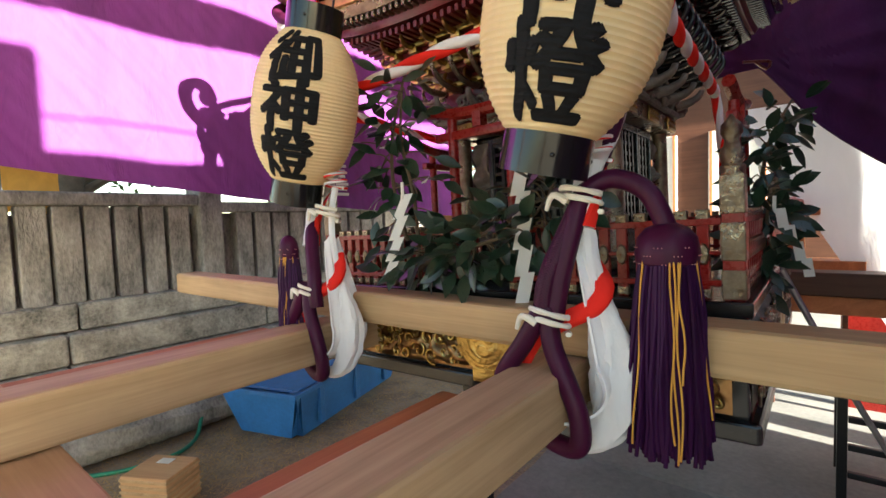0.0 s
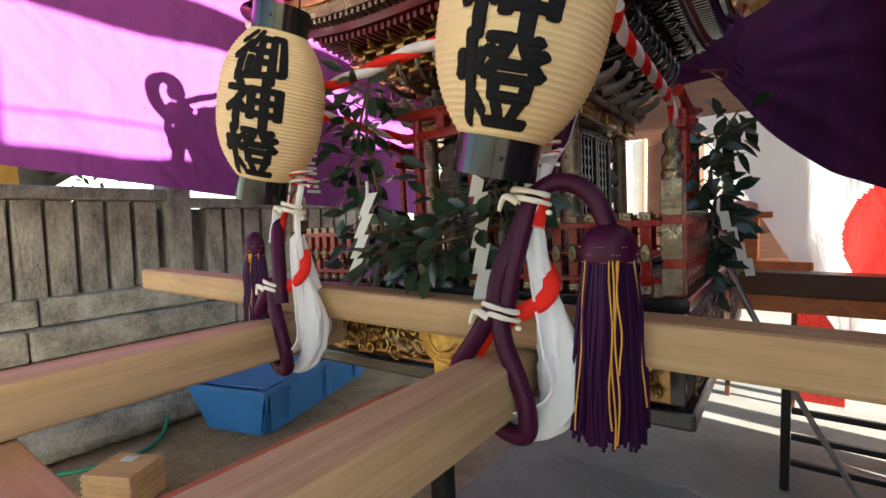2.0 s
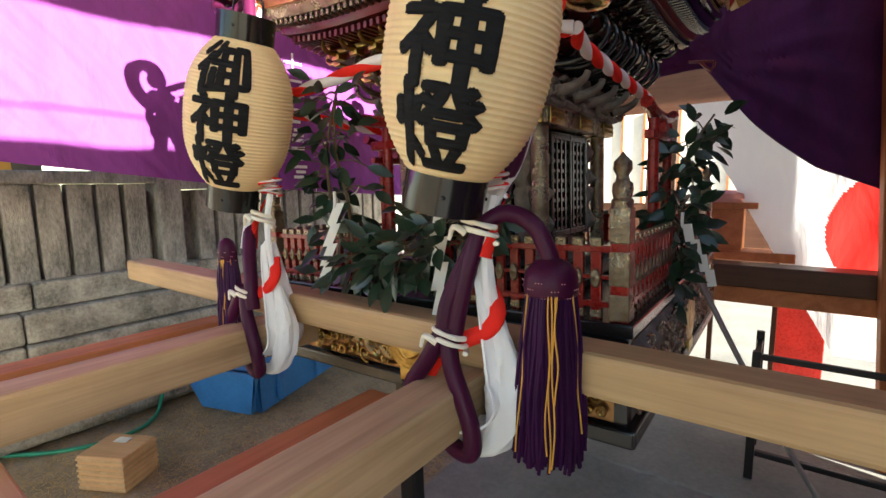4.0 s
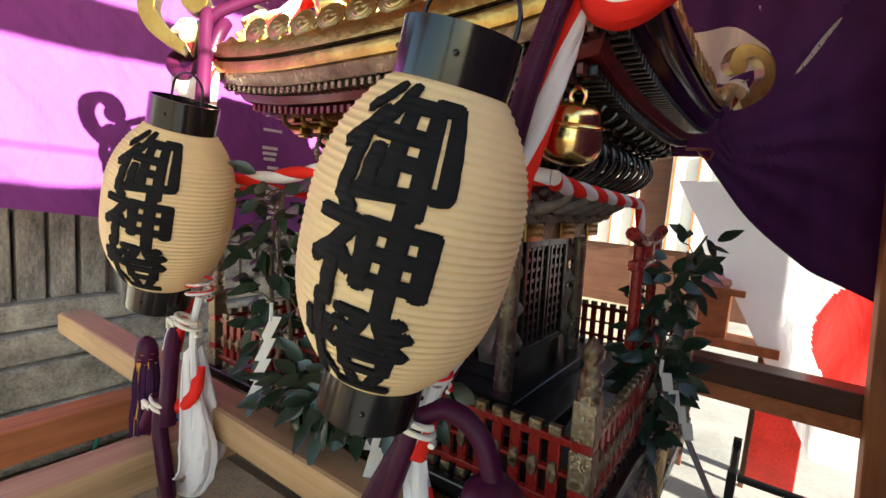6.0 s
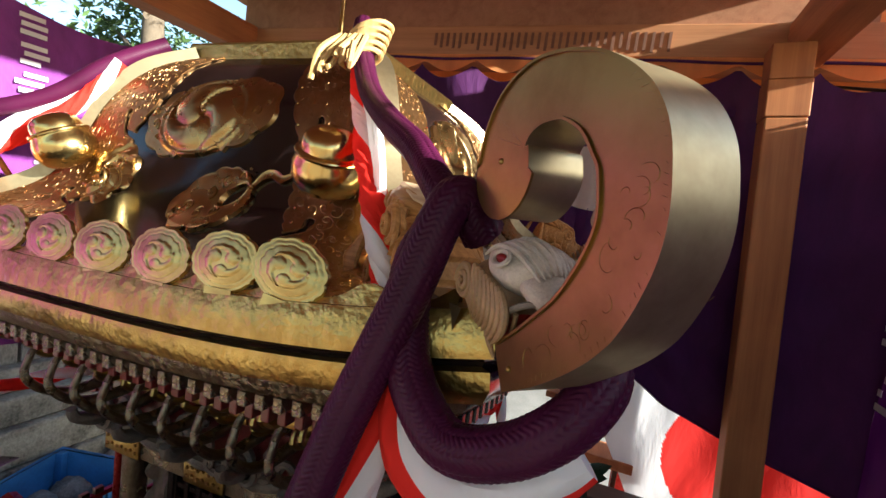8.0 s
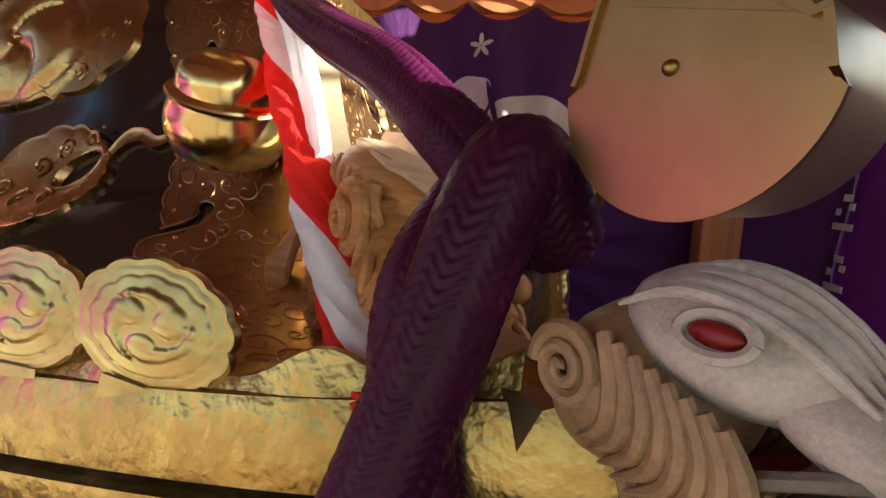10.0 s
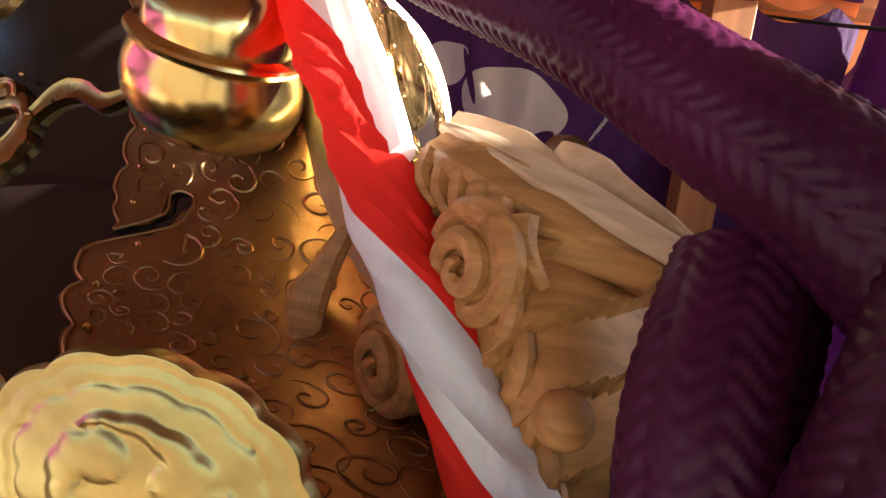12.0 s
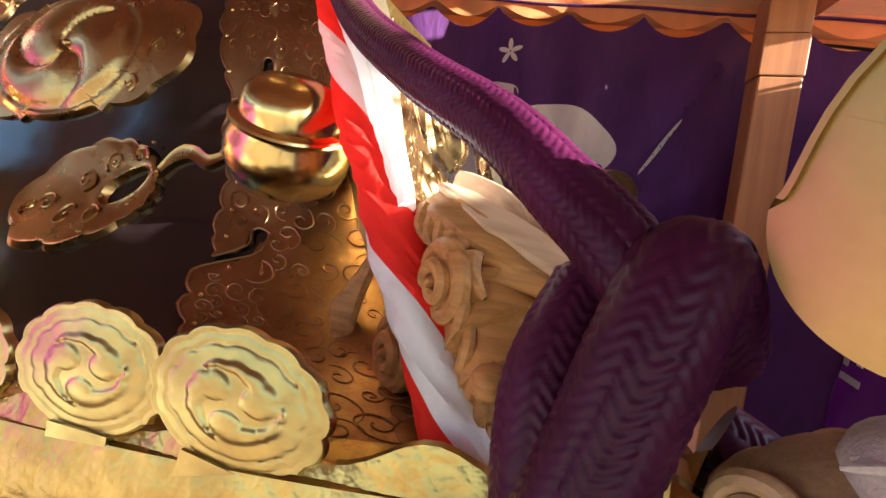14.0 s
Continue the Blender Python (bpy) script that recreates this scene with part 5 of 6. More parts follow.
def lintel_cap():
    """Gilded cap on the lintel, with raised studs."""
    bm = boxed(-0.048, 0.048, -0.006, 0.0, -0.021, 0.021, 0.002)
    for k in range(7):
        for j in (-1, 1):
            bmesh.ops.create_icosphere(bm, subdivisions=1, radius=0.0045, matrix=Matrix.Translation((-0.039 + 0.013 * k, -0.006, j * 0.008 + 0.003 * (k % 2))))
    return bm


cap = part("lintel_cap", lintel_cap(), "gold", shrine, "studded gilt cap on the lintel", True)
for q in range(4):
    for k, x in enumerate((-0.215, 0.0, 0.215)):
        ob = cap if q == k == 0 else new("lintel_cap", cap.data)
        ob.parent = shrine
        ob.matrix_basis = QUARTERS[q] @ Matrix.Translation((x, -0.276, 1.3775))
part("head_block", boxed(-0.27, 0.27, -0.27, 0.27, 1.40, 1.50, 0.004), "darkred", shrine)
four("lintel", lambda: boxed(-0.27, 0.27, -0.275, -0.225, 1.355, 1.40, 0.004), "silver", "chased pale brass lintel")
part("chamber", boxed(-0.205, 0.205, -0.205, 0.205, 0.985, 1.36, 0.003), "blackwood", shrine, "black inner chamber")
for sx in (-1, 1):
    for sy in (-1, 1):
        part("pillar", lathe(bmesh.new(), [(0.024, 0.985), (0.024, 1.355)], 20, Matrix.Translation((sx * 0.235, sy * 0.235, 0))), "silver", shrine, "brass-clad round pillar", True)


def lattice_door():
    bm = bmesh.new()
    for k in range(9):
        x = -0.13 + 0.26 * k / 8
        box(bm, x - 0.005, x + 0.005, -0.228, -0.216, 1.06, 1.33)
    for k in range(10):
        z = 1.065 + 0.26 * k / 9
        box(bm, -0.13, 0.13, -0.226, -0.214, z - 0.005, z + 0.005)
    for b in ((-0.145, -0.13, -0.232, -0.21, 1.04, 1.35), (0.13, 0.145, -0.232, -0.21, 1.04, 1.35), (-0.006, 0.006, -0.233, -0.21, 1.04, 1.35), (-0.13, 0.13, -0.232, -0.21, 1.04, 1.06), (-0.13, 0.13, -0.232, -0.21, 1.33, 1.35)):
        box(bm, *b, 0.002)
    return bm


four("lattice_door", lattice_door, "blackwood", "black lattice door")
four("carved_panel", lambda: carved_band(-0.205, -0.150, -0.215, 1.03, 1.34, 0.03, 5, 14, 60), "greywood", "pale carved dragon panel", True)
four("carved_panel", lambda: carved_band(0.150, 0.205, -0.215, 1.03, 1.34, 0.03, 7, 14, 60), "greywood", "pale carved dragon panel", True)
for k, (r, z0, z1, mt) in enumerate(((0.30, 0.955, 0.985, "blackwood"), (0.38, 0.935, 0.955, "blackwood"), (0.565, 0.905, 0.932, "blackwood"))):
    part("step", boxed(-r, r, -r, r, z0, z1, 0.004), mt, shrine)


def rail_side():
    bm = bmesh.new()
    for z, h in ((0.955, 0.011), (1.010, 0.007), (1.062, 0.013)):
        box(bm, -0.52, 0.52, -0.545, -0.530, z, z + h, 0.002)
    return bm


four("rail", rail_side, "redlac", "vermilion rail")
bal = None
for q in range(4):
    for k in range(29):
        x = -0.49 + 0.98 * k / 28
        if abs(x) < 0.10:
            continue
        if bal is None:
            bm = bmesh.new()
            box(bm, -0.010, 0.010, -0.006, 0.006, 0.932, 1.07, 0.002, None, 0)
            box(bm, -0.0112, 0.0112, -0.0072, 0.0072, 0.934, 0.950, 0.002, None, 1)
            box(bm, -0.0112, 0.0112, -0.0072, 0.0072, 1.062, 1.090, 0.002, None, 1)
            lathe(bm, [(0.0105, 0), (0.0085, 0.004), (0.001, 0.006)], 12, Matrix.Translation((0, -0.0075, 1.012)) @ pose(0, 0, 0, 90, 0, 0) @ Matrix.Diagonal((1, 1.9, 1, 1)), False, 1)
            ob = part("baluster", bm, "redlac", shrine, "vermilion baluster with brass fittings", mats=["redlac", "silver"])
            bal = ob.data
        else:
            ob = new("baluster", bal)
            ob.parent = shrine
        ob.matrix_basis = QUARTERS[q] @ Matrix.Translation((x, -0.5375, 0))
for q in QUARTERS:
    bm = bmesh.new()
    box(bm, -0.017, 0.017, -0.017, 0.017, 0.932, 1.145, 0.003, None, 0)
    for z0, z1 in ((0.934, 0.985), (1.000, 1.066), (1.080, 1.147)):
        box(bm, -0.0188, 0.0188, -0.0188, 0.0188, z0, z1, 0.003, None, 1)
    nw = part("newel_post", bm, "redlac", shrine, "red corner post clad in chased brass", mats=["redlac", "silver"])
    nw.matrix_basis = q @ Matrix.Translation((0.5375, -0.5375, 0))
    fin = part("finial", lathe(bmesh.new(), [(0.019, 1.146), (0.020, 1.160), (0.016, 1.164), (0.019, 1.178), (0.018, 1.190), (0.013, 1.195), (0.011, 1.205), (0.017, 1.216), (0.016, 1.230), (0.005, 1.242), (0.001, 1.248)], 20), "silver", nw, "turned brass finial", True)


def torii():
    bm = bmesh.new()
    for x in (-0.085, 0.085):
        lathe(bm, [(0.014, 0.932), (0.013, 1.36)], 14, Matrix.Translation((x, -0.49, 0)))
    box(bm, -0.135, 0.135, -0.502, -0.478, 1.305, 1.328, 0.003)
    tube(bm, [(-0.165, -0.49, 1.392), (-0.08, -0.49, 1.374), (0, -0.49, 1.37), (0.08, -0.49, 1.374), (0.165, -0.49, 1.392)], 0.016, 8, 0.03)
    box(bm, -0.012, 0.012, -0.505, -0.475, 1.328, 1.365)
    return bm


four("shrine_gate", torii, "redlac", "small vermilion gate", True)
part("base_box", boxed(-0.555, 0.555, -0.555, 0.555, 0.70, 0.905, 0.004), "blackwood", shrine, "black lacquered base")
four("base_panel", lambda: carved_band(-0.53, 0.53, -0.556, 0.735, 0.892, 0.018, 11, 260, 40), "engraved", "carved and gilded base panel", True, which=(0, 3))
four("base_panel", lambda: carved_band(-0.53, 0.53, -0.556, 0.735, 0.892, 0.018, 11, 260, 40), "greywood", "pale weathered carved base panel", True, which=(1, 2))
four("base_moulding", lambda: boxed(-0.57, 0.57, -0.573, -0.553, 0.695, 0.730, 0.005), "blackwood", "black base moulding")


def base_scrolls():
    """Gilded tendrils carved over the base panel."""
    bm = bmesh.new()
    rnd = random.Random(17)
    done = [(0.03, 0.812, 0.075)]
    for _ in range(2600):
        x, z, R = rnd.uniform(-0.51, 0.51), rnd.uniform(0.752, 0.876), rnd.uniform(0.010, 0.030)
        if any(math.hypot(x - q[0], z - q[1]) < 0.80 * (R + q[2]) for q in done):
            continue
        done.append((x, z, R))
        a0, way = rnd.uniform(0, 6.28), rnd.choice((-1, 1))
        pts = [(x + R * f * math.cos(a0 + way * 9 * f), -0.566 - 0.006 * (1 - f), z + R * f * math.sin(a0 + way * 9 * f)) for f in np.linspace(0.1, 1, 20)]
        tube(bm, pts, lambda t: 0.0022 + 0.0022 * math.sin(math.pi * t), 6, 0.006)
    return bm


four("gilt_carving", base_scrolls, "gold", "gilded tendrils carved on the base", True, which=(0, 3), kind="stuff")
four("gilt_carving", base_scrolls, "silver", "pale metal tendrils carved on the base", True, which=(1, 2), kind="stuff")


def base_crest():
    bm = crest_disc()
    bmesh.ops.transform(bm, matrix=Matrix.Translation((0.03, -0.568, 0.812)) @ Matrix.Diagonal((1.75, 1.6, 1.75, 1)), verts=bm.verts)
    return bm


four("base_crest", base_crest, "gold", "round gilded crest on the base", True)
four("base_leg", lambda: boxed(-0.09, -0.04, -0.50, -0.45, 0.0, 0.697, 0.004), "blackwood", "dark square supporting leg", which=(0,))


# ---- lanterns ----
def lantern_radius(t, R=0.122):
    """Radius of the paper body at t 0..1 of its height."""
    a = abs(2 * t - 1)
    return R * (1 - 0.50 * a ** 2.7)


def lantern(m, facing, label):
    L = thing("paper_lantern", label, "lantern", "paper lanterns", m)
    H, ribs = 0.345, 42
    bm = bmesh.new()
    n = ribs * 6
    prof = []
    for i in range(n + 1):
        t = i / n
        prof.append((lantern_radius(t) - 0.0019 * abs(math.sin(math.pi * t * ribs)) ** 1.5, (t - 0.5) * H))
    lathe(bm, prof, 72)
    part("paper_body", bm, "paper", L, "ribbed cream paper body", True)
    for s, nm in ((1, "top_band"), (-1, "bottom_band")):
        bm = bmesh.new()
        z0, z1 = s * H / 2 - s * 0.004, s * (H / 2 + 0.052)
        lathe(bm, [(0.056, z0), (0.0635, z0), (0.0635, z1), (0.059, z1), (0.056, z0)], 48)
        for k in range(4):
            a = k * math.pi / 2 + 0.6
            bmesh.ops.create_icosphere(bm, subdivisions=2, radius=0.0035, matrix=Matrix.Translation((0.0635 * math.cos(a), 0.0635 * math.sin(a), (z0 + z1) / 2)))
        part(nm, bm, "blackgloss", L, "glossy black band", True)
    bm = bmesh.new()
    lathe(bm, [(0.001, -H / 2 - 0.045), (0.058, -H / 2 - 0.045), (0.058, -H / 2 - 0.049), (0.001, -H / 2 - 0.049)], 32)
    part("bottom_board", bm, "blackgloss", L)
    part("handle", tube(bmesh.new(), [(-0.06, 0, H / 2 + 0.03), (-0.055, 0, H / 2 + 0.085), (0.0, 0, H / 2 + 0.105), (0.055, 0, H / 2 + 0.085), (0.06, 0, H / 2 + 0.03)], 0.0026, 8, 0.01), "blackmetal", L, "black wire handle")
    for k, ch in enumerate("御神燈"):
        bm = letters(ch, 0.122)
        cut_grid(bm, 0.011, 0.006)
        glyph = bpy.data.meshes.new("glyph")
        bm.to_mesh(glyph)
        layer = {v: 0 for v in bm.verts}
        for j in range(1, 17):
            before = set(bm.verts)
            bm.from_mesh(glyph)
            a = j * math.pi / 4
            for v in bm.verts:
                if v not in before:
                    v.co += Vector((0.0052 * math.cos(a), 0.0036 * math.sin(a), 0)) * (1.0 if j < 9 else 0.55)
                    layer[v] = j
        bpy.data.meshes.remove(glyph)
        lo, hi = min(v.co.y for v in bm.verts), max(v.co.y for v in bm.verts)
        lx, hx = min(v.co.x for v in bm.verts), max(v.co.x for v in bm.verts)
        for v in bm.verts:
            v.co.y -= (lo + hi) / 2
            v.co.x -= (lx + hx) / 2
            z = 0.103 - 0.103 * k + v.co.y
            t = z / H + 0.5
            r = lantern_radius(t) - 0.0019 * abs(math.sin(math.pi * t * ribs)) ** 1.5 + 0.0010 + 0.00015 * layer[v]
            a = facing + v.co.x * 1.12 / 0.122
            v.co = Vector((r * math.cos(a), r * math.sin(a), z))
        part("brush_character", bm, "ink", L, "bold black brush character")
    return L


def leaning(c, axis):
    return Matrix.Translation(c) @ Vector(axis).to_track_quat("Z", "Y").to_matrix().to_4x4()


def upright(c, lean_x, lean_y=0.0):
    return Matrix.Translation(c) @ pose(0, 0, 0, lean_y, lean_x, 0)


lantern(upright((-0.281, 0.675, 1.403), 13.5) @ Matrix.Scale(1.085, 4), radians(-70), "cream ribbed paper lantern with bold black brush characters")
lantern(upright((-0.992, 0.7145, 1.384), 15.0) @ Matrix.Scale(1.04, 4), radians(-54), "cream ribbed paper lantern with black characters, tied to the rope")


# ---- ropes, cloth and tassels ----
TWIST, TWIST_AT = -26.6, 0.15


def cord_set(side):
    """The thick purple rope, the red and white twist and the cloth of one front corner. side 1: as placed; -1: mirrored about the shrine's middle."""
    def w(p):
        p = Vector(p)
        return p if side > 0 else Vector((2 * CX - p.x - 0.045 * max(0, p.z - 0.9), p.y, p.z - 0.035))
    fine = (0.0008, 96, 1.0) if side > 0 else (0.002, 32, 0.6)
    r = thing("purple_rope", "thick braided purple rope looped round the roof corner", "rope", "corner ropes")
    part("ridge_strand", braid(bmesh.new(), [w(p) for p in ((-0.47, 1.24, 2.19), (-0.42, 1.168, 2.13), (-0.360, 1.106, 2.053), (-0.284, 1.032, 2.001), (-0.220, 0.975, 1.967), (-0.186, 0.942, 1.942), (-0.168, 0.925, 1.928), (-0.150, 0.912, 1.910))], 0.0155, *fine), "purplerope", r, "braided strand along the ridge", True)
    part("hanging_strand", braid(bmesh.new(), [w(p) for p in ((-0.130, 0.932, 1.898), (-0.146, 0.912, 1.924), (-0.156, 0.899, 1.902), (-0.169, 0.890, 1.85), (-0.200, 0.868, 1.741), (-0.222, 0.850, 1.641), (-0.240, 0.843, 1.544), (-0.258, 0.848, 1.42), (-0.272, 0.825, 1.28), (-0.300, 0.745, 1.13), (-0.345, 0.705, 1.0), (-0.352, 0.70, 0.93))], 0.0185, *fine), "purplerope", r, "braided strand hanging to the pole", True)
    part("loop", braid(bmesh.new(), [w(p) for p in ((-0.168, 0.946, 1.908), (-0.180, 0.921, 1.872), (-0.172, 0.902, 1.820), (-0.153, 0.885, 1.782), (-0.115, 0.868, 1.756), (-0.07, 0.860, 1.770), (-0.035, 0.868, 1.80), (-0.025, 0.90, 1.825), (-0.06, 0.945, 1.83), (-0.11, 0.965, 1.85))], 0.0185, *fine), "purplerope", r, "braided loop round the curl", True)
    c = thing("wrapped_cloth", "twisted red and white cotton bands bound along the rope", "cloth band", "corner cloths")
    bm = bmesh.new()
    tube(bm, [w(p) for p in ((-0.435, 1.175, 2.135), (-0.39, 1.136, 2.05), (-0.338, 1.078, 1.98), (-0.288, 1.024, 1.92), (-0.240, 0.972, 1.862), (-0.213, 0.941, 1.832), (-0.192, 0.917, 1.820), (-0.172, 0.903, 1.832))], lambda t: 0.0125 + 0.004 * math.sin(math.pi * t), 36, 0.003, TWIST, 2, 0.22, 1, 0.64, crease=0.055, phase=TWIST_AT)
    part("twist", bm, "white", c, "red and white twisted bands", True, ["white", "red"])
    part("ridge_cloth", tube(bmesh.new(), [w(p) for p in ((-0.41, 1.160, 2.105), (-0.378, 1.128, 2.060), (-0.338, 1.088, 2.010), (-0.300, 1.046, 1.960), (-0.272, 1.012, 1.918))], lambda t: 0.014 - 0.007 * max(0, t - 0.6), 30, 0.005, 4, 5, 0.16, 0.6, crease=0.05), "white", c, "white cotton laid along the ridge", True)
    bm = bmesh.new()
    tube(bm, [w(p) for p in ((-0.178, 0.93, 1.80), (-0.155, 0.895, 1.745), (-0.115, 0.878, 1.722), (-0.07, 0.875, 1.735), (-0.03, 0.885, 1.77))], lambda t: 0.018 + 0.009 * math.sin(math.pi * t), 28, 0.005, 9, 5, 0.14, 1, 0.3, crease=0.04)
    part("loop_wrap", bm, "white", c, "white cotton wrapped below the loop", True, ["white", "red"])
    bm = bmesh.new()
    tube(bm, [w(p) for p in ((-0.175, 0.92, 1.80), (-0.188, 0.892, 1.70), (-0.208, 0.878, 1.60), (-0.230, 0.868, 1.50), (-0.256, 0.868, 1.40), (-0.278, 0.838, 1.28), (-0.292, 0.765, 1.18), (-0.30, 0.735, 1.08))], lambda t: 0.017 + 0.008 * t, 24, 0.006, 14, 4, 0.2, 0.8, 0.5, crease=0.04)
    part("hanging_twist", bm, "white", c, "red and white bands hanging to the pole", True, ["white", "red"])
    return w


cord_set(1)
cord_set(-1)


def pole_wrap(px, dz, label, slim=0.017):
    """White cloth, red band and purple rope bound round a carrying pole at the foot of a corner rope; px: the pole's middle."""
    ox = px + 0.3625
    def w(*ps):
        return [Vector((p[0] + ox, p[1], p[2] + dz)) for p in ps]
    c = thing("pole_binding", label, "rope binding", "pole bindings")
    bm = bmesh.new()
    def cl(u, v):
        a = (-0.25 + 1.25 * u) * math.pi
        rx, rz = 0.060 + 0.018 * math.sin(math.pi * u), 0.072
        x = -0.345 + rx * math.sin(a) + 0.035 * u
        z = 0.83 - rz * math.cos(a) + 0.16 * max(0, u - 0.75) * 4
        pinch = 1 - 0.55 * max(0, u - 0.72) / 0.28
        fold = 0.006 * math.sin(v * 19 + u * 5) + 0.004 * wob(u * 6, v * 9, px)
        return Vector((x + fold + ox, 0.735 + (v - 0.5) * 0.105 * pinch + 0.02 * u, z + fold + dz))
    part("white_cloth", sheet(bmesh.new(), cl, 60, 30, 0.004), "white", c, "creased white cotton sling", True)
    part("white_cloth", tube(bmesh.new(), w((-0.35, 0.728, 0.722), (-0.298, 0.732, 0.728), (-0.256, 0.738, 0.772), (-0.250, 0.742, 0.85), (-0.272, 0.742, 0.95), (-0.293, 0.742, 1.04), (-0.298, 0.745, 1.12), (-0.285, 0.75, 1.19)), lambda t: slim + (0.043 - slim) * math.exp(-((t - 0.32) / 0.19) ** 2), 32, 0.006, 3, 5, 0.2, 0.7, crease=0.06), "white", c, "gathered white cotton", True)
    part("rope_leg", braid(bmesh.new(), w((-0.345, 0.70, 0.95), (-0.333, 0.69, 0.89), (-0.305, 0.685, 0.83), (-0.288, 0.685, 0.78), (-0.292, 0.69, 0.735), (-0.33, 0.70, 0.725), (-0.39, 0.72, 0.735)), 0.0175, 0.002, 32, 0.45), "purplerope", c, "purple rope slung under the pole", True)
    part("rope_leg", braid(bmesh.new(), w((-0.352, 0.695, 0.95), (-0.385, 0.69, 0.89), (-0.425, 0.69, 0.83), (-0.438, 0.70, 0.77)), 0.0175, 0.002, 32, 0.45), "purplerope", c, "purple rope slung under the pole", True)
    part("rope_leg", braid(bmesh.new(), w((-0.335, 0.702, 0.93), (-0.325, 0.71, 1.0), (-0.308, 0.722, 1.08), (-0.297, 0.735, 1.13), (-0.27, 0.752, 1.155), (-0.235, 0.76, 1.152), (-0.203, 0.762, 1.13), (-0.183, 0.763, 1.09), (-0.178, 0.763, 1.07)), 0.0165, 0.002, 32, 0.45), "purplerope", c, "purple rope arching to the tassel", True) if dz == 0 else None
    part("red_band", tube(bmesh.new(), w((-0.405, 0.715, 0.845), (-0.37, 0.712, 0.90), (-0.32, 0.715, 0.93), (-0.275, 0.722, 0.955), (-0.262, 0.735, 0.985), (-0.29, 0.755, 1.02)), 0.016, 14, 0.01, 5, 3, 0.2, 0.55), "red", c, "red cotton band", True)
    for z, yy, mx in ((0.932, 0.702, -0.343), (1.128, 0.735, -0.300)):
        ring = [(mx + 0.032 * math.cos(a), yy + 0.0235 * math.sin(a), z + 0.010 * math.cos(a + 2.6) + 0.0022 * a - 0.014) for a in np.linspace(0, 12.6, 33)]
        part("tie_cord", tube(bmesh.new(), w(*ring), 0.0052, 8, 0.006, 40, 2, 0.25, crease=0.05), "cord", c, "knotted white cord", True)
        bm = tube(bmesh.new(), w((mx - 0.014, yy - 0.022, z - 0.004), (mx - 0.030, yy - 0.028, z + 0.006), (mx - 0.042, yy - 0.024, z + 0.002), (mx - 0.050, yy - 0.022, z - 0.018)), lambda t: 0.0075 - 0.004 * t, 8, 0.006)
        part("tie_knot", bm, "cord", c, "", True)
    part("red_tie", tube(bmesh.new(), w(*[(-0.283 + 0.026 * math.cos(a), 0.75 + 0.026 * math.sin(a), 1.185 + 0.003 * a) for a in np.linspace(0, 15, 40)]), 0.004, 8, 0.006, 30, 2, 0.3, 1, 0.5), "white", c, "thin red and white cord", True, ["white", "red"])


pole_wrap(-0.3625, 0.0, "purple rope and white cloth bound round the carrying pole")
pole_wrap(-1.0145, 0.001, "purple rope and white cloth bound round the far carrying pole", 0.009)


def tassel(x, y, top, length, label, wide=1.0):
    t = thing("tassel", label, "tassel", "tassels")
    bm = bmesh.new()
    lathe(bm, [(0.012, top), (0.030, top - 0.008), (0.042, top - 0.022), (0.046, top - 0.045), (0.044, top - 0.06), (0.036, top - 0.066), (0.001, top - 0.062)], 36, Matrix.Translation((x, y, top)) @ Matrix.Diagonal((wide, wide, 1, 1)) @ Matrix.Translation((0, 0, -top)))
    part("knot_cap", bm, "purplerope", t, "netted purple cap", True)
    bm = bmesh.new()
    for k in range(60):
        a = k * 2.399
        p = Vector((x + wide * 0.0465 * math.cos(a), y + wide * 0.0465 * math.sin(a), top - 0.036 - 0.012 * (k % 3)))
        bmesh.ops.create_icosphere(bm, subdivisions=1, radius=0.0010, matrix=Matrix.Translation(p))
    part("cap_beads", bm, "pink", t, "pale stitched dots")
    rnd = random.Random(int(x * 1000))
    bm = bmesh.new()
    for k in range(330):
        a, q = rnd.uniform(0, 6.283), math.sqrt(rnd.uniform(0.12, 1))
        r0, r1 = wide * 0.040 * q, wide * 0.060 * q + rnd.uniform(-0.004, 0.006)
        L = length * rnd.uniform(0.93, 1.03)
        wv = rnd.uniform(0, 6)
        pts = [(x + r0 * math.cos(a), y + r0 * math.sin(a), top - 0.055)]
        for f in (0.3, 0.6, 0.85, 1.0):
            pts.append((x + (r0 + (r1 - r0) * f ** 0.6) * math.cos(a) + 0.0025 * math.sin(wv + f * 9), y + (r0 + (r1 - r0) * f ** 0.6) * math.sin(a) + 0.0025 * math.cos(wv + f * 8), top - 0.055 - L * f))
        tube(bm, pts, 0.0031, 5, 0.05, cap=False)
    tagged(part("fringe", bm, "tassel", t, "long purple silk fringe", True), kind="stuff")
    for k, (a, f) in enumerate(((-1.15, 1.0), (-1.05, 0.98), (-0.98, 0.6), (-2.2, 0.96), (-1.22, 0.9), (-0.2, 0.8))):
        pts = [(x + wide * (0.043 + 0.02 * s) * math.cos(a + 0.05 * math.sin(s * 9 + k)), y + wide * (0.043 + 0.02 * s) * math.sin(a + 0.05 * math.sin(s * 9 + k)), top - 0.055 - length * f * s) for s in np.linspace(0, 1, 9)]
        part("yellow_strand", tube(bmesh.new(), pts, 0.0015, 6, 0.02), "yellow", t, "yellow cord strand", True)


tassel(-0.178, 0.763, 1.085, 0.29, "purple silk tassel with yellow strands hanging from the rope")
tassel(-1.075, 0.70, 1.075, 0.22, "purple silk tassel hanging by the far carrying pole", 0.55)


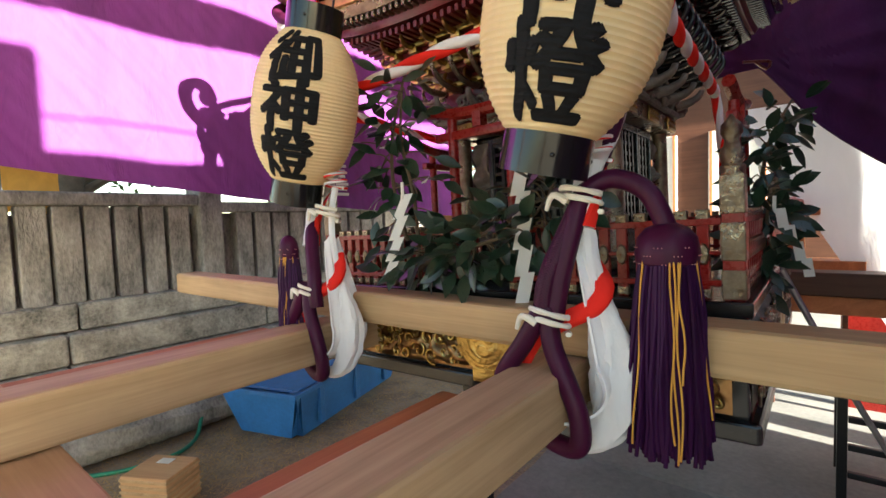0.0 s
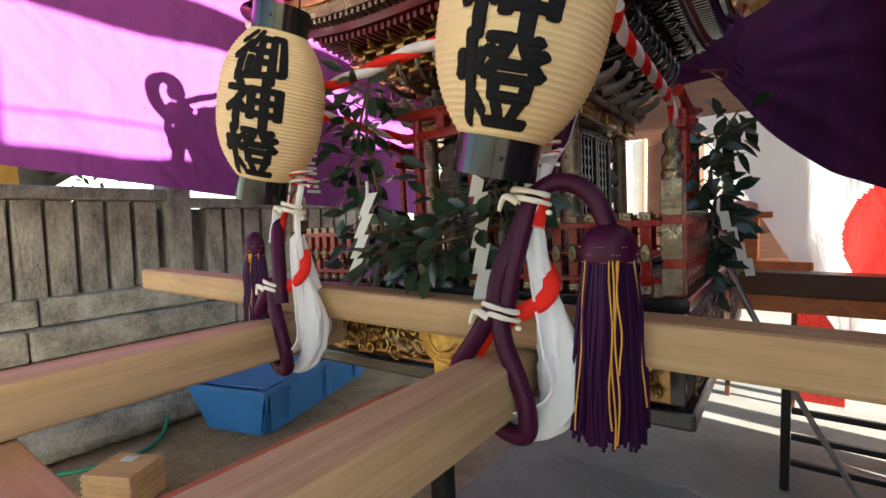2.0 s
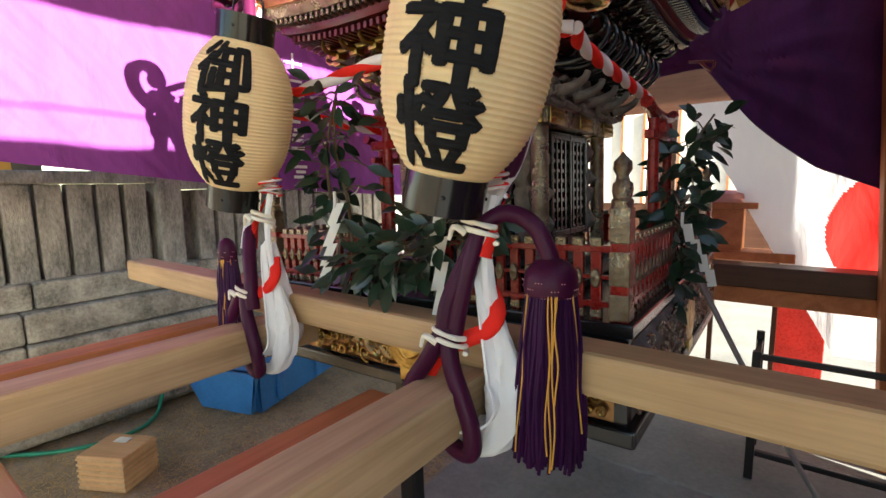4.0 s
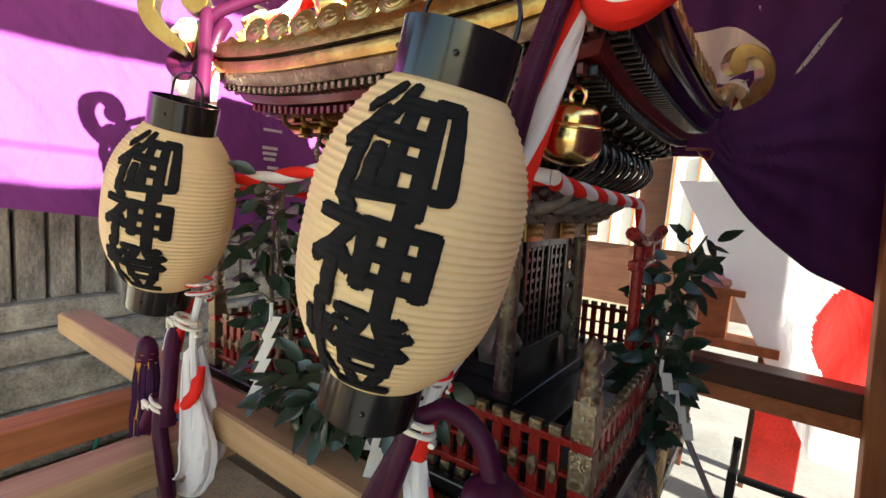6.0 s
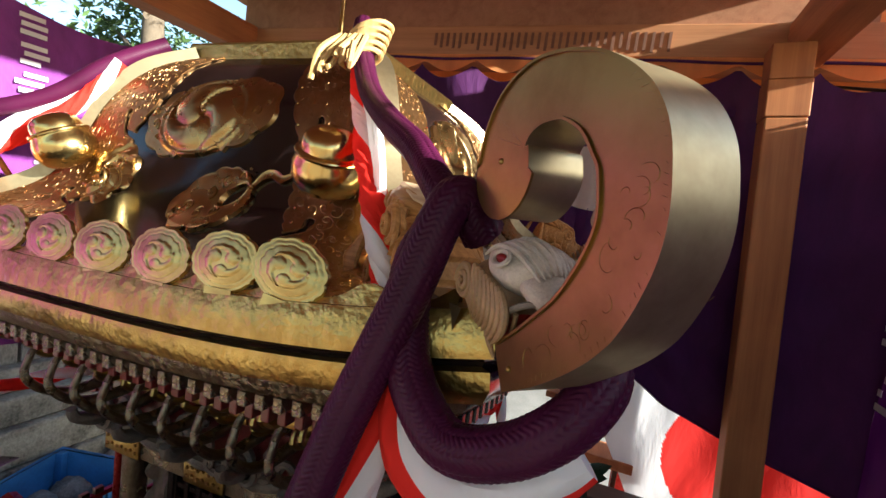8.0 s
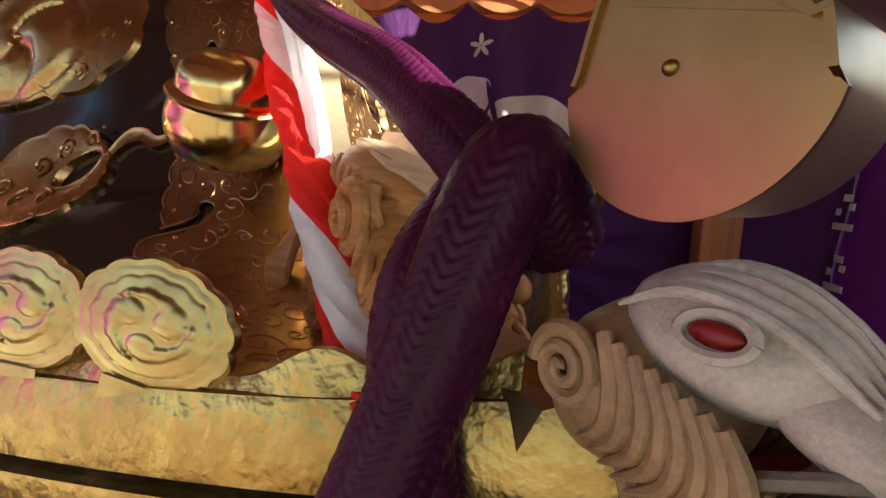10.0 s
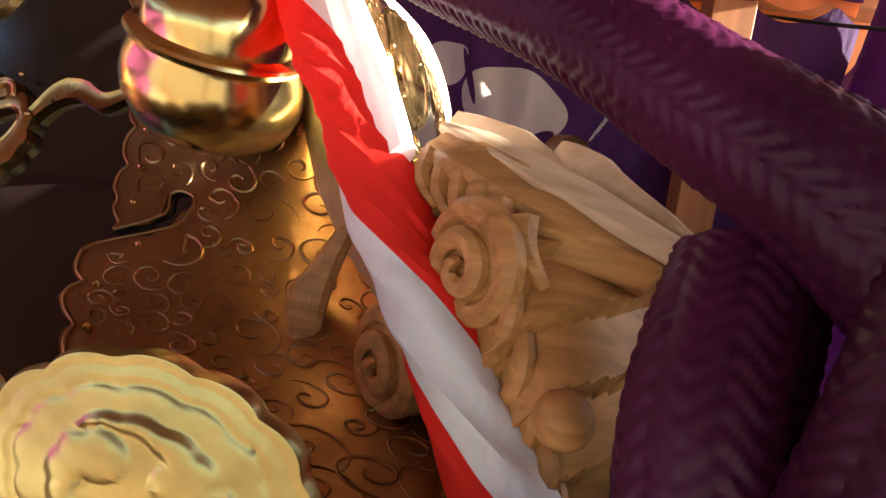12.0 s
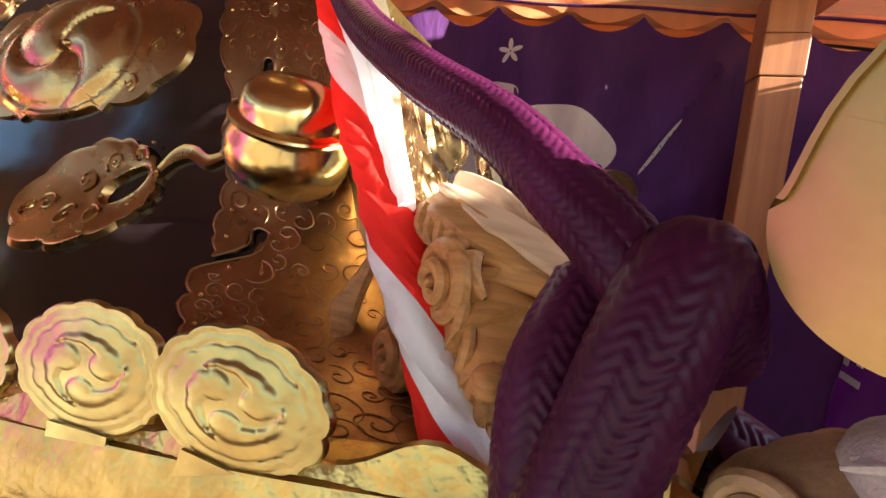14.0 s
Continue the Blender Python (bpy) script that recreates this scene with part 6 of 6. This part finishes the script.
def suzu(loc, r, label):
    t = thing("jingle_bell", label, "bell", "jingle bells")
    part("shell", roof_bell(bmesh.new(), r), "bell", t, "", True)
    part("loop", tube(bmesh.new(), [(0.012 * math.cos(a), 0, r + 0.008 + 0.012 * math.sin(a)) for a in np.linspace(0, 6.28, 12)], 0.003, 8, 0.006), "bell", t)
    t.matrix_world = Matrix.Translation(loc) @ pose(0, 0, 0, 8, 10, 0)


suzu((-0.19, 0.935, 1.565), 0.050, "large polished brass jingle bell hanging under the roof corner")


def twisted(name, pts, r, label, pitch=38):
    t = thing(name, label, "rope", "red and white ropes")
    bm = bmesh.new()
    tube(bm, pts, r, 20, 0.008, pitch, 2, 0.35, 1, 0.5)
    part("twisted_strand", bm, "white", t, "", True, ["white", "red"])


twisted("twisted_rope", [(-0.22, 0.95, 1.50), (-0.238, 1.05, 1.493), (-0.243, 1.22, 1.486), (-0.25, 1.5, 1.478), (-0.26, 1.74, 1.473)], 0.017, "red and white twisted rope along the shrine")
twisted("twisted_rope", [(-0.22, 0.95, 1.50), (-0.45, 0.89, 1.505), (-0.66, 0.865, 1.49), (-0.82, 0.857, 1.469), (-0.955, 0.857, 1.456), (-1.14, 0.93, 1.45)], 0.017, "red and white twisted rope along the shrine", 30)
twisted("twisted_rope", [(-1.14, 0.95, 1.44), (-1.16, 1.3, 1.42), (-1.15, 1.65, 1.41), (-1.13, 1.95, 1.40)], 0.017, "red and white twisted rope along the shrine", 30)
twisted("twisted_rope", [(-0.26, 1.74, 1.473), (-0.25, 1.77, 1.36), (-0.24, 1.78, 1.2), (-0.24, 1.78, 1.02)], 0.015, "red and white twisted rope hanging at the back corner", 30)
k = thing("straw_knot", "straw cord knotted round the ropes at the roof crown", "knot")
for i in range(5):
    part("turn", tube(bmesh.new(), [(-0.412 + 0.027 * math.cos(a) + 0.003 * i, 1.157 + 0.025 * math.sin(a), 2.108 + 0.009 * i + 0.01 * math.cos(a)) for a in np.linspace(0, 6.3, 15)], 0.0048, 8, 0.01, 60, 2, 0.3), "straw", k, "", True)
for i in range(6):
    part("loose_end", tube(bmesh.new(), [(-0.43 + 0.008 * i, 1.13, 2.13), (-0.44 + 0.01 * i, 1.10, 2.10 - 0.01 * (i % 3)), (-0.445 + 0.012 * i, 1.095, 2.06 + 0.01 * i)], 0.004, 6, 0.01), "straw", k, "", True)


# ---- paper streamers and sakaki ----
def streamer(top, way, h, n, w, label):
    """A zigzag of folded white paper hanging from top."""
    w = w * 0.72
    t = thing("paper_streamer", label, "paper streamer", "paper streamers")
    bm = bmesh.new()
    d, nrm = Vector(way).normalized(), Vector((0.4, -0.9, 0)).normalized()
    s = Vector((0.92, 0.38, 0.08)).normalized()
    part("cord", tube(bmesh.new(), [Vector(top) + Vector((0, 0, 0.03)), Vector(top), Vector(top) + d * 0.01], 0.004, 6, 0.006), "shide", t)
    x, z, step = 0.0, 0.0, h / n
    for k in range(n):
        slant = w * 0.55
        q = [Vector(top) + s * (x + a) + d * (z + b_) for a, b_ in ((0, 0), (w * 0.9, 0), (w * 0.9 - slant, step * 1.12), (-slant, step * 1.12))]
        off = nrm * (0.0015 * (k % 2))
        a = [bm.verts.new(p + off) for p in q]
        b_ = [bm.verts.new(p + off + nrm * 0.0009) for p in q]
        bm.faces.new(a), bm.faces.new(b_[::-1])
        for i in range(4):
            bm.faces.new((a[i], a[(i + 1) % 4], b_[(i + 1) % 4], b_[i]))
        x, z = x - slant + w * 0.5, z + step
    part("folded_paper", bm, "shide", t)


streamer((-0.785, 0.83, 1.165), (-0.055, 0, -0.2), 0.215, 4, 0.040, "zigzag white paper streamer hanging before the shrine rail")
streamer((-0.472, 0.83, 1.205), (0.015, 0, -0.25), 0.27, 5, 0.042, "zigzag white paper streamer hanging before the shrine rail")
streamer((-0.08, 1.345, 1.10), (0.065, 0.07, -0.15), 0.19, 4, 0.034, "zigzag white paper streamer tied to the side branch")


def leaf_mesh(bm, base, way, nrm, L, W):
    """A pointed, folded sakaki leaf."""
    way, side = way.normalized(), way.cross(nrm).normalized()
    up = side.cross(way).normalized()
    prof = [(0.0, 0.06), (0.2, 0.7), (0.42, 1.0), (0.65, 0.85), (0.85, 0.42), (1.0, 0.02)]
    rows = []
    for t, k in prof:
        c = base + way * (L * t) - up * (0.10 * L * t * t)
        rows.append([bm.verts.new(c - side * (W * k) + up * (0.2 * W * k)), bm.verts.new(c), bm.verts.new(c + side * (W * k) + up * (0.2 * W * k))])
    for a, b_ in zip(rows, rows[1:]):
        for j in range(2):
            bm.faces.new((a[j], a[j + 1], b_[j + 1], b_[j]))


def sakaki(name, stem, spread, count, size, seed, label):
    t = thing(name, label, "branch", "sakaki branches")
    rnd = random.Random(seed)
    part("stem", tube(bmesh.new(), stem, lambda f: 0.006 - 0.003 * f, 8, 0.03), "twig", t, "", True)
    path = smooth_path(stem, 0.01)
    for k in range(count):
        p = path[int(rnd.uniform(0.04, 1) * (len(path) - 1))]
        out = Vector((rnd.uniform(-1, 1), rnd.uniform(-1, 0.8), rnd.uniform(-0.7, 0.6)))
        tip = p + Vector((out.x * spread[0], out.y * spread[1], out.z * spread[2]))
        bm = bmesh.new()
        way = out + Vector((rnd.uniform(-0.6, 0.6), rnd.uniform(-0.6, 0.6), rnd.uniform(-0.8, 0.3)))
        leaf_mesh(bm, tip, way, Vector((rnd.uniform(-0.6, 0.6), -0.7, rnd.uniform(0.2, 1))), size * rnd.uniform(0.75, 1.2), size * 0.23)
        part("leaf", bm, "leaf", t, "", True)
        if k % 3 == 0:
            part("twig", tube(bmesh.new(), [p, (p + tip) / 2 + Vector((0, 0, 0.01)), tip], 0.0018, 5, 0.03), "twig", t)


sakaki("sakaki_branch", [(-0.80, 0.90, 0.95), (-0.80, 0.89, 1.15), (-0.82, 0.87, 1.30), (-0.80, 0.86, 1.43)], (0.11, 0.05, 0.06), 64, 0.068, 1, "upright sakaki branch with glossy dark leaves tied to the front rail")
sakaki("sakaki_branch", [(-0.78, 0.88, 0.98), (-0.70, 0.87, 1.02), (-0.60, 0.86, 1.04), (-0.48, 0.86, 1.08), (-0.40, 0.86, 1.16)], (0.09, 0.05, 0.07), 180, 0.066, 2, "bushy sakaki branch with glossy dark leaves before the shrine doors")
sakaki("sakaki_branch", [(-0.12, 1.38, 0.93), (-0.11, 1.40, 1.0), (-0.115, 1.43, 1.13), (-0.10, 1.50, 1.28), (-0.06, 1.65, 1.40)], (0.045, 0.07, 0.05), 110, 0.066, 3, "tall sakaki branch with glossy dark leaves at the side rail")


sakaki("sakaki_branch", [(-0.125, 1.36, 0.90), (-0.115, 1.37, 0.97), (-0.10, 1.40, 1.06), (-0.095, 1.44, 1.16)], (0.050, 0.06, 0.06), 80, 0.068, 8, "low sakaki branch with glossy dark leaves tied to the side rail")
sakaki("sakaki_branch", [(-0.84, 0.90, 1.05), (-0.87, 0.89, 1.18), (-0.86, 0.88, 1.32), (-0.80, 0.87, 1.46)], (0.07, 0.05, 0.06), 60, 0.068, 9, "leafy sakaki branch reaching up beside the front rail")


# ---- things on the ground ----
def tub():
    t = thing("plastic_tub", "long blue plastic tub standing on the earth", "tub", m=Matrix.Translation((-2.42, 1.78, 0.005)) @ pose(0, 0, 0, 0, 0, 17))
    bm = bmesh.new()
    hx, hy, h = 0.235, 0.56, 0.25
    rows = []
    for s, z in ((0.88, 0), (1.0, h), (1.07, h), (1.07, h - 0.02), (1.05, h - 0.02)):
        rows.append([bm.verts.new((x, y, z)) for x, y in ((-hx * s, -hy * s ** 0.5), (hx * s, -hy * s ** 0.5), (hx * s, hy * s ** 0.5), (-hx * s, hy * s ** 0.5))])
    inner = [[bm.verts.new((v.co.x * 0.96, v.co.y * 0.98, max(0.012, v.co.z))) for v in r] for r in rows[:2]]
    for a, b_ in zip(rows, rows[1:]):
        for i in range(4):
            bm.faces.new((a[i], a[(i + 1) % 4], b_[(i + 1) % 4], b_[i]))
    for i in range(4):
        bm.faces.new((inner[0][i], inner[0][(i + 1) % 4], inner[1][(i + 1) % 4], inner[1][i]))
        bm.faces.new((inner[1][i], inner[1][(i + 1) % 4], rows[1][(i + 1) % 4], rows[1][i]))
    bm.faces.new(rows[0]), bm.faces.new(inner[0])
    bmesh.ops.bevel(bm, geom=[e for e in bm.edges if abs((e.verts[0].co - e.verts[1].co).z) > 0.1], offset=0.04, segments=4, affect="EDGES")
    part("body", bm, "blue", t, "", True)
    for y in (-0.35, 0.0, 0.35):
        part("rib", boxed(hx * 0.93, hx * 1.03, y - 0.02, y + 0.02, 0.03, h - 0.03, 0.004), "blue", t)
    part("lid_tray", boxed(-0.2, 0.2, -0.5, 0.1, h - 0.03, h - 0.005, 0.01), "blue", t, "pale blue tray laid inside")


tub()
blk = thing("wooden_block", "weathered sawn timber block standing on the earth", "wood block", m=Matrix.Translation((-2.06, 0.70, 0)) @ pose(0, 0, 0, 0, 0, 28))
part("timber", boxed(-0.105, 0.105, -0.09, 0.09, 0.0, 0.15, 0.006), "plank", blk)
for i in range(6):
    part("sawn_layer", boxed(-0.108, 0.108, -0.093, 0.093, 0.008 + 0.024 * i, 0.020 + 0.024 * i, 0.003), "pole", blk)
part("sticker", boxed(-0.04, 0.02, 0.02, 0.06, 0.151, 0.1525), "shide", blk, "white paper sticker")
hose = thing("garden_hose", "green garden hose lying on the earth", "hose")
part("tube", tube(bmesh.new(), [(-2.75, 0.35, 0.03), (-2.5, 0.62, 0.012), (-2.42, 0.86, 0.012), (-2.5, 1.02, 0.02), (-2.62, 1.12, 0.10), (-2.70, 1.25, 0.2)], 0.010, 10, 0.03), "green", hose, "", True)

# ---- right side ----
tb = thing("long_table", "long dark brown wooden table behind the shrine", "table")
part("tabletop", boxed(-0.15, 1.7, 2.58, 2.72, 0.715, 0.818, 0.006), "darkwood", tb, "dark stained rail")
part("apron", boxed(-0.13, 1.7, 2.605, 2.70, 0.635, 0.712, 0.004), "redwood", tb, "red-brown apron")
for x in (0.92, 1.55):
    part("leg", boxed(x, x + 0.07, 2.61, 2.69, 0.035, 0.634, 0.004), "darkwood", tb)
st = thing("offering_stand", "small red-brown wooden stand beyond the table", "stand")
part("top_board", boxed(-0.27, 0.01, 2.92, 3.12, 1.062, 1.095, 0.005), "redwood", st)
part("body", boxed(-0.22, -0.05, 2.95, 3.09, 0.84, 1.061, 0.005), "redwood", st)
part("foot_board", boxed(-0.24, 0.18, 2.93, 3.12, 0.79, 0.838, 0.005), "redwood", st)
for x in (-0.2, 0.1):
    part("leg", boxed(x, x + 0.025, 3.07, 3.10, 0.035, 0.789, 0.003), "darkwood", st)
cu = thing("round_cushion", "pink round cushion on the wooden stand", "cushion")
part("pad", lathe(bmesh.new(), [(0.001, 1.096), (0.085, 1.096), (0.098, 1.115), (0.095, 1.14), (0.06, 1.155), (0.001, 1.16)], 32, Matrix.Translation((-0.135, 3.0, 0))), "pink", cu, "", True)


def rack(x, y):
    t = thing("folding_rack", "black metal folding rack on the paving", "metal rack", "metal racks")
    for dx in (0.0, 0.62):
        part("upright", boxed(x + dx, x + dx + 0.03, y, y + 0.03, 0.035, 0.56, 0.003), "blackmetal", t)
        part("upright", boxed(x + dx, x + dx + 0.03, y + 0.3, y + 0.33, 0.035, 0.56, 0.003), "blackmetal", t)
    for z in (0.14, 0.24, 0.34, 0.44, 0.53):
        part("rung", boxed(x + 0.031, x + 0.619, y + 0.004, y + 0.026, z, z + 0.022, 0.003), "blackmetal", t)
    part("side_rail", boxed(x + 0.004, x + 0.026, y + 0.031, y + 0.299, 0.50, 0.53, 0.003), "blackmetal", t)
    part("side_rail", boxed(x + 0.624, x + 0.646, y + 0.031, y + 0.299, 0.50, 0.53, 0.003), "blackmetal", t)


rack(0.06, 2.12)
sk = thing("leaning_stick", "grey weathered stick leaning against the table", "stick")
part("shaft", tube(bmesh.new(), [(-0.08, 1.62, 0.93), (0.12, 1.78, 0.48), (0.34, 1.95, 0.04)], 0.009, 8, 0.05), "steel", sk, "", True)
rb = thing("red_panel", "red painted board standing behind the rack", "board")
part("board", boxed(0.10, 0.34, 3.2, 3.24, 0.035, 0.70, 0.004), "redlac", rb)

# ---- beyond the tent ----
bd = thing("shrine_office", "dark timber building with white paper windows beyond the court", "building")
part("wall", boxed(-4.0, 6.0, 7.5, 7.8, 0, 3.6), "darkwood", bd, "dark timber wall")
for x in (-2.6, -1.2, 0.2, 1.6):
    wd = part("window", boxed(x, x + 1.0, 7.46, 7.498, 0.9, 2.2, 0.004), "plaster", bd, "white paper window")
    for k in range(4):
        part("bar", boxed(x + 0.02 + k * 0.31, x + 0.05 + k * 0.31, 7.44, 7.458, 0.9, 2.2), "redwood", wd)
part("roof", boxed(-4.5, 6.5, 6.9, 8.4, 3.6, 3.8, 0.02), "stone", bd, "grey roof edge")


def tree(x, y, h, seed):
    t = thing("tree", "broad evergreen tree with small sunlit leaves behind the fence", "tree", "trees")
    rnd = random.Random(seed)
    part("trunk", tube(bmesh.new(), [(x, y, 0), (x + 0.1, y, h * 0.3), (x - 0.05, y + 0.1, h * 0.6), (x, y, h * 0.85)], lambda f: 0.2 - 0.14 * f, 12, 0.2), "bark", t, "", True)
    tips = []
    for k in range(14):
        a, up = rnd.uniform(0, 6.28), rnd.uniform(0.25, 0.8)
        p0 = Vector((x, y, h * up))
        p2 = p0 + Vector((math.cos(a) * h * 0.34, math.sin(a) * h * 0.34, h * 0.16))
        part("limb", tube(bmesh.new(), [p0, (p0 + p2) / 2 + Vector((0, 0, 0.12)), p2], lambda f: 0.05 - 0.04 * f, 7, 0.2), "bark", t)
        tips += [p0 + (p2 - p0) * rnd.uniform(0.45, 1.1) for _ in range(5)]
    verts, faces = [], []
    for c in tips:
        for _ in range(130):
            p = c + Vector((rnd.gauss(0, 0.24), rnd.gauss(0, 0.24), rnd.gauss(0, 0.18)))
            d = Vector((rnd.uniform(-1, 1), rnd.uniform(-1, 1), rnd.uniform(-1, 0.4))).normalized()
            s = d.cross(Vector((rnd.uniform(-1, 1), rnd.uniform(-1, 1), 1))).normalized()
            i = len(verts)
            verts += [p, p + d * 0.06 + s * 0.025, p + d * 0.12, p + d * 0.06 - s * 0.025]
            faces.append((i, i + 1, i + 2, i + 3))
    me = bpy.data.meshes.new("crown")
    me.from_pydata([tuple(v) for v in verts], [], faces)
    me.materials.append(M["foliage"])
    ob = new("crown", me)
    ob.parent = t
    tagged(ob, "small glossy leaves in loose clumps", kind="stuff")


tree(-4.6, 3.8, 5.2, 1)
tree(-5.0, 6.2, 5.6, 2)
tree(-5.4, 1.2, 5.0, 3)
for y, mt, lb in ((0.25, "flagred", "red festival banner beyond the stone fence"), (0.62, "yellow", "yellow festival banner beyond the stone fence")):
    b = thing("festival_banner", lb, "banner", "banners")
    part("cloth", sheet(bmesh.new(), lambda u, v: Vector((-4.2 + 0.02 * math.sin(v * 9), y + 0.3 * u, 1.75 - 0.5 * v + 0.02 * math.sin(u * 5))), 8, 10, 0.002), mt, b, "", True)
    part("staff", boxed(-4.23, -4.21, y - 0.02, y, 0, 1.8), "greywood", b)
